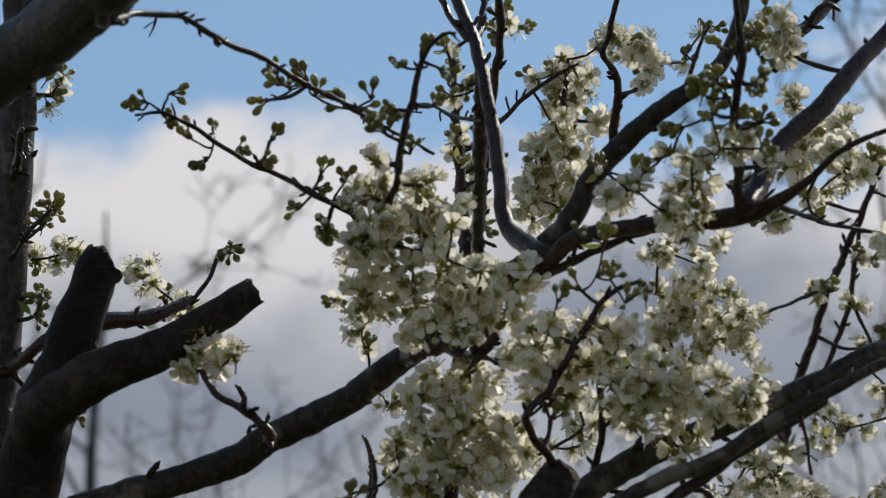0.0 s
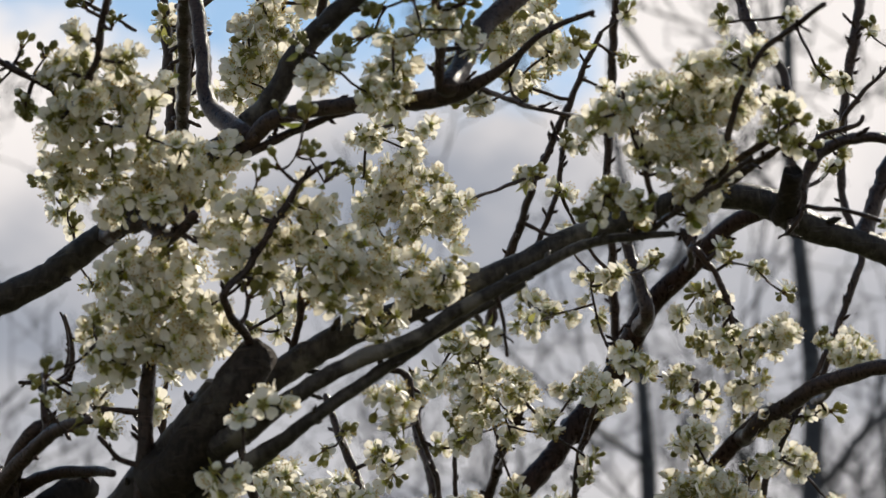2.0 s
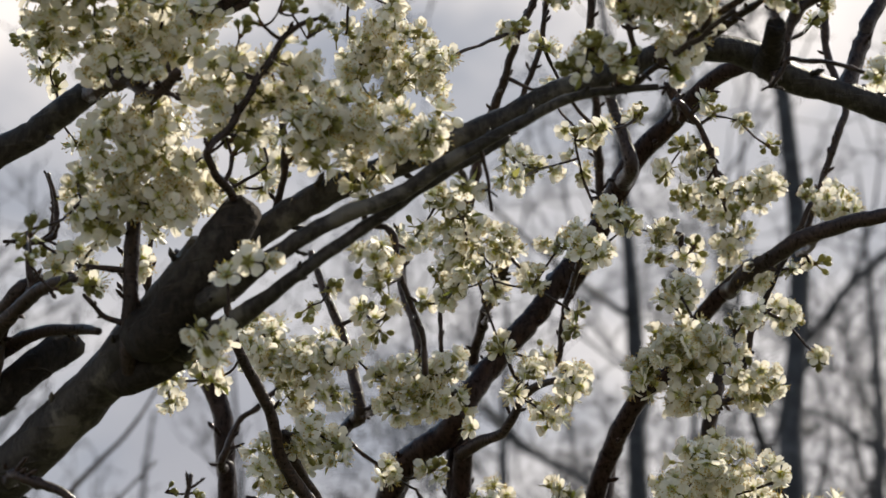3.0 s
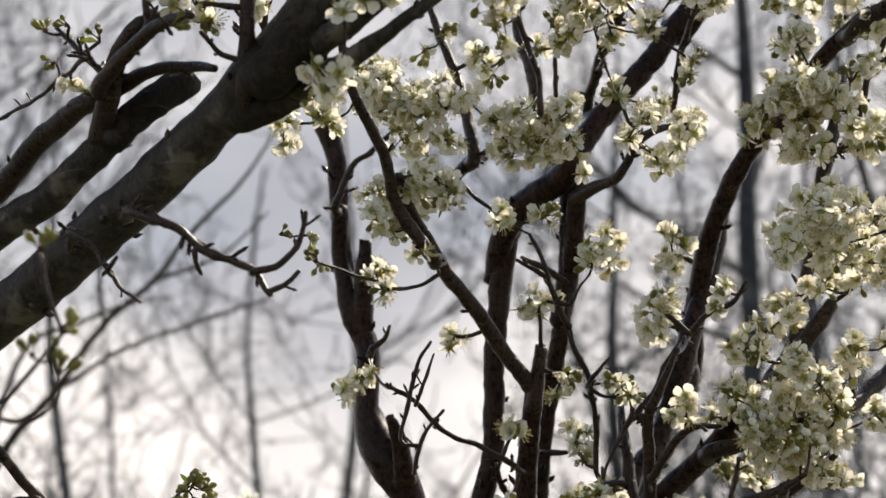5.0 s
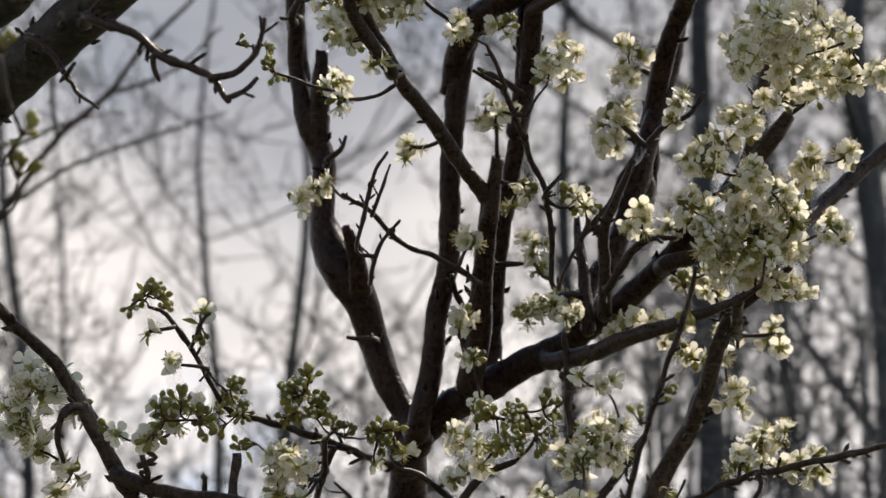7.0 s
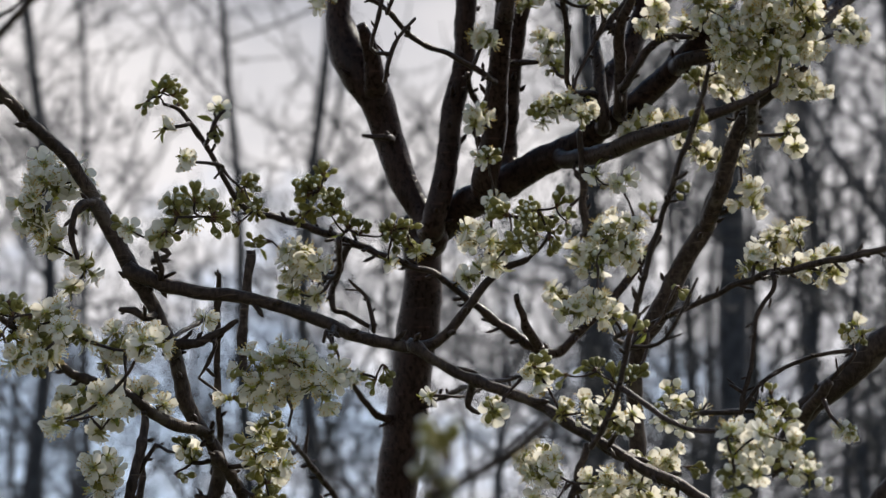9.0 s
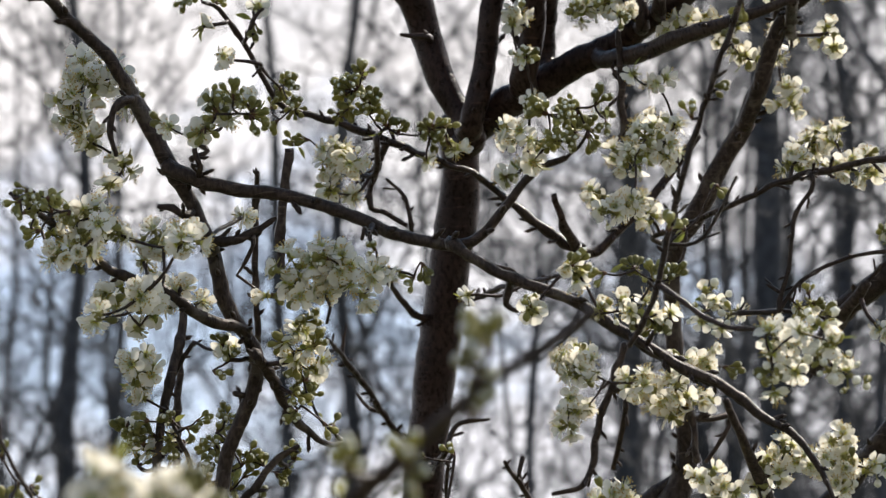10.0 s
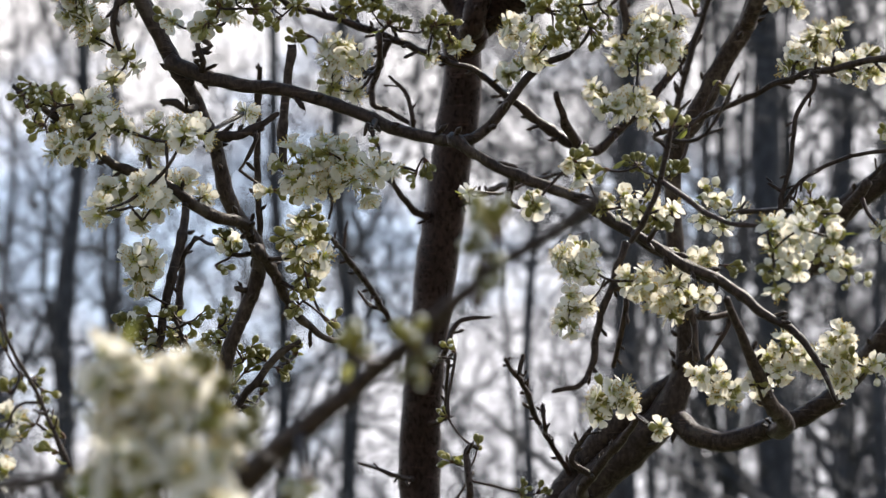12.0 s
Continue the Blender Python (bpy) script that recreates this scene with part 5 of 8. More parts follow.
grow(young_plum, "branch", (0.369, 3.020, 2.574, 0.0065), (0.364, 3.020, 2.599, 0.0056), (0.357, 3.020, 2.625, 0.0048), (0.350, 3.018, 2.654, 0.0043), (0.348, 3.018, 2.678, 0.0039))
grow(young_plum, "twig", (0.402, 2.984, 2.613, 0.0034), (0.423, 2.991, 2.588, 0.0028), (0.431, 2.999, 2.559, 0.0028), (0.437, 3.006, 2.539, 0.0021))
grow(young_plum, "branch", (0.233, 3.078, 2.363, 0.0064), (0.249, 3.055, 2.368, 0.0051), (0.265, 3.033, 2.370, 0.0042), (0.280, 3.006, 2.390, 0.0036), (0.295, 2.984, 2.392, 0.0029), (0.310, 2.963, 2.388, 0.0021))
grow(young_plum, "branch", (0.137, 3.020, 2.361, 0.0051), (0.155, 3.034, 2.382, 0.0059), (0.164, 3.052, 2.392, 0.0051), (0.187, 3.068, 2.405, 0.0039))
grow(young_plum, "branch", (0.156, 3.014, 2.379, 0.0055), (0.153, 3.019, 2.404, 0.0051), (0.149, 3.025, 2.428, 0.0047), (0.143, 3.031, 2.453, 0.0043), (0.131, 3.035, 2.485, 0.0034), (0.123, 3.039, 2.514, 0.0030))
grow(young_plum, "branch", (0.216, 3.111, 2.432, 0.0057), (0.204, 3.114, 2.483, 0.0048), (0.197, 3.123, 2.514, 0.0044), (0.196, 3.127, 2.562, 0.0040))
grow(young_plum, "twig", (0.221, 3.057, 2.438, 0.0021), (0.221, 3.048, 2.471, 0.0019), (0.224, 3.039, 2.500, 0.0017))
grow(young_plum, "branch", (0.252, 3.154, 2.459, 0.0049), (0.261, 3.110, 2.491, 0.0044), (0.272, 3.070, 2.505, 0.0039), (0.274, 3.031, 2.523, 0.0034))
grow(young_plum, "twig", (0.256, 3.046, 2.470, 0.0019), (0.248, 3.039, 2.499, 0.0017), (0.244, 3.033, 2.520, 0.0013))
grow(young_plum, "twig", (0.314, 3.104, 2.442, 0.0026), (0.317, 3.078, 2.471, 0.0028), (0.327, 3.051, 2.503, 0.0028), (0.331, 3.027, 2.526, 0.0026))
grow(young_plum, "branch", (0.245, 3.067, 2.147, 0.0025), (0.243, 3.054, 2.176, 0.0027), (0.239, 3.039, 2.211, 0.0027), (0.228, 3.027, 2.236, 0.0027), (0.216, 3.014, 2.266, 0.0029), (0.206, 3.004, 2.284, 0.0025), (0.185, 2.996, 2.295, 0.0017))
grow(young_plum, "twig", (0.237, 3.013, 2.207, 0.0021), (0.244, 3.011, 2.215, 0.0017), (0.252, 3.009, 2.224, 0.0010))
grow(young_plum, "twig", (0.214, 3.001, 2.264, 0.0023), (0.224, 3.001, 2.262, 0.0021), (0.229, 2.999, 2.272, 0.0010))
grow(young_plum, "twig", (0.208, 2.997, 2.283, 0.0019), (0.200, 2.994, 2.301, 0.0019), (0.194, 2.991, 2.313, 0.0015))
grow(young_plum, "limb", (0.146, 3.215, 2.059, 0.0131), (0.162, 3.193, 2.072, 0.0135), (0.192, 3.170, 2.088, 0.0134), (0.229, 3.147, 2.105, 0.0120), (0.267, 3.123, 2.122, 0.0111), (0.299, 3.099, 2.142, 0.0102), (0.327, 3.075, 2.163, 0.0095), (0.345, 3.052, 2.182, 0.0097), (0.350, 3.031, 2.196, 0.0084))
grow(young_plum, "branch", (0.328, 3.040, 2.159, 0.0071), (0.345, 3.038, 2.163, 0.0063), (0.361, 3.036, 2.167, 0.0046))
grow(young_plum, "branch", (0.245, 3.118, 2.101, 0.0072), (0.267, 3.084, 2.098, 0.0076), (0.294, 3.048, 2.102, 0.0069), (0.328, 3.011, 2.106, 0.0058), (0.350, 2.991, 2.111, 0.0045), (0.371, 2.978, 2.117, 0.0031), (0.387, 2.964, 2.125, 0.0020))
grow(young_plum, "branch", (0.273, 3.092, 2.124, 0.0059), (0.270, 3.095, 2.168, 0.0051), (0.268, 3.104, 2.192, 0.0038), (0.268, 3.113, 2.212, 0.0026))
grow(young_plum, "branch", (0.284, 3.069, 2.132, 0.0059), (0.282, 3.051, 2.166, 0.0050), (0.282, 3.036, 2.185, 0.0046), (0.290, 3.022, 2.203, 0.0038), (0.300, 3.005, 2.227, 0.0021))
grow(young_plum, "limb", (0.270, 3.131, 2.132, 0.0073), (0.280, 3.140, 2.165, 0.0078), (0.297, 3.151, 2.189, 0.0095), (0.316, 3.156, 2.239, 0.0098), (0.331, 3.161, 2.290, 0.0094), (0.346, 3.167, 2.337, 0.0088), (0.357, 3.171, 2.389, 0.0082))
grow(young_plum, "limb", (0.330, 3.209, 2.253, 0.0093), (0.333, 3.176, 2.299, 0.0095), (0.342, 3.143, 2.345, 0.0090), (0.358, 3.112, 2.385, 0.0085), (0.378, 3.084, 2.413, 0.0080), (0.398, 3.060, 2.424, 0.0075), (0.421, 3.030, 2.459, 0.0071), (0.453, 3.002, 2.483, 0.0072), (0.459, 2.983, 2.481, 0.0070))
grow(young_plum, "branch", (0.286, 3.045, 2.144, 0.0038), (0.302, 3.033, 2.167, 0.0035), (0.314, 3.024, 2.173, 0.0031), (0.332, 3.016, 2.173, 0.0021))
grow(young_plum, "twig", (0.262, 3.020, 2.172, 0.0025), (0.268, 3.016, 2.188, 0.0023), (0.256, 3.013, 2.205, 0.0017))
grow(young_plum, "branch", (0.382, 3.079, 2.112, 0.0046), (0.371, 3.059, 2.125, 0.0042), (0.390, 3.038, 2.137, 0.0042), (0.417, 3.017, 2.150, 0.0029))
grow(young_plum, "branch", (0.376, 3.061, 2.217, 0.0063), (0.394, 3.062, 2.243, 0.0059), (0.400, 3.061, 2.277, 0.0055), (0.414, 3.054, 2.328, 0.0055), (0.420, 3.050, 2.371, 0.0060), (0.430, 3.047, 2.410, 0.0056), (0.433, 3.049, 2.433, 0.0043))
grow(young_plum, "branch", (0.390, 3.027, 2.225, 0.0071), (0.407, 3.020, 2.249, 0.0071), (0.419, 3.015, 2.265, 0.0054))
grow(young_plum, "branch", (0.384, 3.001, 2.172, 0.0054), (0.408, 3.022, 2.181, 0.0058), (0.434, 3.043, 2.194, 0.0063), (0.457, 3.060, 2.215, 0.0068), (0.490, 3.076, 2.245, 0.0064), (0.553, 3.083, 2.298, 0.0055))
grow(young_plum, "twig", (0.417, 3.022, 2.385, 0.0038), (0.438, 3.020, 2.389, 0.0034), (0.452, 3.006, 2.437, 0.0030), (0.465, 2.999, 2.462, 0.0025), (0.499, 2.979, 2.527, 0.0022))
grow(young_plum, "twig", (0.401, 3.046, 2.451, 0.0026), (0.403, 3.038, 2.479, 0.0026), (0.406, 3.026, 2.521, 0.0026))
grow(young_plum, "twig", (0.315, 3.054, 2.250, 0.0030), (0.326, 3.051, 2.262, 0.0027), (0.347, 3.046, 2.274, 0.0023), (0.359, 3.041, 2.290, 0.0013))
grow(young_plum, "twig", (0.318, 3.039, 2.305, 0.0030), (0.310, 3.038, 2.308, 0.0021), (0.303, 3.038, 2.309, 0.0017))
grow(young_plum, "twig", (0.307, 3.052, 2.261, 0.0030), (0.301, 3.051, 2.265, 0.0021))
grow(young_plum, "branch", (0.272, 3.043, 2.187, 0.0029), (0.286, 3.044, 2.205, 0.0027), (0.299, 3.043, 2.230, 0.0025), (0.308, 3.046, 2.244, 0.0017))
grow(young_plum, "twig", (0.184, 3.078, 2.158, 0.0027), (0.158, 3.064, 2.170, 0.0023), (0.132, 3.050, 2.178, 0.0023), (0.111, 3.034, 2.196, 0.0023), (0.087, 3.020, 2.208, 0.0017))
grow(young_plum, "twig", (0.107, 3.034, 2.143, 0.0019), (0.114, 3.027, 2.170, 0.0019), (0.130, 3.022, 2.188, 0.0010))
grow(young_plum, "twig", (0.098, 3.029, 2.167, 0.0017), (0.103, 3.023, 2.191, 0.0019), (0.111, 3.016, 2.221, 0.0017), (0.121, 3.012, 2.238, 0.0010))
grow(young_plum, "twig", (0.110, 3.022, 2.193, 0.0017), (0.117, 3.018, 2.211, 0.0015), (0.123, 3.014, 2.229, 0.0008))
grow(young_plum, "twig", (0.115, 3.179, 2.132, 0.0030), (0.102, 3.180, 2.133, 0.0022), (0.095, 3.180, 2.134, 0.0017))
grow(young_plum, "twig", (0.082, 3.170, 2.273, 0.0031), (0.091, 3.168, 2.279, 0.0024), (0.095, 3.165, 2.290, 0.0013))
grow(young_plum, "twig", (0.055, 3.181, 2.390, 0.0040), (0.068, 3.173, 2.420, 0.0029), (0.082, 3.169, 2.430, 0.0024), (0.100, 3.164, 2.445, 0.0022))
grow(young_plum, "branch", (0.204, 3.178, 2.120, 0.0039), (0.181, 3.151, 2.154, 0.0030), (0.173, 3.127, 2.171, 0.0019))
grow(young_plum, "twig", (0.190, 3.139, 2.112, 0.0043), (0.182, 3.138, 2.121, 0.0030), (0.175, 3.135, 2.133, 0.0017))
grow(young_plum, "twig", (0.204, 3.124, 2.177, 0.0030), (0.216, 3.123, 2.178, 0.0028), (0.227, 3.123, 2.178, 0.0021))
grow(young_plum, "twig", (0.224, 3.094, 2.306, 0.0034), (0.212, 3.093, 2.314, 0.0030), (0.194, 3.091, 2.323, 0.0019))
grow(young_plum, "branch", (0.314, 3.096, 2.039, 0.0038), (0.279, 3.099, 1.993, 0.0038), (0.257, 3.097, 1.971, 0.0036), (0.233, 3.095, 1.950, 0.0042), (0.198, 3.086, 1.967, 0.0042), (0.172, 3.076, 1.985, 0.0033), (0.143, 3.067, 2.005, 0.0027), (0.109, 3.059, 2.017, 0.0031), (0.072, 3.051, 2.030, 0.0033), (0.031, 3.043, 2.043, 0.0029), (0.006, 3.036, 2.049, 0.0027), (-0.011, 3.026, 2.070, 0.0023), (-0.026, 3.014, 2.096, 0.0023), (-0.042, 3.004, 2.115, 0.0020), (-0.055, 2.997, 2.119, 0.0014))
grow(young_plum, "stub", (0.222, 3.084, 1.954, 0.0051), (0.214, 3.073, 1.961, 0.0044), (0.209, 3.062, 1.969, 0.0034), (0.205, 3.056, 1.979, 0.0030), (0.203, 3.050, 1.986, 0.0025))
grow(young_plum, "twig", (-0.022, 3.000, 2.093, 0.0018), (-0.016, 2.997, 2.108, 0.0016), (-0.010, 2.996, 2.114, 0.0012))
grow(young_plum, "twig", (-0.012, 3.003, 2.074, 0.0018), (-0.027, 3.003, 2.077, 0.0014), (-0.037, 3.003, 2.078, 0.0010))
grow(young_plum, "twig", (-0.039, 2.999, 2.104, 0.0018), (-0.053, 3.000, 2.102, 0.0014))
grow(young_plum, "twig", (0.071, 3.009, 2.020, 0.0027), (0.072, 3.030, 1.999, 0.0027), (0.059, 3.047, 2.002, 0.0023), (0.049, 3.063, 2.009, 0.0019))
grow(young_plum, "twig", (0.070, 3.064, 2.001, 0.0029), (0.068, 3.067, 1.980, 0.0027), (0.080, 3.068, 1.976, 0.0023), (0.097, 3.069, 1.966, 0.0019))
grow(young_plum, "twig", (0.098, 3.049, 1.961, 0.0021), (0.094, 3.045, 1.983, 0.0019), (0.080, 3.043, 1.997, 0.0012))
grow(young_plum, "branch", (0.100, 3.265, 1.829, 0.0033), (0.081, 3.218, 1.845, 0.0028), (0.063, 3.171, 1.865, 0.0026), (0.047, 3.124, 1.879, 0.0021), (0.036, 3.078, 1.886, 0.0012))
grow(young_plum, "twig", (0.049, 3.179, 1.885, 0.0019), (0.050, 3.177, 1.897, 0.0015), (0.052, 3.175, 1.908, 0.0009))
grow(young_plum, "twig", (0.081, 3.223, 1.845, 0.0022), (0.068, 3.223, 1.852, 0.0017), (0.061, 3.222, 1.861, 0.0011))
grow(young_plum, "twig", (0.110, 3.232, 1.921, 0.0033), (0.091, 3.200, 1.935, 0.0026), (0.084, 3.169, 1.945, 0.0017))
grow(young_plum, "twig", (0.140, 3.230, 1.930, 0.0028), (0.161, 3.174, 1.933, 0.0026), (0.180, 3.120, 1.931, 0.0023), (0.212, 3.065, 1.929, 0.0017))
grow(young_plum, "twig", (0.126, 3.185, 1.811, 0.0028), (0.136, 3.182, 1.832, 0.0024), (0.160, 3.181, 1.836, 0.0013))
grow(young_plum, "twig", (0.127, 3.187, 1.803, 0.0021), (0.132, 3.186, 1.809, 0.0017))
grow(young_plum, "twig", (0.090, 3.240, 1.720, 0.0022), (0.077, 3.239, 1.725, 0.0017), (0.061, 3.239, 1.730, 0.0007))
grow(young_plum, "branch", (0.238, 3.237, 1.699, 0.0028), (0.211, 3.198, 1.735, 0.0026), (0.192, 3.159, 1.762, 0.0025), (0.184, 3.123, 1.775, 0.0025), (0.166, 3.085, 1.794, 0.0019))
grow(young_plum, "twig", (0.185, 3.137, 1.776, 0.0021), (0.180, 3.136, 1.789, 0.0019), (0.183, 3.134, 1.802, 0.0017))
grow(young_plum, "twig", (0.199, 3.141, 1.747, 0.0021), (0.197, 3.138, 1.766, 0.0019))
grow(young_plum, "branch", (0.136, 3.000, 1.686, 0.0032), (0.135, 2.996, 1.718, 0.0026), (0.140, 2.995, 1.722, 0.0018))
grow(young_plum, "branch", (0.127, 3.232, 1.764, 0.0022), (0.128, 3.209, 1.784, 0.0019), (0.129, 3.187, 1.803, 0.0017))
grow(young_plum, "branch", (0.354, 3.104, 2.582, 0.0044), (0.351, 3.081, 2.620, 0.0042), (0.348, 3.060, 2.650, 0.0040), (0.345, 3.034, 2.697, 0.0037), (0.347, 3.003, 2.755, 0.0039), (0.349, 2.979, 2.797, 0.0037), (0.350, 2.959, 2.826, 0.0033))
grow(young_plum, "branch", (0.244, 3.069, 2.552, 0.0048), (0.256, 3.042, 2.597, 0.0043), (0.267, 3.021, 2.627, 0.0039), (0.273, 3.007, 2.640, 0.0037), (0.285, 2.985, 2.673, 0.0034), (0.306, 2.959, 2.713, 0.0030), (0.332, 2.929, 2.767, 0.0021))
grow(young_plum, "twig", (0.277, 3.046, 2.608, 0.0028), (0.290, 3.033, 2.640, 0.0026), (0.303, 3.020, 2.672, 0.0026), (0.310, 3.004, 2.713, 0.0024), (0.312, 2.998, 2.729, 0.0017))
grow(young_plum, "branch", (0.496, 3.036, 2.509, 0.0028), (0.512, 3.030, 2.548, 0.0030), (0.527, 3.022, 2.591, 0.0033), (0.537, 3.020, 2.620, 0.0035), (0.530, 3.021, 2.644, 0.0037), (0.525, 3.019, 2.676, 0.0037), (0.527, 3.013, 2.716, 0.0039), (0.533, 3.007, 2.756, 0.0042), (0.541, 2.998, 2.805, 0.0044), (0.547, 2.995, 2.837, 0.0040))
grow(young_plum, "twig", (0.517, 2.941, 2.701, 0.0024), (0.530, 2.934, 2.718, 0.0019), (0.550, 2.926, 2.736, 0.0017), (0.604, 2.903, 2.786, 0.0015))
grow(young_plum, "branch", (0.480, 2.969, 2.633, 0.0041), (0.479, 2.968, 2.693, 0.0041), (0.478, 2.970, 2.745, 0.0041), (0.462, 2.978, 2.782, 0.0048), (0.453, 2.990, 2.811, 0.0053), (0.447, 2.999, 2.844, 0.0049))
grow(young_plum, "limb", (0.439, 2.981, 2.466, 0.0063), (0.453, 2.968, 2.474, 0.0069), (0.466, 2.956, 2.479, 0.0069), (0.484, 2.943, 2.487, 0.0071), (0.518, 2.929, 2.494, 0.0065), (0.558, 2.916, 2.498, 0.0058), (0.630, 2.899, 2.507, 0.0049))
grow(young_plum, "twig", (0.400, 3.026, 2.642, 0.0028), (0.408, 3.031, 2.626, 0.0033), (0.418, 3.034, 2.616, 0.0028), (0.426, 3.035, 2.612, 0.0017))
bloom(young_plum, "open", (0.179, 2.953, 2.642, 0.0212), (0.203, 2.922, 2.639, 0.0177), (0.191, 2.940, 2.615, 0.0211), (0.166, 2.945, 2.648, 0.0153), (0.212, 2.944, 2.616, 0.0152), (0.154, 2.931, 2.684, 0.0127), (0.174, 2.910, 2.685, 0.0118), (0.199, 2.912, 2.681, 0.0101), (0.157, 2.948, 2.622, 0.0169), (0.183, 2.936, 2.663, 0.0153), (0.225, 2.937, 2.632, 0.0101))
bloom(young_plum, "mixed", (0.305, 2.966, 2.491, 0.0126), (0.331, 2.977, 2.490, 0.0135), (0.356, 2.965, 2.507, 0.0110), (0.267, 2.972, 2.489, 0.0143), (0.221, 2.986, 2.459, 0.0126), (0.171, 3.012, 2.445, 0.0127), (0.274, 2.970, 2.564, 0.0161), (0.293, 2.947, 2.547, 0.0160), (0.318, 2.937, 2.565, 0.0160), (0.324, 2.959, 2.546, 0.0118), (0.234, 2.960, 2.512, 0.0177), (0.238, 2.978, 2.496, 0.0110), (0.282, 2.985, 2.466, 0.0068), (0.365, 2.933, 2.581, 0.0118), (0.263, 2.999, 2.422, 0.0110), (0.318, 2.993, 2.437, 0.0068), (0.255, 2.987, 2.480, 0.0068))
bloom(young_plum, "open", (0.401, 2.987, 2.412, 0.0236), (0.384, 2.954, 2.406, 0.0150), (0.413, 2.954, 2.406, 0.0167), (0.452, 2.975, 2.381, 0.0167), (0.393, 2.970, 2.376, 0.0150), (0.363, 2.965, 2.384, 0.0125), (0.441, 2.983, 2.379, 0.0126))
bloom(young_plum, "mixed", (0.458, 3.016, 2.542, 0.0164), (0.425, 3.020, 2.548, 0.0181), (0.466, 3.003, 2.551, 0.0155), (0.409, 3.021, 2.503, 0.0163), (0.439, 3.015, 2.505, 0.0163), (0.403, 3.016, 2.470, 0.0154), (0.483, 3.043, 2.460, 0.0146), (0.450, 3.022, 2.449, 0.0128), (0.507, 3.039, 2.426, 0.0103), (0.525, 3.004, 2.527, 0.0172), (0.499, 3.000, 2.540, 0.0120), (0.438, 3.000, 2.523, 0.0128), (0.389, 3.024, 2.523, 0.0112), (0.502, 3.012, 2.490, 0.0086), (0.418, 2.996, 2.567, 0.0111), (0.461, 3.029, 2.483, 0.0103))
bloom(young_plum, "open", (0.308, 2.964, 2.380, 0.0141), (0.292, 2.976, 2.362, 0.0125), (0.278, 2.949, 2.389, 0.0116), (0.267, 2.967, 2.378, 0.0075), (0.201, 2.980, 2.382, 0.0200), (0.221, 2.975, 2.376, 0.0158), (0.180, 2.974, 2.372, 0.0141), (0.135, 2.977, 2.409, 0.0159), (0.109, 2.958, 2.407, 0.0141), (0.101, 2.984, 2.385, 0.0142), (0.072, 2.954, 2.411, 0.0124), (0.117, 2.999, 2.346, 0.0192), (0.102, 2.983, 2.324, 0.0158), (0.083, 2.975, 2.340, 0.0141), (0.240, 2.980, 2.295, 0.0149), (0.174, 2.984, 2.323, 0.0108), (0.085, 2.977, 2.405, 0.0125), (0.134, 2.962, 2.378, 0.0124))
bloom(young_plum, "open", (0.399, 2.915, 2.309, 0.0188), (0.417, 2.933, 2.288, 0.0213), (0.378, 2.921, 2.285, 0.0163), (0.449, 2.919, 2.301, 0.0131), (0.451, 2.945, 2.274, 0.0181), (0.480, 2.924, 2.272, 0.0163))
bloom(young_plum, "mixed", (0.276, 2.971, 2.665, 0.0112), (0.314, 2.952, 2.684, 0.0077), (0.330, 2.991, 2.589, 0.0112), (0.306, 2.990, 2.625, 0.0103), (0.280, 2.941, 2.726, 0.0069), (0.336, 2.942, 2.726, 0.0077))
bloom(young_plum, "mixed", (0.279, 2.964, 2.665, 0.0069), (0.305, 2.954, 2.684, 0.0086), (0.352, 2.929, 2.747, 0.0069), (0.352, 2.919, 2.776, 0.0069), (0.426, 2.924, 2.773, 0.0112), (0.498, 2.927, 2.732, 0.0111), (0.514, 2.926, 2.722, 0.0111), (0.478, 2.921, 2.776, 0.0103), (0.538, 2.924, 2.763, 0.0086), (0.507, 2.952, 2.691, 0.0112), (0.394, 2.994, 2.561, 0.0146), (0.407, 2.993, 2.579, 0.0120), (0.466, 2.994, 2.547, 0.0128), (0.521, 3.014, 2.544, 0.0155))
bloom(young_plum, "open", (0.249, 3.043, 2.523, 0.0189), (0.230, 3.020, 2.520, 0.0188), (0.268, 3.022, 2.516, 0.0145), (0.324, 3.019, 2.515, 0.0137), (0.342, 3.031, 2.510, 0.0120), (0.287, 3.043, 2.498, 0.0077), (0.294, 3.053, 2.431, 0.0137), (0.323, 3.052, 2.415, 0.0137), (0.297, 3.057, 2.394, 0.0120), (0.264, 3.047, 2.443, 0.0077), (0.277, 3.067, 2.413, 0.0060), (0.234, 3.027, 2.500, 0.0128))
bloom(young_plum, "open", (0.090, 2.964, 2.418, 0.0158), (0.128, 2.976, 2.418, 0.0150), (0.115, 2.961, 2.396, 0.0141), (0.144, 2.956, 2.409, 0.0099), (0.074, 2.969, 2.433, 0.0125), (0.098, 2.960, 2.400, 0.0124), (0.048, 2.974, 2.396, 0.0100), (0.015, 2.980, 2.398, 0.0125), (0.015, 2.984, 2.382, 0.0100), (0.169, 2.968, 2.393, 0.0125), (0.207, 2.977, 2.397, 0.0167), (0.194, 2.975, 2.377, 0.0150), (0.222, 2.974, 2.401, 0.0133), (0.235, 2.971, 2.354, 0.0058), (0.186, 2.968, 2.401, 0.0108))
bloom(young_plum, "open", (0.115, 2.927, 2.342, 0.0155), (0.107, 2.948, 2.334, 0.0156), (0.131, 2.937, 2.320, 0.0098), (0.080, 2.945, 2.314, 0.0147), (0.092, 2.948, 2.302, 0.0098), (0.137, 2.928, 2.329, 0.0082), (0.108, 2.953, 2.288, 0.0057), (0.114, 2.944, 2.288, 0.0057))
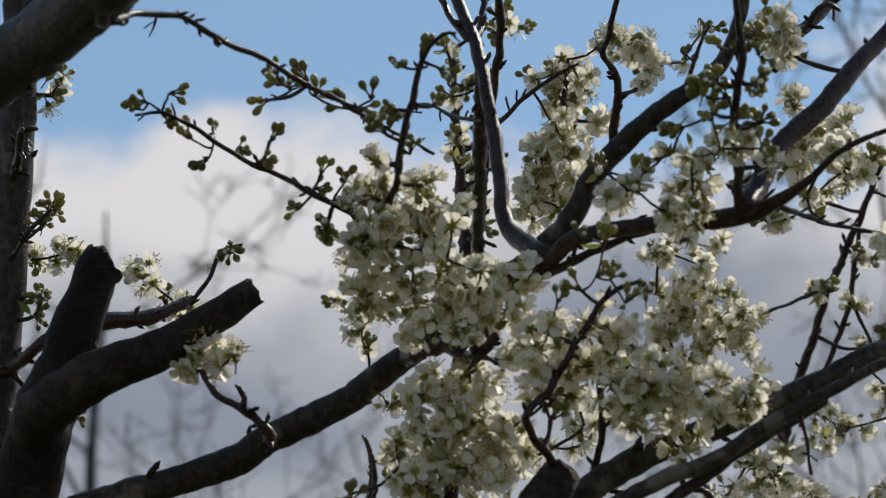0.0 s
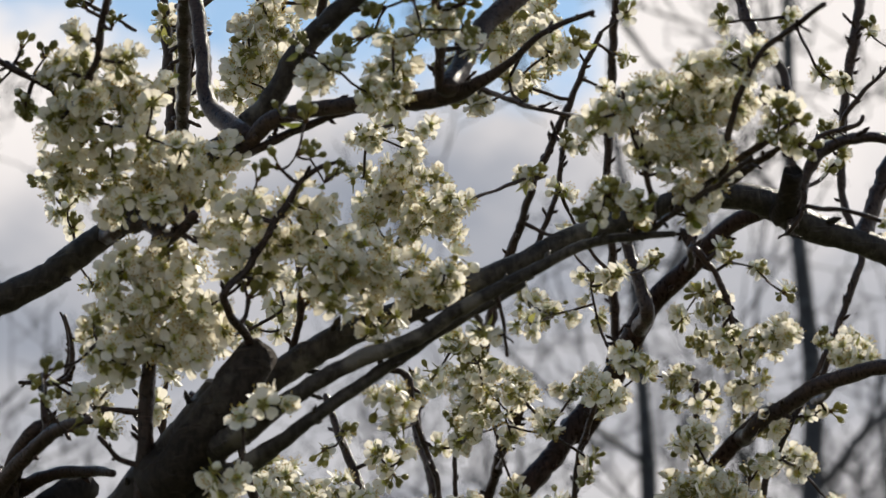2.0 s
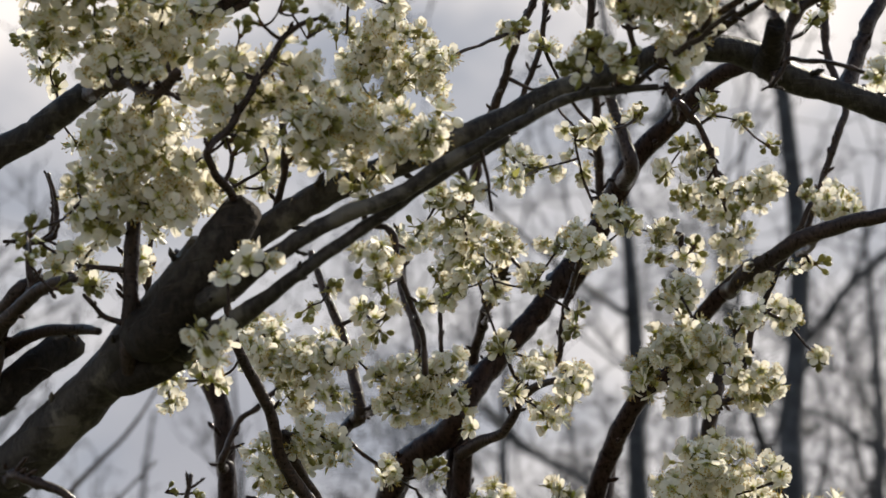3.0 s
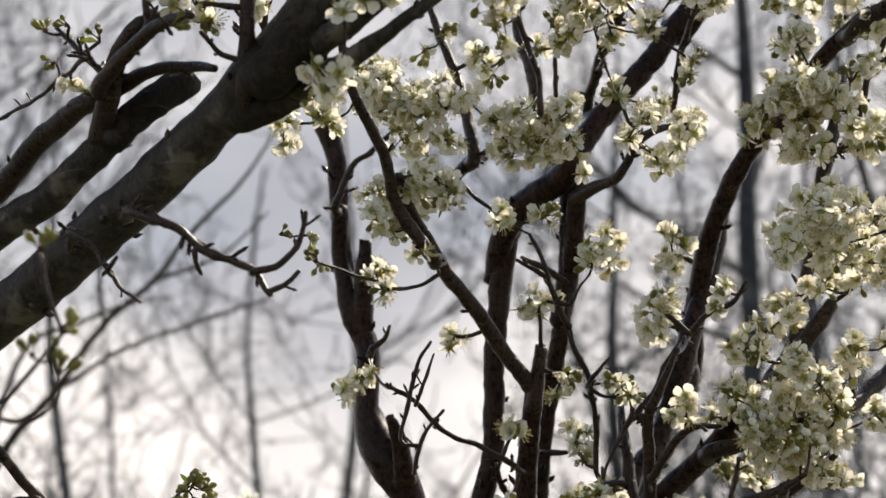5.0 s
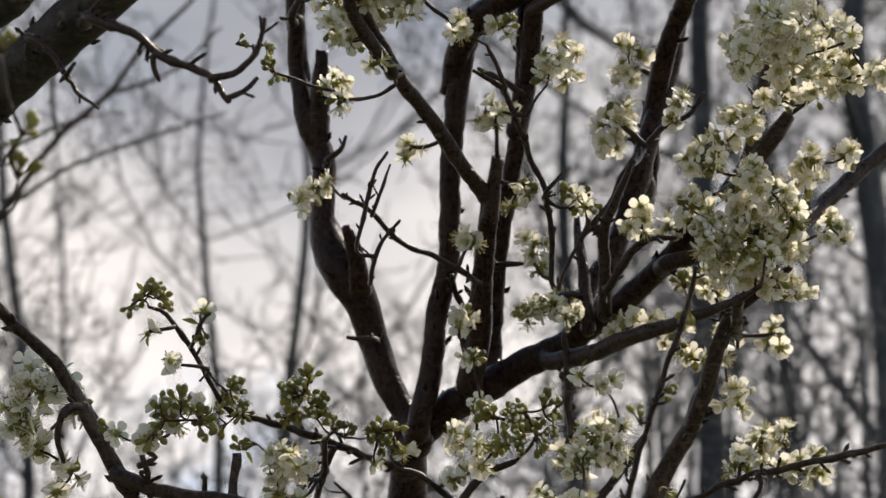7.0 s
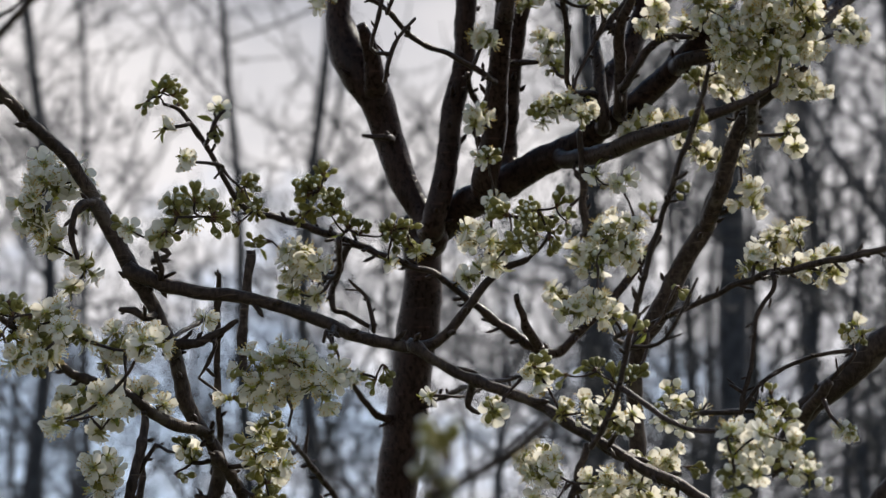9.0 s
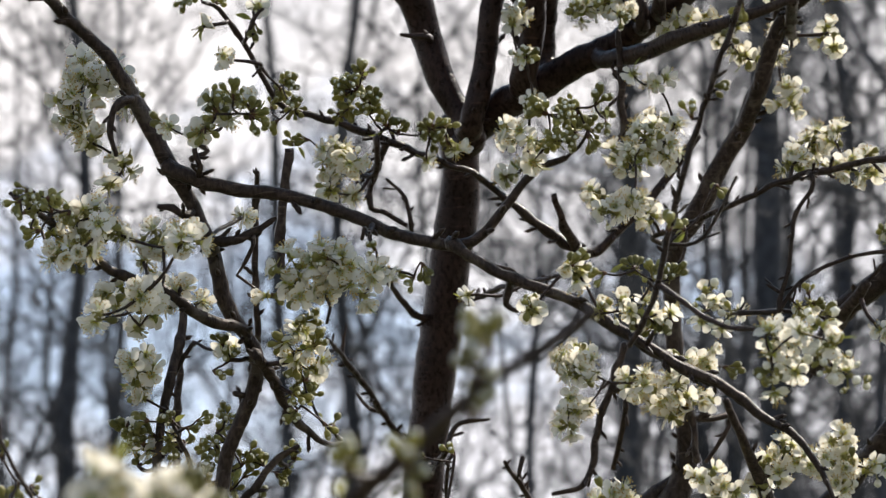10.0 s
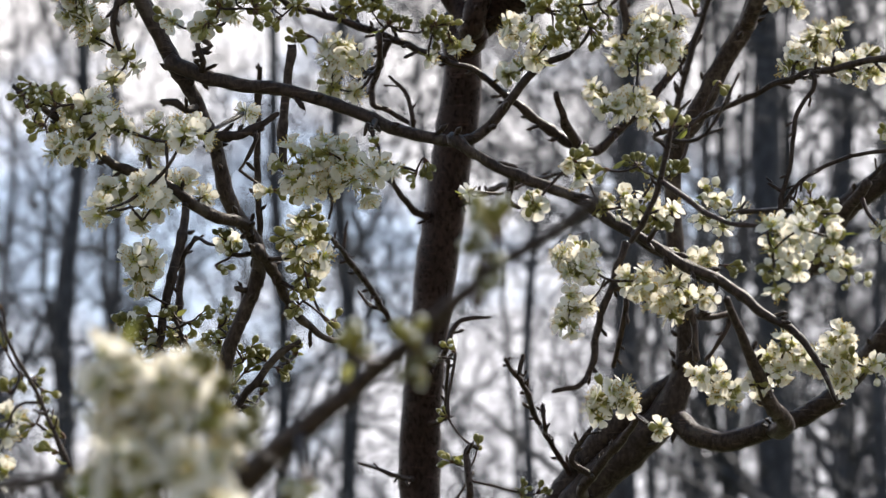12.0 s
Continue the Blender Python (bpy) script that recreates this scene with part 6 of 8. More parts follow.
bloom(young_plum, "open", (0.254, 3.047, 2.323, 0.0136), (0.255, 3.047, 2.306, 0.0127), (0.302, 3.024, 2.316, 0.0143), (0.301, 3.034, 2.300, 0.0118), (0.294, 3.063, 2.274, 0.0153), (0.289, 3.064, 2.257, 0.0119), (0.204, 3.050, 2.276, 0.0127), (0.219, 3.053, 2.277, 0.0085), (0.082, 3.058, 2.302, 0.0110), (0.088, 3.045, 2.285, 0.0093), (0.140, 3.060, 2.254, 0.0101), (0.136, 3.068, 2.247, 0.0076), (0.073, 3.080, 2.225, 0.0110), (0.056, 3.076, 2.217, 0.0101), (0.079, 3.074, 2.232, 0.0059))
bloom(young_plum, "mixed", (0.175, 3.026, 2.338, 0.0118), (0.209, 3.044, 2.341, 0.0127), (0.160, 3.010, 2.459, 0.0102), (0.134, 3.006, 2.476, 0.0093), (0.180, 2.994, 2.454, 0.0093), (0.218, 2.990, 2.474, 0.0093), (0.233, 2.995, 2.469, 0.0068), (0.121, 3.006, 2.462, 0.0076), (0.342, 3.051, 2.286, 0.0102), (0.336, 3.042, 2.269, 0.0084), (0.320, 3.000, 2.450, 0.0068))
bloom(young_plum, "open", (0.365, 2.970, 2.396, 0.0117), (0.387, 2.938, 2.403, 0.0190), (0.407, 2.961, 2.417, 0.0183), (0.395, 2.970, 2.396, 0.0150), (0.417, 2.945, 2.405, 0.0108), (0.390, 2.949, 2.450, 0.0142), (0.385, 2.972, 2.370, 0.0092), (0.445, 2.954, 2.434, 0.0108), (0.445, 2.947, 2.384, 0.0132), (0.399, 2.994, 2.329, 0.0184), (0.420, 2.966, 2.329, 0.0182), (0.376, 2.971, 2.305, 0.0141), (0.411, 2.970, 2.296, 0.0207), (0.436, 2.973, 2.297, 0.0166), (0.408, 2.989, 2.271, 0.0158), (0.430, 3.014, 2.230, 0.0117), (0.382, 2.990, 2.250, 0.0157), (0.354, 3.003, 2.228, 0.0149), (0.368, 3.010, 2.243, 0.0117), (0.404, 2.958, 2.366, 0.0124), (0.437, 2.997, 2.277, 0.0125))
bloom(young_plum, "open", (0.341, 2.981, 2.185, 0.0181), (0.378, 2.994, 2.190, 0.0215), (0.401, 2.958, 2.187, 0.0188), (0.369, 2.984, 2.156, 0.0213), (0.404, 2.999, 2.163, 0.0190), (0.352, 2.973, 2.166, 0.0155), (0.414, 2.972, 2.173, 0.0123), (0.385, 2.958, 2.208, 0.0131))
bloom(young_plum, "bud", (0.263, 3.030, 2.204, 0.0092), (0.255, 3.034, 2.200, 0.0067), (0.369, 3.026, 2.225, 0.0100), (0.395, 3.026, 2.251, 0.0084), (0.433, 2.967, 2.421, 0.0067), (0.039, 3.024, 2.302, 0.0092), (0.010, 3.021, 2.323, 0.0075), (0.033, 3.020, 2.322, 0.0067))
bloom(young_plum, "open", (0.306, 3.022, 2.188, 0.0142), (0.329, 3.040, 2.185, 0.0101), (0.393, 3.022, 2.151, 0.0183), (0.415, 3.038, 2.141, 0.0142), (0.423, 3.027, 2.169, 0.0125), (0.448, 3.019, 2.180, 0.0133), (0.458, 3.035, 2.175, 0.0084), (0.434, 3.029, 2.221, 0.0117), (0.437, 3.017, 2.231, 0.0084), (0.463, 3.025, 2.237, 0.0117))
bloom(young_plum, "open", (0.349, 3.078, 2.155, 0.0152), (0.364, 3.062, 2.143, 0.0118), (0.310, 3.081, 2.123, 0.0144), (0.292, 3.074, 2.115, 0.0101), (0.233, 3.091, 2.132, 0.0110), (0.252, 3.090, 2.139, 0.0136), (0.263, 3.077, 2.129, 0.0076), (0.349, 3.092, 2.097, 0.0119), (0.336, 3.091, 2.115, 0.0119), (0.380, 3.077, 2.064, 0.0143), (0.412, 3.086, 2.115, 0.0102), (0.415, 3.076, 2.102, 0.0084), (0.378, 3.086, 2.113, 0.0102), (0.179, 3.086, 2.132, 0.0101), (0.183, 3.069, 2.184, 0.0118), (0.175, 3.081, 2.122, 0.0084), (0.232, 3.076, 2.181, 0.0110), (0.235, 3.081, 2.165, 0.0093), (0.374, 3.087, 2.096, 0.0076))
bloom(young_plum, "mixed", (0.217, 3.059, 2.208, 0.0110), (0.226, 3.068, 2.219, 0.0085), (0.260, 3.070, 2.214, 0.0093), (0.268, 3.059, 2.214, 0.0059), (0.179, 3.088, 2.098, 0.0084), (0.222, 3.057, 2.225, 0.0084), (0.188, 3.098, 2.099, 0.0085))
bloom(young_plum, "bud", (-0.055, 2.990, 2.127, 0.0090), (-0.063, 2.990, 2.121, 0.0073), (-0.049, 2.987, 2.124, 0.0073), (0.004, 3.005, 2.059, 0.0114), (0.012, 3.006, 2.044, 0.0082), (0.059, 2.993, 2.054, 0.0122), (0.069, 2.998, 2.043, 0.0106), (0.051, 3.001, 2.043, 0.0090), (0.063, 2.999, 2.063, 0.0065), (0.087, 3.015, 2.025, 0.0066), (0.120, 3.000, 2.028, 0.0098), (0.112, 3.013, 2.024, 0.0074), (0.002, 3.006, 2.034, 0.0065), (0.014, 3.020, 2.018, 0.0057), (0.024, 3.010, 2.020, 0.0057))
bloom(young_plum, "open", (-0.014, 3.000, 2.116, 0.0066), (-0.054, 3.001, 2.101, 0.0049), (-0.040, 3.002, 2.079, 0.0069), (0.044, 3.018, 2.013, 0.0147), (0.054, 3.006, 2.003, 0.0122), (0.038, 3.027, 2.002, 0.0107), (0.038, 3.022, 1.985, 0.0090), (0.055, 3.029, 1.982, 0.0082), (0.128, 3.004, 2.012, 0.0073), (0.108, 3.017, 2.006, 0.0057))
bloom(young_plum, "mixed", (0.167, 3.057, 2.002, 0.0108), (0.180, 3.069, 2.009, 0.0092), (0.189, 3.063, 2.020, 0.0092), (0.238, 3.044, 2.046, 0.0066))
bloom(young_plum, "bud", (0.123, 3.041, 1.746, 0.0049), (0.144, 3.045, 1.724, 0.0049), (0.128, 3.051, 1.714, 0.0041), (0.138, 3.048, 1.710, 0.0049), (0.175, 3.046, 1.693, 0.0082), (0.187, 3.052, 1.692, 0.0066), (0.109, 3.035, 1.791, 0.0041), (0.128, 3.039, 1.793, 0.0033), (0.130, 3.055, 1.690, 0.0049))
bloom(young_plum, "open", (0.140, 3.075, 1.916, 0.0058))
bloom(young_plum, "open", (0.156, 2.862, 2.654, 0.0132), (0.180, 2.868, 2.647, 0.0108), (0.214, 2.898, 2.618, 0.0108), (0.148, 2.891, 2.634, 0.0100))
bloom(young_plum, "pale", (0.352, 2.971, 2.174, 0.0139), (0.382, 2.980, 2.172, 0.0164), (0.360, 2.978, 2.150, 0.0147), (0.392, 2.967, 2.147, 0.0122))
bloom(young_plum, "open", (0.213, 2.930, 2.516, 0.0141), (0.196, 2.932, 2.490, 0.0149), (0.235, 2.945, 2.465, 0.0133), (0.186, 2.951, 2.486, 0.0108), (0.264, 2.950, 2.490, 0.0117), (0.269, 2.923, 2.530, 0.0108), (0.318, 2.936, 2.481, 0.0133), (0.342, 2.943, 2.510, 0.0125), (0.332, 2.917, 2.566, 0.0117), (0.292, 2.883, 2.619, 0.0100), (0.286, 2.960, 2.463, 0.0108))
bloom(young_plum, "bud", (0.054, 2.995, 2.053, 0.0139), (0.067, 3.008, 2.038, 0.0139), (0.079, 3.019, 2.030, 0.0098), (0.046, 3.009, 2.039, 0.0098), (0.061, 2.996, 2.064, 0.0082), (0.001, 3.011, 2.060, 0.0115), (0.009, 3.001, 2.046, 0.0098), (-0.005, 3.014, 2.042, 0.0074), (0.111, 3.000, 2.026, 0.0130), (0.123, 3.003, 2.018, 0.0098), (0.103, 3.005, 2.023, 0.0073), (-0.051, 2.997, 2.133, 0.0074), (-0.059, 2.993, 2.124, 0.0082), (-0.045, 3.002, 2.119, 0.0074), (-0.017, 3.000, 2.106, 0.0049))
bloom(young_plum, "mixed", (0.225, 3.018, 2.121, 0.0108), (0.241, 3.011, 2.122, 0.0107), (0.249, 3.006, 2.112, 0.0074), (0.181, 3.019, 2.082, 0.0091), (0.258, 2.997, 2.199, 0.0083), (0.264, 2.999, 2.193, 0.0058), (0.187, 3.034, 2.053, 0.0066))
bloom(young_plum, "open", (0.403, 3.004, 2.166, 0.0124), (0.387, 3.007, 2.150, 0.0116), (0.370, 3.009, 2.142, 0.0099))
bloom(young_plum, "mixed", (0.507, 2.903, 2.656, 0.0110), (0.498, 2.916, 2.649, 0.0093))
bloom(young_plum, "mixed", (0.406, 2.988, 2.578, 0.0094), (0.421, 2.977, 2.610, 0.0077), (0.429, 2.991, 2.603, 0.0069), (0.411, 3.014, 2.546, 0.0095), (0.435, 3.010, 2.546, 0.0103), (0.394, 3.025, 2.524, 0.0121), (0.456, 3.002, 2.548, 0.0094), (0.501, 3.005, 2.543, 0.0069), (0.440, 3.019, 2.501, 0.0077), (0.486, 3.017, 2.487, 0.0094), (0.368, 3.023, 2.527, 0.0103), (0.393, 3.041, 2.473, 0.0120), (0.404, 3.031, 2.456, 0.0086))
bloom(young_plum, "open", (0.471, 2.990, 2.546, 0.0120), (0.518, 2.991, 2.529, 0.0120), (0.528, 2.980, 2.520, 0.0094), (0.463, 3.012, 2.478, 0.0111), (0.480, 3.021, 2.452, 0.0120))
bloom(young_plum, "mixed", (0.423, 2.998, 2.574, 0.0111), (0.407, 3.021, 2.545, 0.0112), (0.451, 2.997, 2.601, 0.0103), (0.467, 3.013, 2.542, 0.0120), (0.388, 3.021, 2.500, 0.0111), (0.439, 3.025, 2.483, 0.0120), (0.286, 3.002, 2.567, 0.0086), (0.226, 3.018, 2.546, 0.0103), (0.243, 3.023, 2.511, 0.0111), (0.209, 3.049, 2.475, 0.0112), (0.469, 2.990, 2.579, 0.0094), (0.452, 3.019, 2.517, 0.0103))
bloom(young_plum, "open", (0.425, 2.961, 2.533, 0.0118), (0.453, 2.976, 2.467, 0.0126), (0.261, 3.005, 2.469, 0.0110))
blossom(young_plum)

# low spreading plum tree with drooping twigs in white blossom
spreading_plum = plant(0.173, 3.436, "low spreading plum tree with drooping twigs in white blossom")
grow(spreading_plum, "trunk", (0.173, 3.436, -0.050, 0.0476), (0.173, 3.436, 0.314, 0.0414), (0.175, 3.335, 1.006, 0.0348), (0.186, 3.269, 1.437, 0.0260), (0.202, 3.237, 1.617, 0.0206), (0.219, 3.219, 1.687, 0.0160))
grow(spreading_plum, "limb", (0.215, 3.220, 1.681, 0.0160), (0.244, 3.208, 1.715, 0.0159), (0.270, 3.198, 1.739, 0.0155), (0.295, 3.188, 1.764, 0.0137), (0.308, 3.177, 1.798, 0.0094), (0.308, 3.167, 1.831, 0.0086), (0.301, 3.156, 1.869, 0.0075), (0.296, 3.142, 1.931, 0.0068), (0.302, 3.131, 1.964, 0.0077), (0.318, 3.121, 1.990, 0.0089), (0.335, 3.110, 2.025, 0.0081), (0.349, 3.100, 2.049, 0.0076), (0.357, 3.091, 2.073, 0.0068))
grow(spreading_plum, "limb", (0.349, 3.093, 2.049, 0.0072), (0.358, 3.071, 2.073, 0.0071), (0.373, 3.046, 2.115, 0.0058), (0.397, 3.024, 2.137, 0.0042))
grow(spreading_plum, "limb", (0.203, 3.242, 1.674, 0.0143), (0.228, 3.224, 1.720, 0.0121), (0.253, 3.209, 1.751, 0.0108), (0.283, 3.194, 1.776, 0.0077), (0.309, 3.181, 1.796, 0.0047))
grow(spreading_plum, "limb", (0.301, 3.186, 1.760, 0.0103), (0.315, 3.172, 1.746, 0.0094), (0.339, 3.157, 1.740, 0.0087), (0.375, 3.139, 1.751, 0.0085), (0.407, 3.121, 1.765, 0.0084), (0.434, 3.100, 1.794, 0.0092), (0.461, 3.080, 1.826, 0.0096), (0.500, 3.059, 1.861, 0.0091), (0.560, 3.036, 1.895, 0.0083))
grow(spreading_plum, "branch", (0.370, 3.064, 1.745, 0.0074), (0.358, 3.043, 1.757, 0.0062), (0.343, 3.020, 1.781, 0.0049), (0.331, 2.997, 1.803, 0.0036), (0.318, 2.974, 1.825, 0.0028))
grow(spreading_plum, "limb", (0.401, 3.071, 1.878, 0.0091), (0.415, 3.056, 1.901, 0.0095), (0.438, 3.041, 1.919, 0.0103), (0.469, 3.025, 1.946, 0.0111), (0.522, 3.005, 1.984, 0.0111), (0.579, 2.985, 2.025, 0.0094))
grow(spreading_plum, "branch", (0.389, 3.025, 1.855, 0.0061), (0.402, 2.994, 1.884, 0.0057), (0.419, 2.963, 1.908, 0.0040))
grow(spreading_plum, "branch", (0.278, 3.079, 1.960, 0.0021), (0.306, 3.057, 1.968, 0.0025), (0.328, 3.035, 1.974, 0.0025), (0.367, 3.011, 1.990, 0.0027), (0.401, 2.989, 1.995, 0.0029), (0.439, 2.966, 2.000, 0.0028), (0.507, 2.942, 2.012, 0.0024))
grow(spreading_plum, "twig", (0.380, 2.951, 1.984, 0.0024), (0.379, 2.952, 1.972, 0.0020), (0.368, 2.955, 1.956, 0.0020), (0.364, 2.959, 1.924, 0.0022), (0.356, 2.965, 1.887, 0.0024))
grow(spreading_plum, "twig", (0.437, 2.956, 1.929, 0.0016), (0.396, 2.958, 1.922, 0.0018), (0.372, 2.961, 1.908, 0.0018), (0.356, 2.965, 1.888, 0.0018))
grow(spreading_plum, "twig", (0.330, 2.985, 1.890, 0.0020), (0.367, 2.984, 1.891, 0.0020), (0.397, 2.983, 1.888, 0.0020))
grow(spreading_plum, "twig", (0.360, 2.963, 1.900, 0.0020), (0.348, 2.962, 1.906, 0.0012))
grow(spreading_plum, "branch", (0.256, 3.090, 1.881, 0.0033), (0.247, 3.091, 1.852, 0.0031), (0.236, 3.091, 1.822, 0.0031), (0.232, 3.091, 1.793, 0.0029), (0.223, 3.090, 1.775, 0.0025), (0.202, 3.087, 1.770, 0.0021))
grow(spreading_plum, "twig", (0.258, 3.095, 1.844, 0.0029), (0.254, 3.115, 1.812, 0.0027), (0.250, 3.133, 1.793, 0.0023))
grow(spreading_plum, "branch", (0.259, 3.090, 2.086, 0.0034), (0.257, 3.095, 2.061, 0.0034), (0.259, 3.099, 2.040, 0.0032), (0.255, 3.085, 2.115, 0.0025))
grow(spreading_plum, "twig", (0.292, 3.054, 1.839, 0.0033), (0.302, 3.056, 1.822, 0.0031), (0.305, 3.060, 1.790, 0.0029))
grow(spreading_plum, "twig", (0.331, 3.075, 1.825, 0.0025), (0.323, 3.078, 1.804, 0.0021), (0.314, 3.080, 1.792, 0.0019))
grow(spreading_plum, "twig", (0.218, 3.133, 1.723, 0.0027), (0.230, 3.130, 1.742, 0.0023), (0.237, 3.129, 1.752, 0.0019))
grow(spreading_plum, "branch", (0.228, 3.155, 1.706, 0.0047), (0.251, 3.121, 1.733, 0.0038), (0.265, 3.087, 1.751, 0.0029))
bloom(spreading_plum, "open", (0.271, 3.046, 2.029, 0.0174), (0.261, 3.033, 2.010, 0.0149), (0.281, 3.025, 2.013, 0.0140), (0.277, 3.014, 2.061, 0.0099), (0.290, 3.023, 2.033, 0.0082), (0.259, 3.017, 2.070, 0.0066), (0.390, 3.034, 2.022, 0.0132), (0.375, 3.020, 2.003, 0.0123), (0.416, 3.018, 2.002, 0.0132), (0.406, 3.026, 2.025, 0.0116), (0.432, 3.038, 2.001, 0.0099), (0.261, 3.041, 1.978, 0.0140), (0.237, 3.052, 1.984, 0.0116), (0.433, 3.032, 2.013, 0.0083))
bloom(spreading_plum, "open", (0.210, 3.044, 1.863, 0.0140), (0.217, 3.033, 1.853, 0.0123), (0.263, 3.038, 1.847, 0.0115), (0.308, 3.037, 1.861, 0.0123), (0.292, 3.037, 1.862, 0.0107), (0.242, 3.005, 1.965, 0.0106), (0.258, 3.003, 1.975, 0.0082))
bloom(spreading_plum, "mixed", (0.436, 2.958, 1.948, 0.0081), (0.443, 2.952, 1.942, 0.0072), (0.435, 2.954, 1.939, 0.0064), (0.430, 2.962, 1.873, 0.0096), (0.379, 2.966, 1.894, 0.0064), (0.370, 2.963, 1.892, 0.0056))
bloom(spreading_plum, "open", (0.222, 3.062, 1.869, 0.0124), (0.228, 3.055, 1.855, 0.0107), (0.213, 3.050, 1.859, 0.0091), (0.213, 3.052, 1.830, 0.0107), (0.209, 3.056, 1.816, 0.0107), (0.225, 3.051, 1.830, 0.0082), (0.264, 3.064, 1.848, 0.0133), (0.278, 3.063, 1.836, 0.0116), (0.290, 3.041, 1.841, 0.0140), (0.309, 3.059, 1.835, 0.0108), (0.288, 3.064, 1.823, 0.0091))
bloom(spreading_plum, "open", (0.240, 3.038, 1.762, 0.0155), (0.252, 3.038, 1.758, 0.0106), (0.232, 3.046, 1.751, 0.0107), (0.308, 3.021, 1.777, 0.0114), (0.325, 3.024, 1.765, 0.0122), (0.317, 3.028, 1.762, 0.0082), (0.359, 3.030, 1.780, 0.0139), (0.378, 3.019, 1.785, 0.0139), (0.366, 3.021, 1.794, 0.0114), (0.408, 3.030, 1.803, 0.0123), (0.411, 3.025, 1.786, 0.0139), (0.407, 3.026, 1.770, 0.0106), (0.432, 3.028, 1.782, 0.0115), (0.346, 3.029, 1.770, 0.0082), (0.391, 3.027, 1.786, 0.0106), (0.275, 3.041, 1.738, 0.0082))
bloom(spreading_plum, "bud", (0.390, 3.055, 1.912, 0.0075), (0.393, 3.059, 1.902, 0.0058), (0.314, 3.069, 1.862, 0.0075), (0.326, 3.066, 1.861, 0.0058))
bloom(spreading_plum, "pale", (0.314, 3.006, 1.902, 0.0130), (0.305, 3.000, 1.891, 0.0106), (0.326, 3.000, 1.891, 0.0106), (0.320, 3.009, 1.884, 0.0081))
bloom(spreading_plum, "pale", (0.267, 3.006, 2.020, 0.0147), (0.259, 3.006, 2.007, 0.0115), (0.281, 3.022, 2.017, 0.0115))
blossom(spreading_plum)

# slender plum tree with crossing branches, buds and white blossom
low_plum = plant(-0.057, 2.984, "slender plum tree with crossing branches, buds and white blossom")
grow(low_plum, "trunk", (-0.057, 2.984, -0.050, 0.0237), (-0.057, 2.984, 0.362, 0.0206), (-0.058, 2.879, 1.070, 0.0168), (-0.056, 2.818, 1.441, 0.0119), (-0.045, 2.778, 1.661, 0.0085), (-0.038, 2.759, 1.727, 0.0070))
grow(low_plum, "limb", (-0.043, 2.765, 1.679, 0.0067), (-0.034, 2.751, 1.756, 0.0054), (-0.023, 2.744, 1.785, 0.0052), (-0.012, 2.736, 1.813, 0.0055), (-0.016, 2.730, 1.831, 0.0053), (-0.027, 2.725, 1.847, 0.0053), (-0.034, 2.720, 1.863, 0.0057), (-0.040, 2.714, 1.888, 0.0053), (-0.049, 2.708, 1.909, 0.0051), (-0.060, 2.702, 1.931, 0.0053), (-0.067, 2.697, 1.944, 0.0060), (-0.082, 2.691, 1.969, 0.0055), (-0.091, 2.685, 1.987, 0.0051))
grow(low_plum, "limb", (-0.064, 2.714, 1.940, 0.0057), (-0.074, 2.705, 1.958, 0.0055), (-0.092, 2.693, 1.990, 0.0051), (-0.110, 2.682, 2.017, 0.0047), (-0.135, 2.673, 2.038, 0.0044), (-0.160, 2.662, 2.065, 0.0040), (-0.185, 2.651, 2.096, 0.0036))
grow(low_plum, "limb", (-0.070, 2.693, 1.945, 0.0066), (-0.056, 2.688, 1.937, 0.0058), (-0.030, 2.682, 1.928, 0.0051), (0.010, 2.676, 1.921, 0.0047), (0.049, 2.670, 1.908, 0.0045), (0.082, 2.665, 1.893, 0.0043), (0.114, 2.659, 1.887, 0.0043), (0.131, 2.651, 1.893, 0.0036), (0.146, 2.641, 1.909, 0.0032), (0.163, 2.631, 1.929, 0.0029), (0.183, 2.622, 1.937, 0.0021))
grow(low_plum, "limb", (0.111, 2.635, 1.884, 0.0039), (0.134, 2.630, 1.868, 0.0039), (0.162, 2.625, 1.856, 0.0043), (0.190, 2.619, 1.844, 0.0042), (0.221, 2.614, 1.822, 0.0044), (0.245, 2.609, 1.807, 0.0042), (0.272, 2.604, 1.792, 0.0042))
grow(low_plum, "branch", (0.225, 2.605, 1.819, 0.0035), (0.249, 2.601, 1.802, 0.0037), (0.277, 2.597, 1.789, 0.0039), (0.301, 2.594, 1.769, 0.0035), (0.321, 2.590, 1.757, 0.0028), (0.335, 2.587, 1.737, 0.0023), (0.344, 2.584, 1.714, 0.0016))
grow(low_plum, "branch", (-0.012, 2.704, 1.824, 0.0046), (-0.001, 2.726, 1.808, 0.0042), (0.014, 2.749, 1.785, 0.0033), (0.031, 2.770, 1.773, 0.0024), (0.045, 2.789, 1.776, 0.0017))
grow(low_plum, "branch", (-0.019, 2.703, 1.838, 0.0040), (-0.028, 2.685, 1.840, 0.0045), (-0.044, 2.669, 1.841, 0.0047), (-0.069, 2.650, 1.856, 0.0039), (-0.104, 2.633, 1.868, 0.0036), (-0.135, 2.614, 1.890, 0.0028), (-0.152, 2.595, 1.901, 0.0023), (-0.163, 2.578, 1.907, 0.0016))
grow(low_plum, "branch", (-0.082, 2.818, 1.751, 0.0034), (-0.077, 2.820, 1.793, 0.0038), (-0.071, 2.823, 1.824, 0.0042), (-0.064, 2.826, 1.854, 0.0038), (-0.062, 2.830, 1.883, 0.0027))
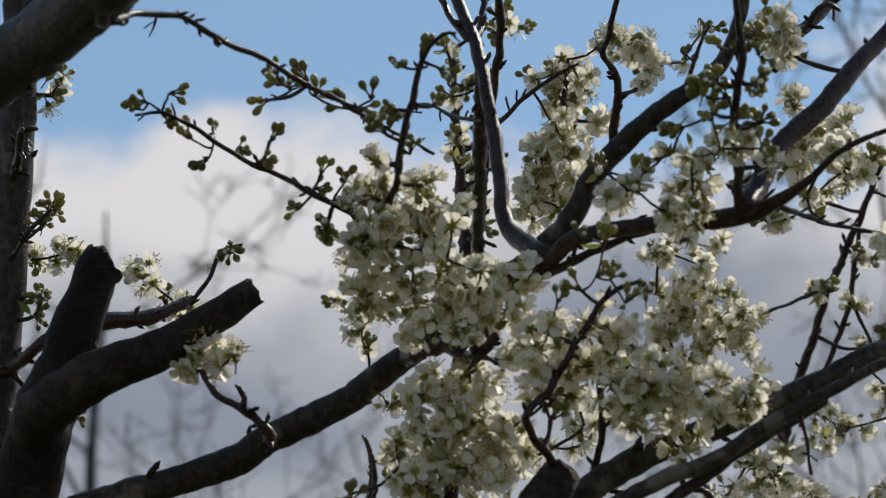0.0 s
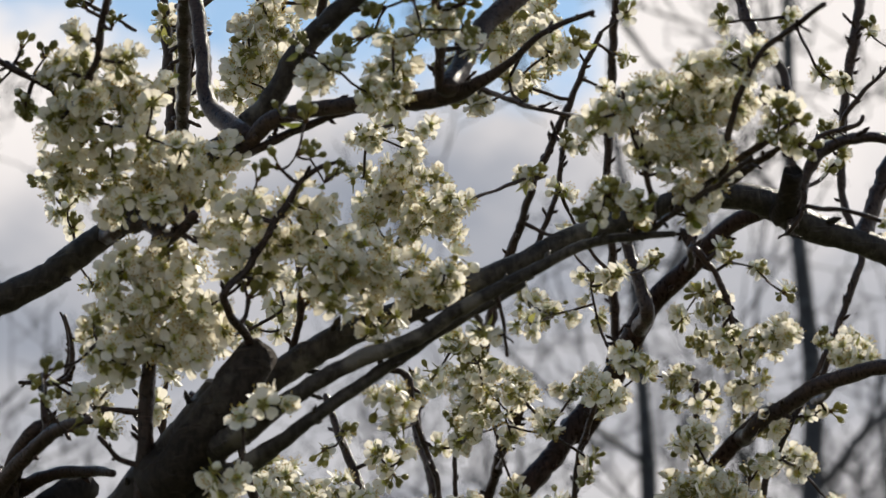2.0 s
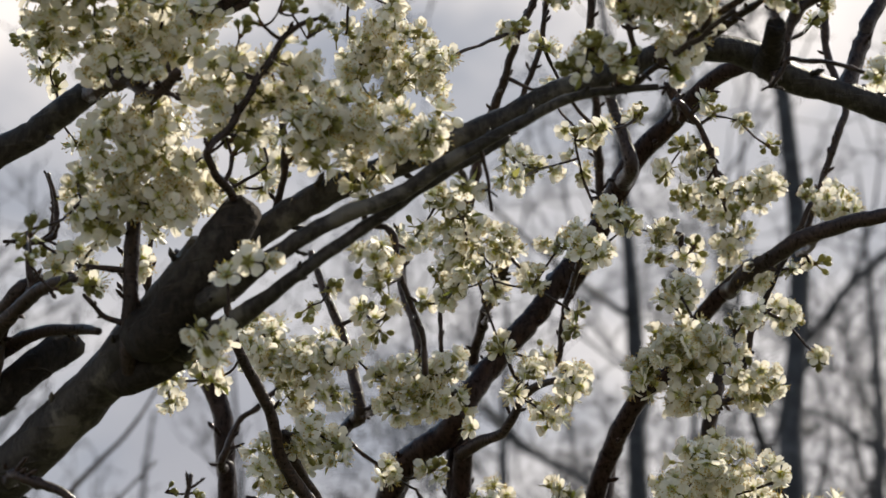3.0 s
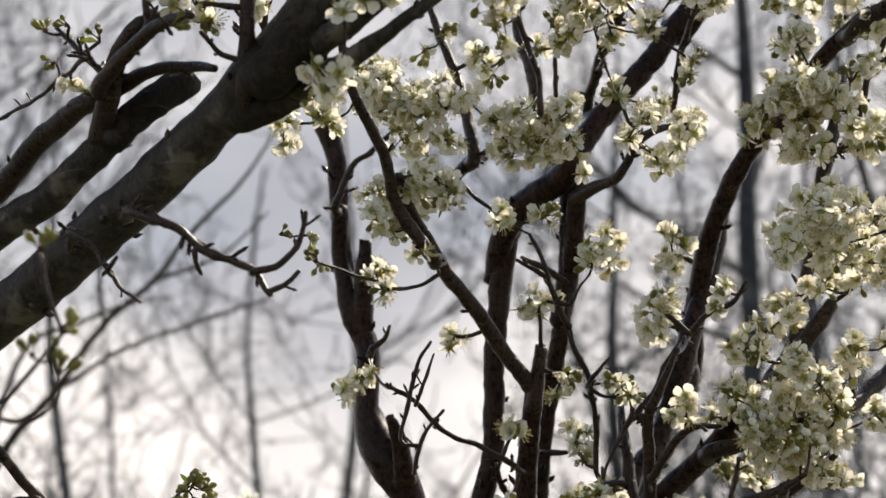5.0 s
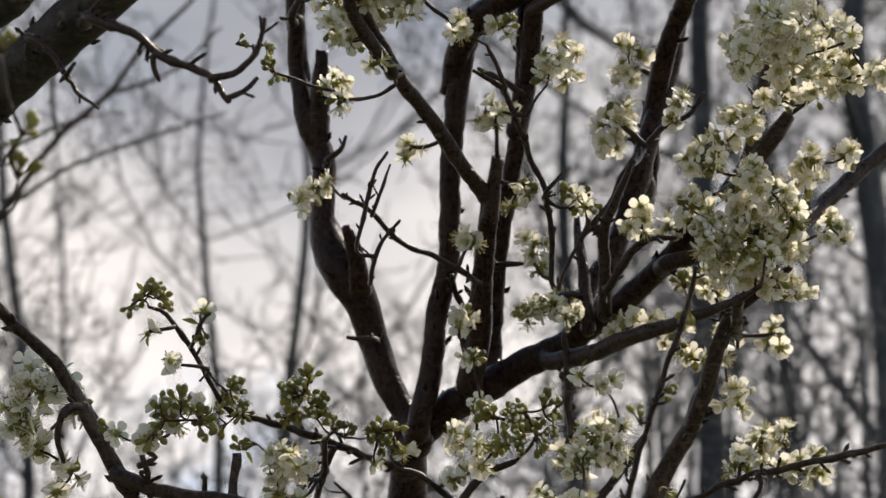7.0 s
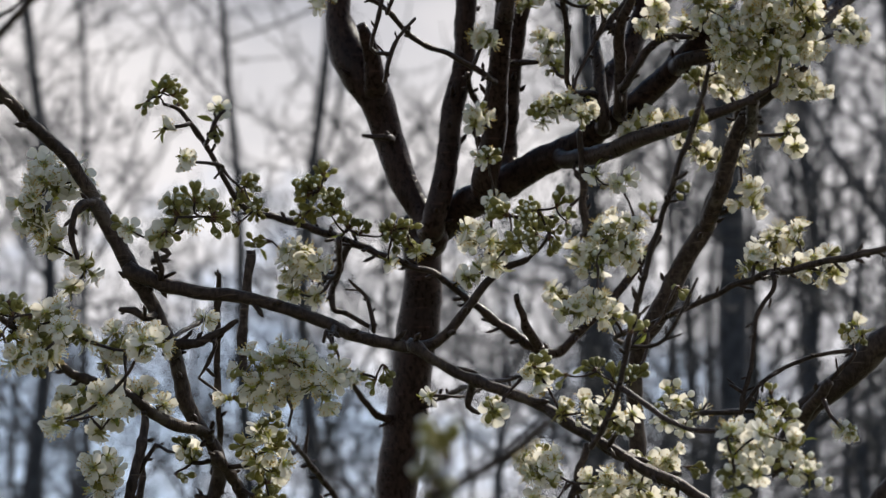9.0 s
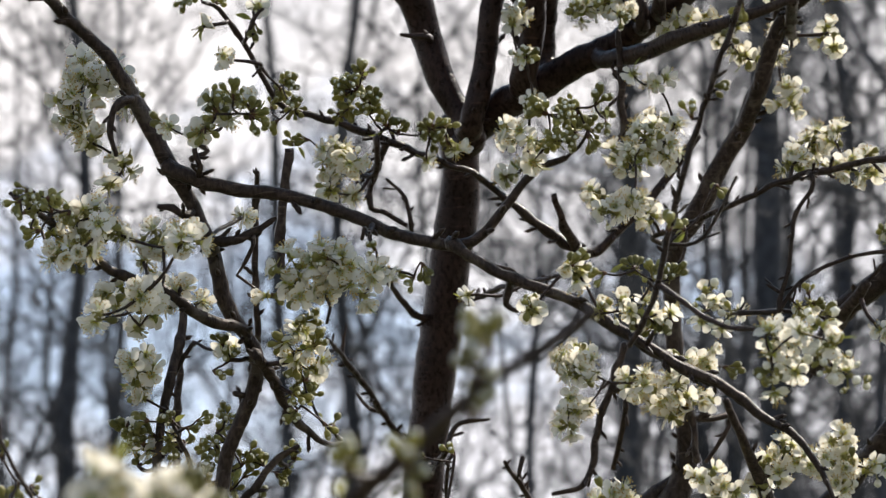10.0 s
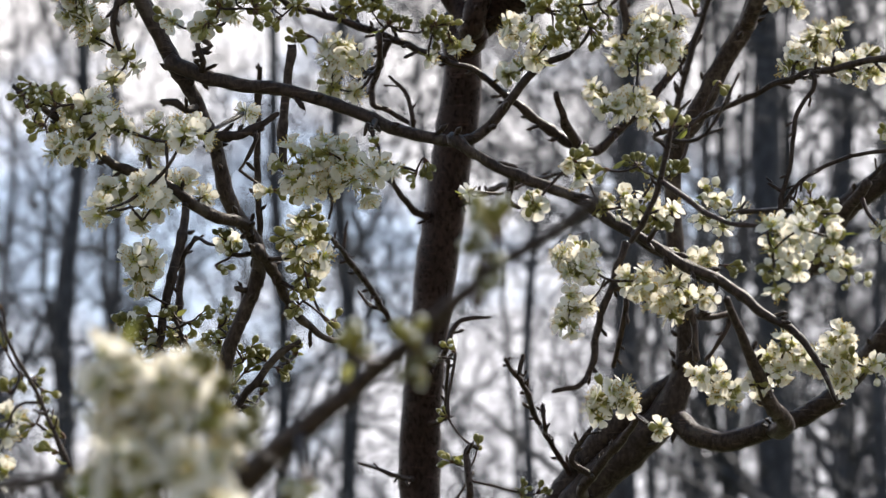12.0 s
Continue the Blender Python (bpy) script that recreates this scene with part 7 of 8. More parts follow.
grow(low_plum, "branch", (-0.069, 2.898, 1.752, 0.0027), (-0.068, 2.891, 1.802, 0.0031), (-0.066, 2.884, 1.852, 0.0027))
grow(low_plum, "branch", (-0.034, 2.780, 1.721, 0.0026), (-0.016, 2.776, 1.743, 0.0034), (-0.001, 2.773, 1.760, 0.0030), (0.014, 2.771, 1.771, 0.0019))
grow(low_plum, "stub", (0.002, 2.925, 1.910, 0.0036), (0.004, 2.918, 1.957, 0.0040), (0.009, 2.913, 1.996, 0.0042))
grow(low_plum, "branch", (-0.013, 2.933, 1.855, 0.0028), (-0.015, 2.910, 1.895, 0.0028), (-0.015, 2.885, 1.955, 0.0027), (-0.013, 2.866, 1.971, 0.0019))
grow(low_plum, "twig", (-0.039, 2.676, 1.893, 0.0040), (-0.023, 2.675, 1.894, 0.0036), (-0.008, 2.674, 1.902, 0.0025), (-0.000, 2.672, 1.907, 0.0016))
grow(low_plum, "twig", (-0.059, 2.694, 1.913, 0.0029), (-0.067, 2.694, 1.918, 0.0026), (-0.076, 2.694, 1.918, 0.0018))
grow(low_plum, "twig", (-0.014, 2.675, 1.891, 0.0016), (-0.019, 2.677, 1.880, 0.0013), (-0.025, 2.678, 1.871, 0.0007))
grow(low_plum, "twig", (0.031, 2.629, 1.850, 0.0014), (0.034, 2.629, 1.843, 0.0012), (0.032, 2.631, 1.833, 0.0009))
grow(low_plum, "twig", (0.148, 2.638, 1.858, 0.0032), (0.145, 2.641, 1.846, 0.0025), (0.152, 2.641, 1.842, 0.0014))
grow(low_plum, "twig", (-0.048, 2.670, 1.940, 0.0025), (-0.052, 2.669, 1.950, 0.0022), (-0.045, 2.667, 1.961, 0.0018))
grow(low_plum, "twig", (-0.055, 2.672, 1.945, 0.0025), (-0.044, 2.671, 1.950, 0.0022), (-0.055, 2.670, 1.959, 0.0018))
grow(low_plum, "twig", (-0.102, 2.668, 1.981, 0.0025), (-0.106, 2.671, 1.963, 0.0025), (-0.102, 2.674, 1.949, 0.0018))
grow(low_plum, "twig", (-0.012, 2.737, 1.806, 0.0055), (-0.019, 2.738, 1.801, 0.0029), (-0.027, 2.738, 1.802, 0.0022))
grow(low_plum, "twig", (-0.057, 2.816, 1.759, 0.0021), (-0.065, 2.813, 1.781, 0.0019), (-0.073, 2.811, 1.800, 0.0015))
grow(low_plum, "twig", (-0.073, 2.829, 1.817, 0.0023), (-0.060, 2.825, 1.840, 0.0017), (-0.056, 2.824, 1.848, 0.0013))
grow(low_plum, "twig", (0.055, 2.592, 1.887, 0.0016), (0.054, 2.593, 1.880, 0.0014))
grow(low_plum, "branch", (0.205, 2.432, 1.792, 0.0020), (0.221, 2.416, 1.822, 0.0020), (0.233, 2.396, 1.879, 0.0021), (0.249, 2.376, 1.931, 0.0021), (0.266, 2.357, 1.980, 0.0018), (0.270, 2.343, 2.000, 0.0014))
grow(low_plum, "twig", (0.227, 2.421, 1.850, 0.0015), (0.248, 2.420, 1.853, 0.0013), (0.268, 2.413, 1.888, 0.0010))
bloom(low_plum, "open", (0.150, 2.590, 1.943, 0.0120), (0.143, 2.589, 1.950, 0.0084), (0.160, 2.593, 1.929, 0.0070))
bloom(low_plum, "bud", (0.180, 2.573, 1.957, 0.0112), (0.187, 2.572, 1.943, 0.0105), (0.171, 2.590, 1.946, 0.0092), (0.198, 2.572, 1.961, 0.0070))
bloom(low_plum, "open", (-0.122, 2.707, 2.003, 0.0164), (-0.101, 2.712, 2.007, 0.0122), (-0.131, 2.715, 1.978, 0.0150), (-0.119, 2.707, 1.962, 0.0107), (-0.098, 2.716, 1.951, 0.0107), (-0.093, 2.697, 1.986, 0.0100), (-0.134, 2.699, 1.990, 0.0107), (-0.108, 2.719, 1.937, 0.0079))
bloom(low_plum, "mixed", (-0.030, 2.621, 1.968, 0.0149), (-0.048, 2.615, 1.952, 0.0113), (-0.018, 2.615, 1.970, 0.0092), (-0.040, 2.601, 1.968, 0.0085), (-0.067, 2.617, 1.956, 0.0071))
bloom(low_plum, "mixed", (-0.138, 2.610, 1.906, 0.0106), (-0.127, 2.594, 1.892, 0.0105), (-0.113, 2.598, 1.893, 0.0133), (-0.128, 2.616, 1.874, 0.0113), (-0.103, 2.609, 1.891, 0.0092), (-0.140, 2.611, 1.888, 0.0084))
bloom(low_plum, "open", (-0.076, 2.654, 1.891, 0.0136), (-0.055, 2.653, 1.891, 0.0122), (-0.084, 2.663, 1.878, 0.0086), (-0.099, 2.679, 1.855, 0.0123), (-0.066, 2.673, 1.857, 0.0130), (-0.080, 2.669, 1.846, 0.0101), (-0.109, 2.666, 1.857, 0.0086), (-0.088, 2.676, 1.836, 0.0072), (-0.048, 2.670, 1.853, 0.0072))
bloom(low_plum, "open", (-0.092, 2.791, 1.833, 0.0112), (-0.085, 2.793, 1.824, 0.0105), (-0.100, 2.800, 1.827, 0.0075), (-0.032, 2.793, 1.840, 0.0090), (-0.022, 2.771, 1.924, 0.0075))
bloom(low_plum, "open", (0.009, 2.635, 1.866, 0.0156), (0.041, 2.627, 1.868, 0.0156), (0.062, 2.610, 1.861, 0.0127), (0.027, 2.627, 1.875, 0.0121), (0.016, 2.636, 1.851, 0.0121), (0.055, 2.626, 1.850, 0.0078))
bloom(low_plum, "bud", (0.091, 2.618, 1.870, 0.0078), (0.087, 2.623, 1.862, 0.0057), (0.034, 2.620, 1.872, 0.0078), (0.063, 2.619, 1.877, 0.0064))
bloom(low_plum, "mixed", (0.016, 2.691, 1.841, 0.0123), (0.024, 2.684, 1.825, 0.0123), (0.013, 2.700, 1.820, 0.0109), (-0.005, 2.688, 1.859, 0.0065), (0.006, 2.685, 1.829, 0.0087), (0.024, 2.700, 1.813, 0.0087))
bloom(low_plum, "mixed", (0.186, 2.564, 1.854, 0.0118), (0.219, 2.545, 1.830, 0.0151), (0.233, 2.554, 1.821, 0.0117), (0.157, 2.553, 1.830, 0.0097), (0.199, 2.560, 1.829, 0.0097), (0.179, 2.552, 1.857, 0.0076), (0.241, 2.560, 1.828, 0.0083))
bloom(low_plum, "bud", (0.228, 2.524, 1.844, 0.0123), (0.218, 2.526, 1.851, 0.0096), (0.239, 2.529, 1.845, 0.0082), (0.250, 2.532, 1.876, 0.0062), (0.201, 2.530, 1.849, 0.0068), (0.267, 2.527, 1.903, 0.0055))
bloom(low_plum, "pale", (0.293, 2.385, 1.787, 0.0142), (0.313, 2.370, 1.775, 0.0135), (0.310, 2.387, 1.800, 0.0110), (0.282, 2.379, 1.767, 0.0116), (0.326, 2.372, 1.766, 0.0115), (0.296, 2.392, 1.772, 0.0110), (0.279, 2.373, 1.792, 0.0077))
bloom(low_plum, "open", (0.296, 2.359, 1.790, 0.0077), (0.316, 2.363, 1.784, 0.0083), (0.281, 2.367, 1.778, 0.0064))
bloom(low_plum, "mixed", (-0.093, 2.803, 1.826, 0.0098), (-0.092, 2.818, 1.816, 0.0099), (-0.088, 2.805, 1.807, 0.0068), (-0.095, 2.815, 1.785, 0.0106), (-0.086, 2.819, 1.774, 0.0098), (-0.099, 2.821, 1.778, 0.0076), (-0.072, 2.808, 1.781, 0.0068), (-0.046, 2.814, 1.743, 0.0113), (-0.042, 2.825, 1.729, 0.0091), (-0.058, 2.826, 1.741, 0.0083))
bloom(low_plum, "bud", (-0.034, 2.783, 1.791, 0.0082), (-0.040, 2.798, 1.783, 0.0068), (-0.027, 2.796, 1.768, 0.0075), (-0.035, 2.802, 1.757, 0.0090), (-0.046, 2.800, 1.750, 0.0083), (-0.023, 2.795, 1.760, 0.0068), (0.007, 2.788, 1.760, 0.0067), (0.012, 2.797, 1.764, 0.0053), (-0.014, 2.797, 1.732, 0.0068), (-0.027, 2.794, 1.738, 0.0060), (-0.084, 2.799, 1.791, 0.0075), (-0.068, 2.795, 1.790, 0.0060), (-0.053, 2.800, 1.761, 0.0068))
bloom(low_plum, "bud", (0.018, 2.734, 1.809, 0.0096), (0.010, 2.720, 1.800, 0.0081), (0.021, 2.734, 1.798, 0.0081), (0.030, 2.723, 1.782, 0.0066), (0.036, 2.733, 1.780, 0.0044), (-0.034, 2.719, 1.830, 0.0066), (-0.030, 2.728, 1.823, 0.0051), (-0.041, 2.730, 1.816, 0.0051), (0.014, 2.724, 1.790, 0.0051))
bloom(low_plum, "bud", (0.269, 2.369, 1.983, 0.0058), (0.260, 2.368, 1.963, 0.0045), (0.249, 2.379, 1.935, 0.0045), (0.239, 2.376, 1.915, 0.0039), (0.266, 2.363, 1.991, 0.0039), (0.225, 2.387, 1.851, 0.0045))
bloom(low_plum, "bud", (-0.073, 2.816, 1.793, 0.0076), (-0.061, 2.820, 1.778, 0.0068), (-0.054, 2.809, 1.792, 0.0053), (-0.042, 2.819, 1.774, 0.0068), (-0.031, 2.814, 1.781, 0.0061), (-0.061, 2.811, 1.754, 0.0068), (-0.072, 2.811, 1.762, 0.0060), (-0.050, 2.812, 1.739, 0.0083), (-0.035, 2.819, 1.744, 0.0068), (-0.023, 2.811, 1.754, 0.0068), (-0.008, 2.809, 1.762, 0.0053), (-0.001, 2.810, 1.758, 0.0045), (-0.099, 2.815, 1.793, 0.0053), (-0.092, 2.822, 1.763, 0.0061), (-0.080, 2.819, 1.782, 0.0061), (-0.012, 2.813, 1.739, 0.0045))
bloom(low_plum, "bud", (-0.161, 2.574, 1.903, 0.0042), (-0.150, 2.573, 1.908, 0.0049), (-0.142, 2.574, 1.903, 0.0049), (-0.134, 2.583, 1.897, 0.0056), (-0.145, 2.574, 1.896, 0.0049), (-0.150, 2.577, 1.884, 0.0042), (-0.156, 2.582, 1.895, 0.0042))
bloom(low_plum, "open", (-0.113, 2.594, 1.895, 0.0091), (-0.120, 2.593, 1.877, 0.0091), (-0.096, 2.600, 1.884, 0.0084), (-0.057, 2.603, 1.879, 0.0084), (-0.110, 2.610, 1.832, 0.0063), (-0.074, 2.599, 1.841, 0.0077))
bloom(low_plum, "bud", (-0.037, 2.600, 1.961, 0.0120), (-0.026, 2.580, 1.966, 0.0098), (-0.016, 2.595, 1.960, 0.0113), (-0.044, 2.600, 1.952, 0.0092), (0.170, 2.587, 1.958, 0.0134), (0.188, 2.588, 1.962, 0.0120), (0.195, 2.591, 1.948, 0.0120), (0.176, 2.576, 1.939, 0.0098), (0.205, 2.576, 1.953, 0.0077))
bloom(low_plum, "bud", (-0.099, 2.821, 1.786, 0.0083), (-0.088, 2.815, 1.776, 0.0076), (-0.061, 2.809, 1.788, 0.0068), (-0.041, 2.818, 1.778, 0.0091), (-0.020, 2.807, 1.769, 0.0083), (0.011, 2.818, 1.766, 0.0061), (-0.031, 2.819, 1.746, 0.0098), (-0.046, 2.810, 1.741, 0.0098), (-0.057, 2.822, 1.746, 0.0083), (-0.014, 2.817, 1.734, 0.0068), (-0.038, 2.819, 1.725, 0.0091), (0.020, 2.805, 1.811, 0.0113))
bloom(low_plum, "bud", (-0.150, 2.562, 1.902, 0.0055), (-0.136, 2.565, 1.892, 0.0076), (-0.143, 2.565, 1.882, 0.0062), (-0.125, 2.553, 1.892, 0.0062), (-0.155, 2.555, 1.899, 0.0035))
bloom(low_plum, "open", (-0.119, 2.568, 1.870, 0.0118), (-0.132, 2.554, 1.864, 0.0090), (-0.105, 2.567, 1.884, 0.0097), (-0.107, 2.558, 1.828, 0.0090), (-0.084, 2.571, 1.841, 0.0104), (-0.056, 2.551, 1.873, 0.0090))
grow(low_plum, "twig", (-0.111, 2.308, 1.646, 0.0014), (-0.129, 2.303, 1.685, 0.0014), (-0.145, 2.300, 1.715, 0.0012), (-0.154, 2.297, 1.737, 0.0011))
grow(low_plum, "twig", (-0.129, 2.304, 1.684, 0.0011), (-0.142, 2.304, 1.682, 0.0011), (-0.151, 2.308, 1.661, 0.0009))
grow(low_plum, "twig", (-0.002, 2.106, 1.615, 0.0025), (0.009, 2.105, 1.621, 0.0023), (0.017, 2.104, 1.627, 0.0028))
grow(low_plum, "branch", (-0.167, 1.927, 1.875, 0.0018), (-0.142, 1.929, 1.918, 0.0016), (-0.119, 1.936, 1.941, 0.0013), (-0.104, 1.943, 1.961, 0.0012), (-0.093, 1.952, 1.978, 0.0009))
grow(low_plum, "twig", (-0.125, 1.913, 1.928, 0.0012), (-0.110, 1.913, 1.925, 0.0013), (-0.096, 1.911, 1.932, 0.0009))
bloom(low_plum, "bud", (-0.136, 2.357, 1.703, 0.0057), (-0.143, 2.352, 1.706, 0.0044), (-0.131, 2.355, 1.697, 0.0044), (-0.148, 2.349, 1.693, 0.0057), (-0.118, 2.359, 1.670, 0.0057), (-0.121, 2.357, 1.662, 0.0044), (-0.134, 2.355, 1.678, 0.0038), (-0.115, 2.361, 1.656, 0.0038), (-0.151, 2.350, 1.718, 0.0038), (-0.153, 2.350, 1.741, 0.0038))
bloom(low_plum, "open", (-0.145, 2.309, 1.677, 0.0074), (-0.149, 2.302, 1.667, 0.0068), (-0.149, 2.303, 1.645, 0.0080))
bloom(low_plum, "bud", (-0.091, 1.899, 1.963, 0.0047), (-0.097, 1.901, 1.956, 0.0052), (-0.093, 1.905, 1.944, 0.0047), (-0.104, 1.910, 1.954, 0.0042), (-0.101, 1.892, 2.000, 0.0037))
blossom(low_plum)

# thin plum sapling standing apart with dense white blossom
plum_shoot = plant(-0.038, 1.454, "thin plum sapling standing apart with dense white blossom")
grow(plum_shoot, "trunk", (-0.038, 1.454, -0.050, 0.0109), (-0.038, 1.454, 1.109, 0.0094), (-0.037, 1.408, 1.450, 0.0068), (-0.030, 1.388, 1.542, 0.0051), (-0.015, 1.376, 1.562, 0.0062), (0.003, 1.365, 1.578, 0.0047), (0.021, 1.354, 1.592, 0.0042), (0.039, 1.344, 1.606, 0.0030), (0.057, 1.332, 1.621, 0.0026), (0.074, 1.321, 1.634, 0.0022), (0.092, 1.312, 1.644, 0.0022), (0.102, 1.302, 1.651, 0.0022))
grow(plum_shoot, "twig", (0.064, 1.323, 1.626, 0.0013), (0.067, 1.322, 1.632, 0.0012), (0.071, 1.321, 1.641, 0.0009))
grow(plum_shoot, "branch", (-0.028, 1.403, 1.545, 0.0028), (-0.045, 1.462, 1.576, 0.0023), (-0.071, 1.525, 1.582, 0.0023), (-0.103, 1.588, 1.584, 0.0022), (-0.124, 1.650, 1.587, 0.0019))
bloom(plum_shoot, "open", (-0.049, 1.308, 1.593, 0.0123), (-0.040, 1.321, 1.588, 0.0155), (-0.047, 1.320, 1.578, 0.0154), (-0.034, 1.327, 1.578, 0.0155), (-0.042, 1.308, 1.564, 0.0174), (-0.027, 1.308, 1.564, 0.0145), (-0.024, 1.311, 1.578, 0.0105), (-0.050, 1.319, 1.564, 0.0096), (-0.020, 1.325, 1.559, 0.0101))
bloom(plum_shoot, "mixed", (-0.014, 1.315, 1.577, 0.0065), (-0.009, 1.317, 1.575, 0.0049), (-0.024, 1.312, 1.591, 0.0070), (-0.049, 1.316, 1.602, 0.0049))
bloom(plum_shoot, "bud", (0.046, 1.322, 1.604, 0.0085), (0.027, 1.330, 1.603, 0.0069), (0.067, 1.321, 1.634, 0.0046), (0.072, 1.321, 1.640, 0.0040), (0.064, 1.326, 1.619, 0.0056), (0.011, 1.332, 1.564, 0.0040))
blossom(plum_shoot)

# leafless sapling with thin grey twigs at the orchard edge
sapling = plant(-0.704, 7.146, "leafless sapling with thin grey twigs at the orchard edge", "bare_sapling", "bare trees of the wood")
grow(sapling, "trunk", (-0.704, 7.146, -0.050, 0.0216), (-0.704, 7.146, 2.097, 0.0188), (-0.641, 6.993, 2.543, 0.0150), (-0.534, 6.886, 2.825, 0.0121), (-0.447, 6.807, 3.007, 0.0088), (-0.361, 6.755, 3.098, 0.0069), (-0.276, 6.700, 3.198, 0.0060), (-0.191, 6.655, 3.262, 0.0055), (-0.135, 6.611, 3.325, 0.0046), (-0.051, 6.564, 3.397, 0.0037), (0.004, 6.519, 3.468, 0.0023))
grow(sapling, "branch", (-0.370, 6.747, 3.087, 0.0051), (-0.262, 6.820, 3.180, 0.0042), (-0.142, 6.900, 3.248, 0.0038), (0.001, 6.978, 3.316, 0.0024))
grow(sapling, "branch", (-0.276, 6.710, 3.201, 0.0046), (-0.275, 6.583, 3.281, 0.0036), (-0.212, 6.458, 3.349, 0.0027), (-0.182, 6.341, 3.388, 0.0018))
grow(sapling, "branch", (-0.509, 6.911, 2.896, 0.0066), (-0.426, 6.901, 3.192, 0.0052), (-0.334, 6.955, 3.264, 0.0043), (-0.241, 7.014, 3.318, 0.0029), (-0.175, 7.081, 3.345, 0.0020))
grow(sapling, "branch", (-0.192, 6.687, 3.270, 0.0037), (-0.090, 6.673, 3.304, 0.0028), (-0.006, 6.650, 3.373, 0.0019))

raise_stems(sapling)

# ---- bare wood behind ----


def bare_tree(seed, height, girth, lean=0.0):
    """A leafless tree: trunk, and a crown of limbs and fine twigs in one mesh."""
    rnd = random.Random(seed)
    ob = tagged(new("bare_tree"), "tall leafless grey-barked tree at the edge of a wood", "tree", "bare trees of the wood")
    pts, x, y = [], 0.0, 0.0
    for i in range(9):
        u = i / 8
        pts.append((x, y, height * u * 0.96 - 0.1, girth * (1 - u) ** 0.8 + 0.006))
        x += rnd.uniform(-1, 1) * height * 0.010 + lean * height / 8
        y += rnd.uniform(-1, 1) * height * 0.010
    line = smooth_line(pts, 0.25)
    for q in line:
        v = Vector((seed, 0.0, q[2] * 1.4))
        q[:3] += np.array(noise.noise_vector(v)) * (0.03, 0.03, 0) + np.array(noise.noise_vector(v * 2.9)) * (0.012, 0.012, 0)
        q[3] *= 1 + 0.12 * noise.noise(v * 2.1)
    verts, faces = [], []
    tube(verts, faces, line, 9, 0.16, seed=seed)
    part("trunk", mesh_of("trunk", verts, faces, [FAR_BARK]), ob)
    verts, faces = [], []

    def shoot(p, d, length, r, depth):
        pts, q, w = [(*p, r)], np.array(p), np.array(d)
        n = 4
        for i in range(n):
            w = w + np.array([rnd.gauss(0, 0.16) for _ in range(3)]) + np.array((0, 0, 0.10))
            w /= np.linalg.norm(w)
            q = q + w * length / n
            pts.append((*q, r * (1 - 0.8 * (i + 1) / n) + 0.0016))
        tube(verts, faces, np.array(pts), 5 if depth == 0 else 3)
        if depth < 3:
            for _ in range((5, 4, 3)[depth]):
                i = rnd.randrange(1, n + 1)
                b = np.array(pts[i])
                e = w * 0.7 + np.array([rnd.gauss(0, 0.6) for _ in range(3)])
                e /= np.linalg.norm(e)
                shoot(b[:3], e, length * rnd.uniform(0.35, 0.62), max(0.0025, b[3] * 0.55), depth + 1)

    for k in range(13):
        u = rnd.uniform(0.16, 0.97)
        b = line[int(u * (len(line) - 1))]
        a = rnd.uniform(0, 6.283)
        d = np.array((math.cos(a), math.sin(a), rnd.uniform(0.35, 1.1)))
        d /= np.linalg.norm(d)
        shoot(b[:3], d, height * rnd.uniform(0.14, 0.30) * (1.15 - 0.6 * u), max(0.006, b[3] * 0.42), 0)
    part("crown", mesh_of("crown", verts, faces, [FAR_BARK]), ob)
    return ob


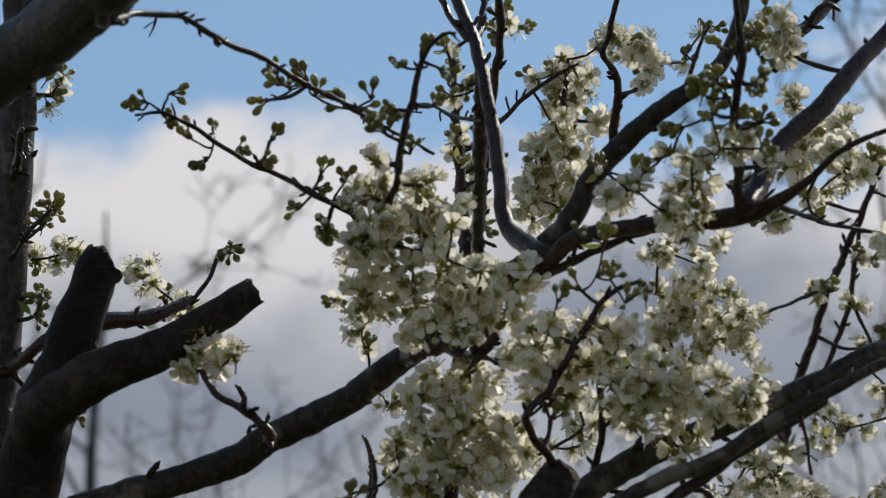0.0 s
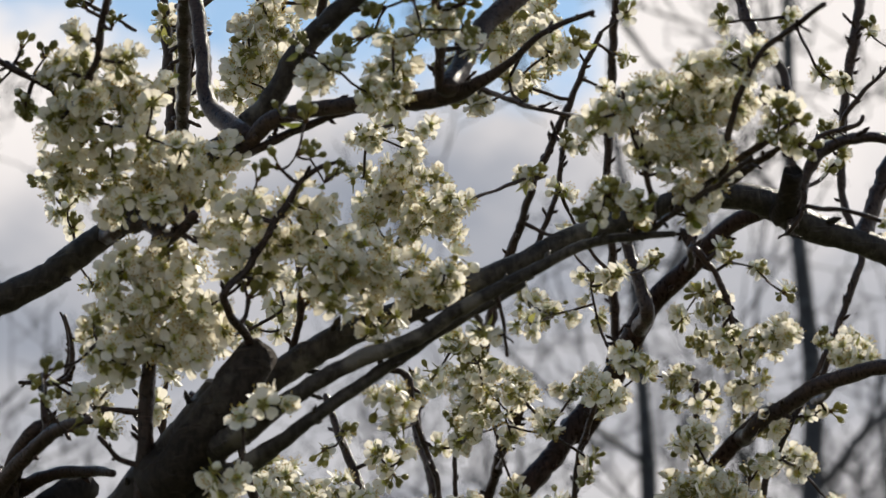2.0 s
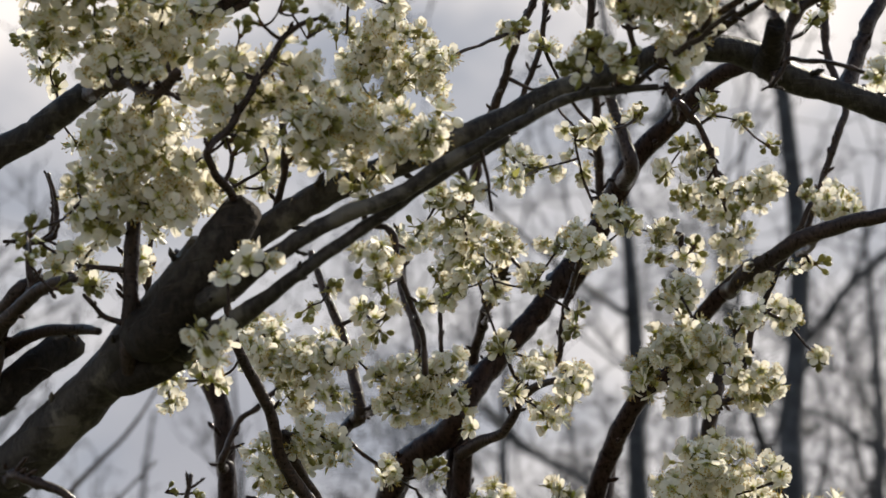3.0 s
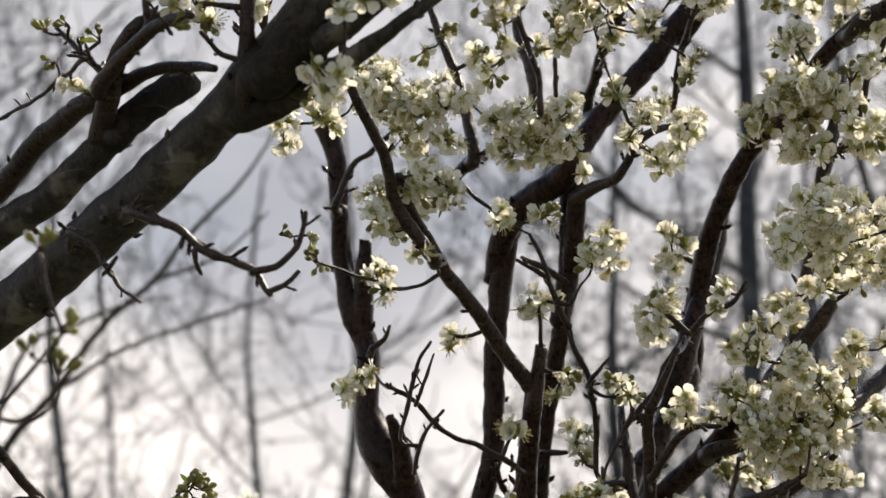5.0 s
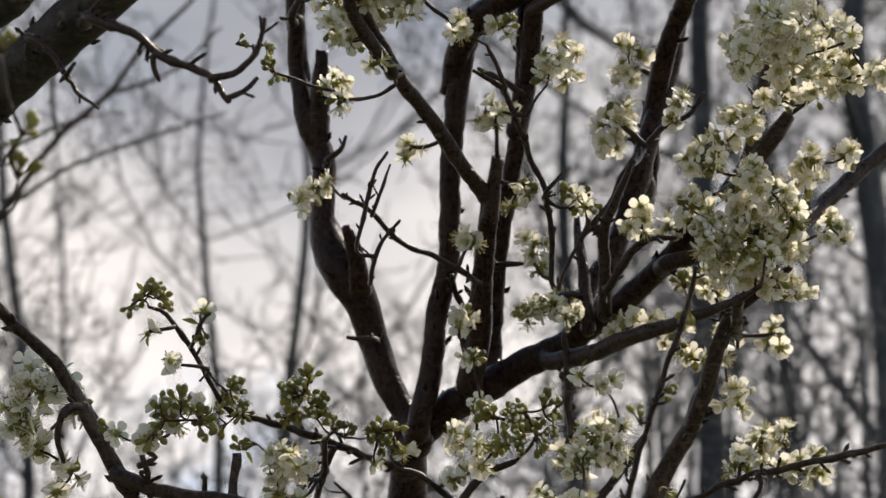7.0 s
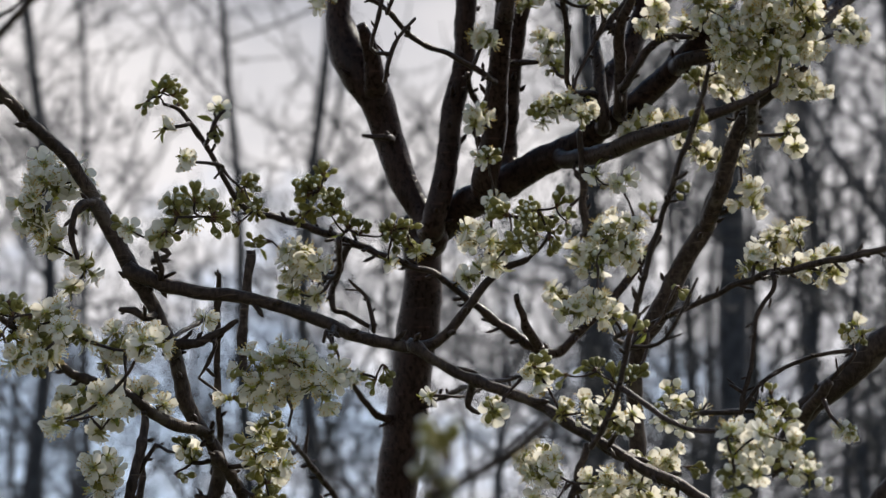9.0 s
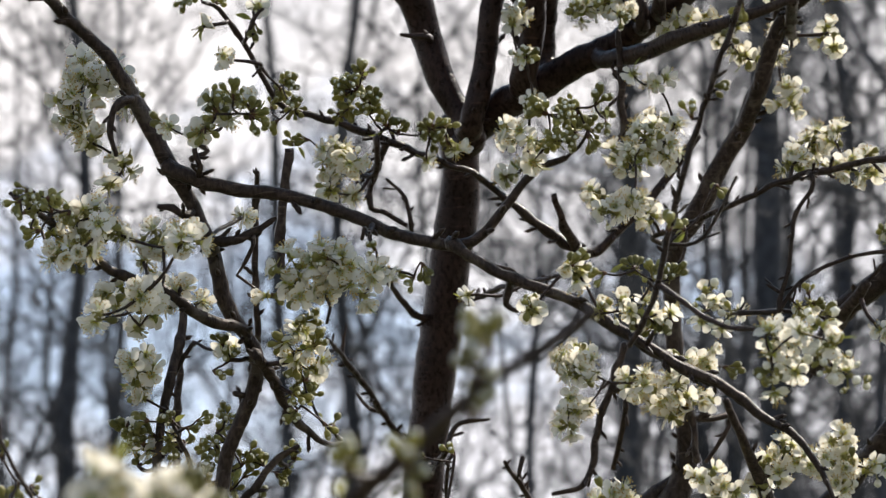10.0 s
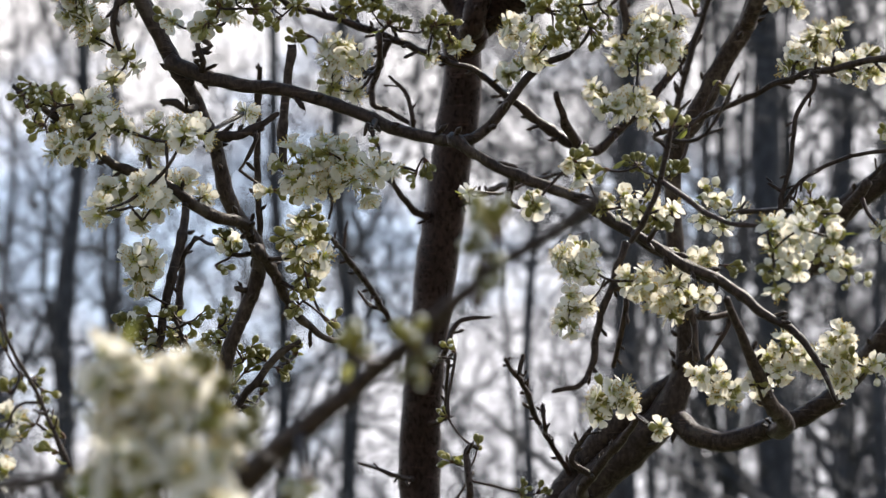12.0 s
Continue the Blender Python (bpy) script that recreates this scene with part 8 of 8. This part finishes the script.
def make_wood():
    rnd = random.Random(5)
    kinds = [bare_tree(40 + i, h, g, l) for i, (h, g, l) in enumerate(((7.2, 0.044, 0.02), (8.6, 0.092, 0.0), (6.2, 0.030, -0.04), (7.4, 0.052, 0.03), (9.0, 0.090, 0.0), (6.8, 0.036, 0.0), (4.3, 0.030, 0.02), (3.6, 0.022, -0.03)))]
    # the trunks that stand out: degrees to the left of ahead, metres away, kind, turn
    marks = ((3.0, 16.0, 0, 20), (0.35, 17.0, 5, 80), (-0.95, 17.0, 0, 200), (-2.1, 25.0, 3, 130), (-3.3, 24.0, 2, 10), (-4.85, 20.0, 1, 60),
             (-6.45, 15.5, 1, 250), (-7.2, 20.0, 5, 90), (-7.75, 17.0, 3, 140), (-8.75, 14.5, 4, 30), (-9.9, 19.0, 1, 10), (-5.6, 22.0, 3, 200), (1.7, 19.0, 5, 300), (5.02, 16.0, 1, 70))
    spots = list(marks)
    for _ in range(13):
        spots.append((rnd.uniform(-17, 13), rnd.uniform(24, 45), rnd.randrange(4), rnd.uniform(0, 360)))
    # a slim trunk ahead, stouter ones to the right
    for a, d, k in ((6.1, 17, 2), (-9.3, 18.5, 3), (-10.7, 16.5, 4)):
        spots.append((a, d, k, rnd.uniform(0, 360)))
    # slim trees deeper in the wood
    for a, d, k in ((3.9, 26, 0), (2.4, 29, 3), (1.05, 24, 2)):
        spots.append((a, d, k, 70 * a))
    # young growth along the edge, thickest to the right
    for _ in range(5):
        spots.append((rnd.uniform(-12, -6.3), rnd.uniform(12, 19), rnd.choice((6, 7)), rnd.uniform(0, 360)))
    for _ in range(3):
        spots.append((rnd.uniform(-13, -8.5), rnd.uniform(11, 15), rnd.choice((6, 7)), rnd.uniform(0, 360)))
    for _ in range(6):
        spots.append((rnd.uniform(-12, -5), rnd.uniform(15, 22), rnd.choice((6, 7, 5)), rnd.uniform(0, 360)))
    # two saplings behind the young tree
    for a, d in ((-3.4, 13.8), (-4.6, 14.6)):
        spots.append((a, d, 6, 90 * a))
    for a, d, k, t in spots:
        m = pose(-d * math.sin(radians(a)), d * math.cos(radians(a)), 0, 0, 0, t)
        copy_thing(kinds[k], m)
    # the patterns themselves stand further along the wood's edge
    for i, ob in enumerate(kinds):
        ob.matrix_basis = pose(9.0 + 2.6 * i, 27.0 - 1.5 * i, 0, 0, 0, 40 * i)


make_wood()
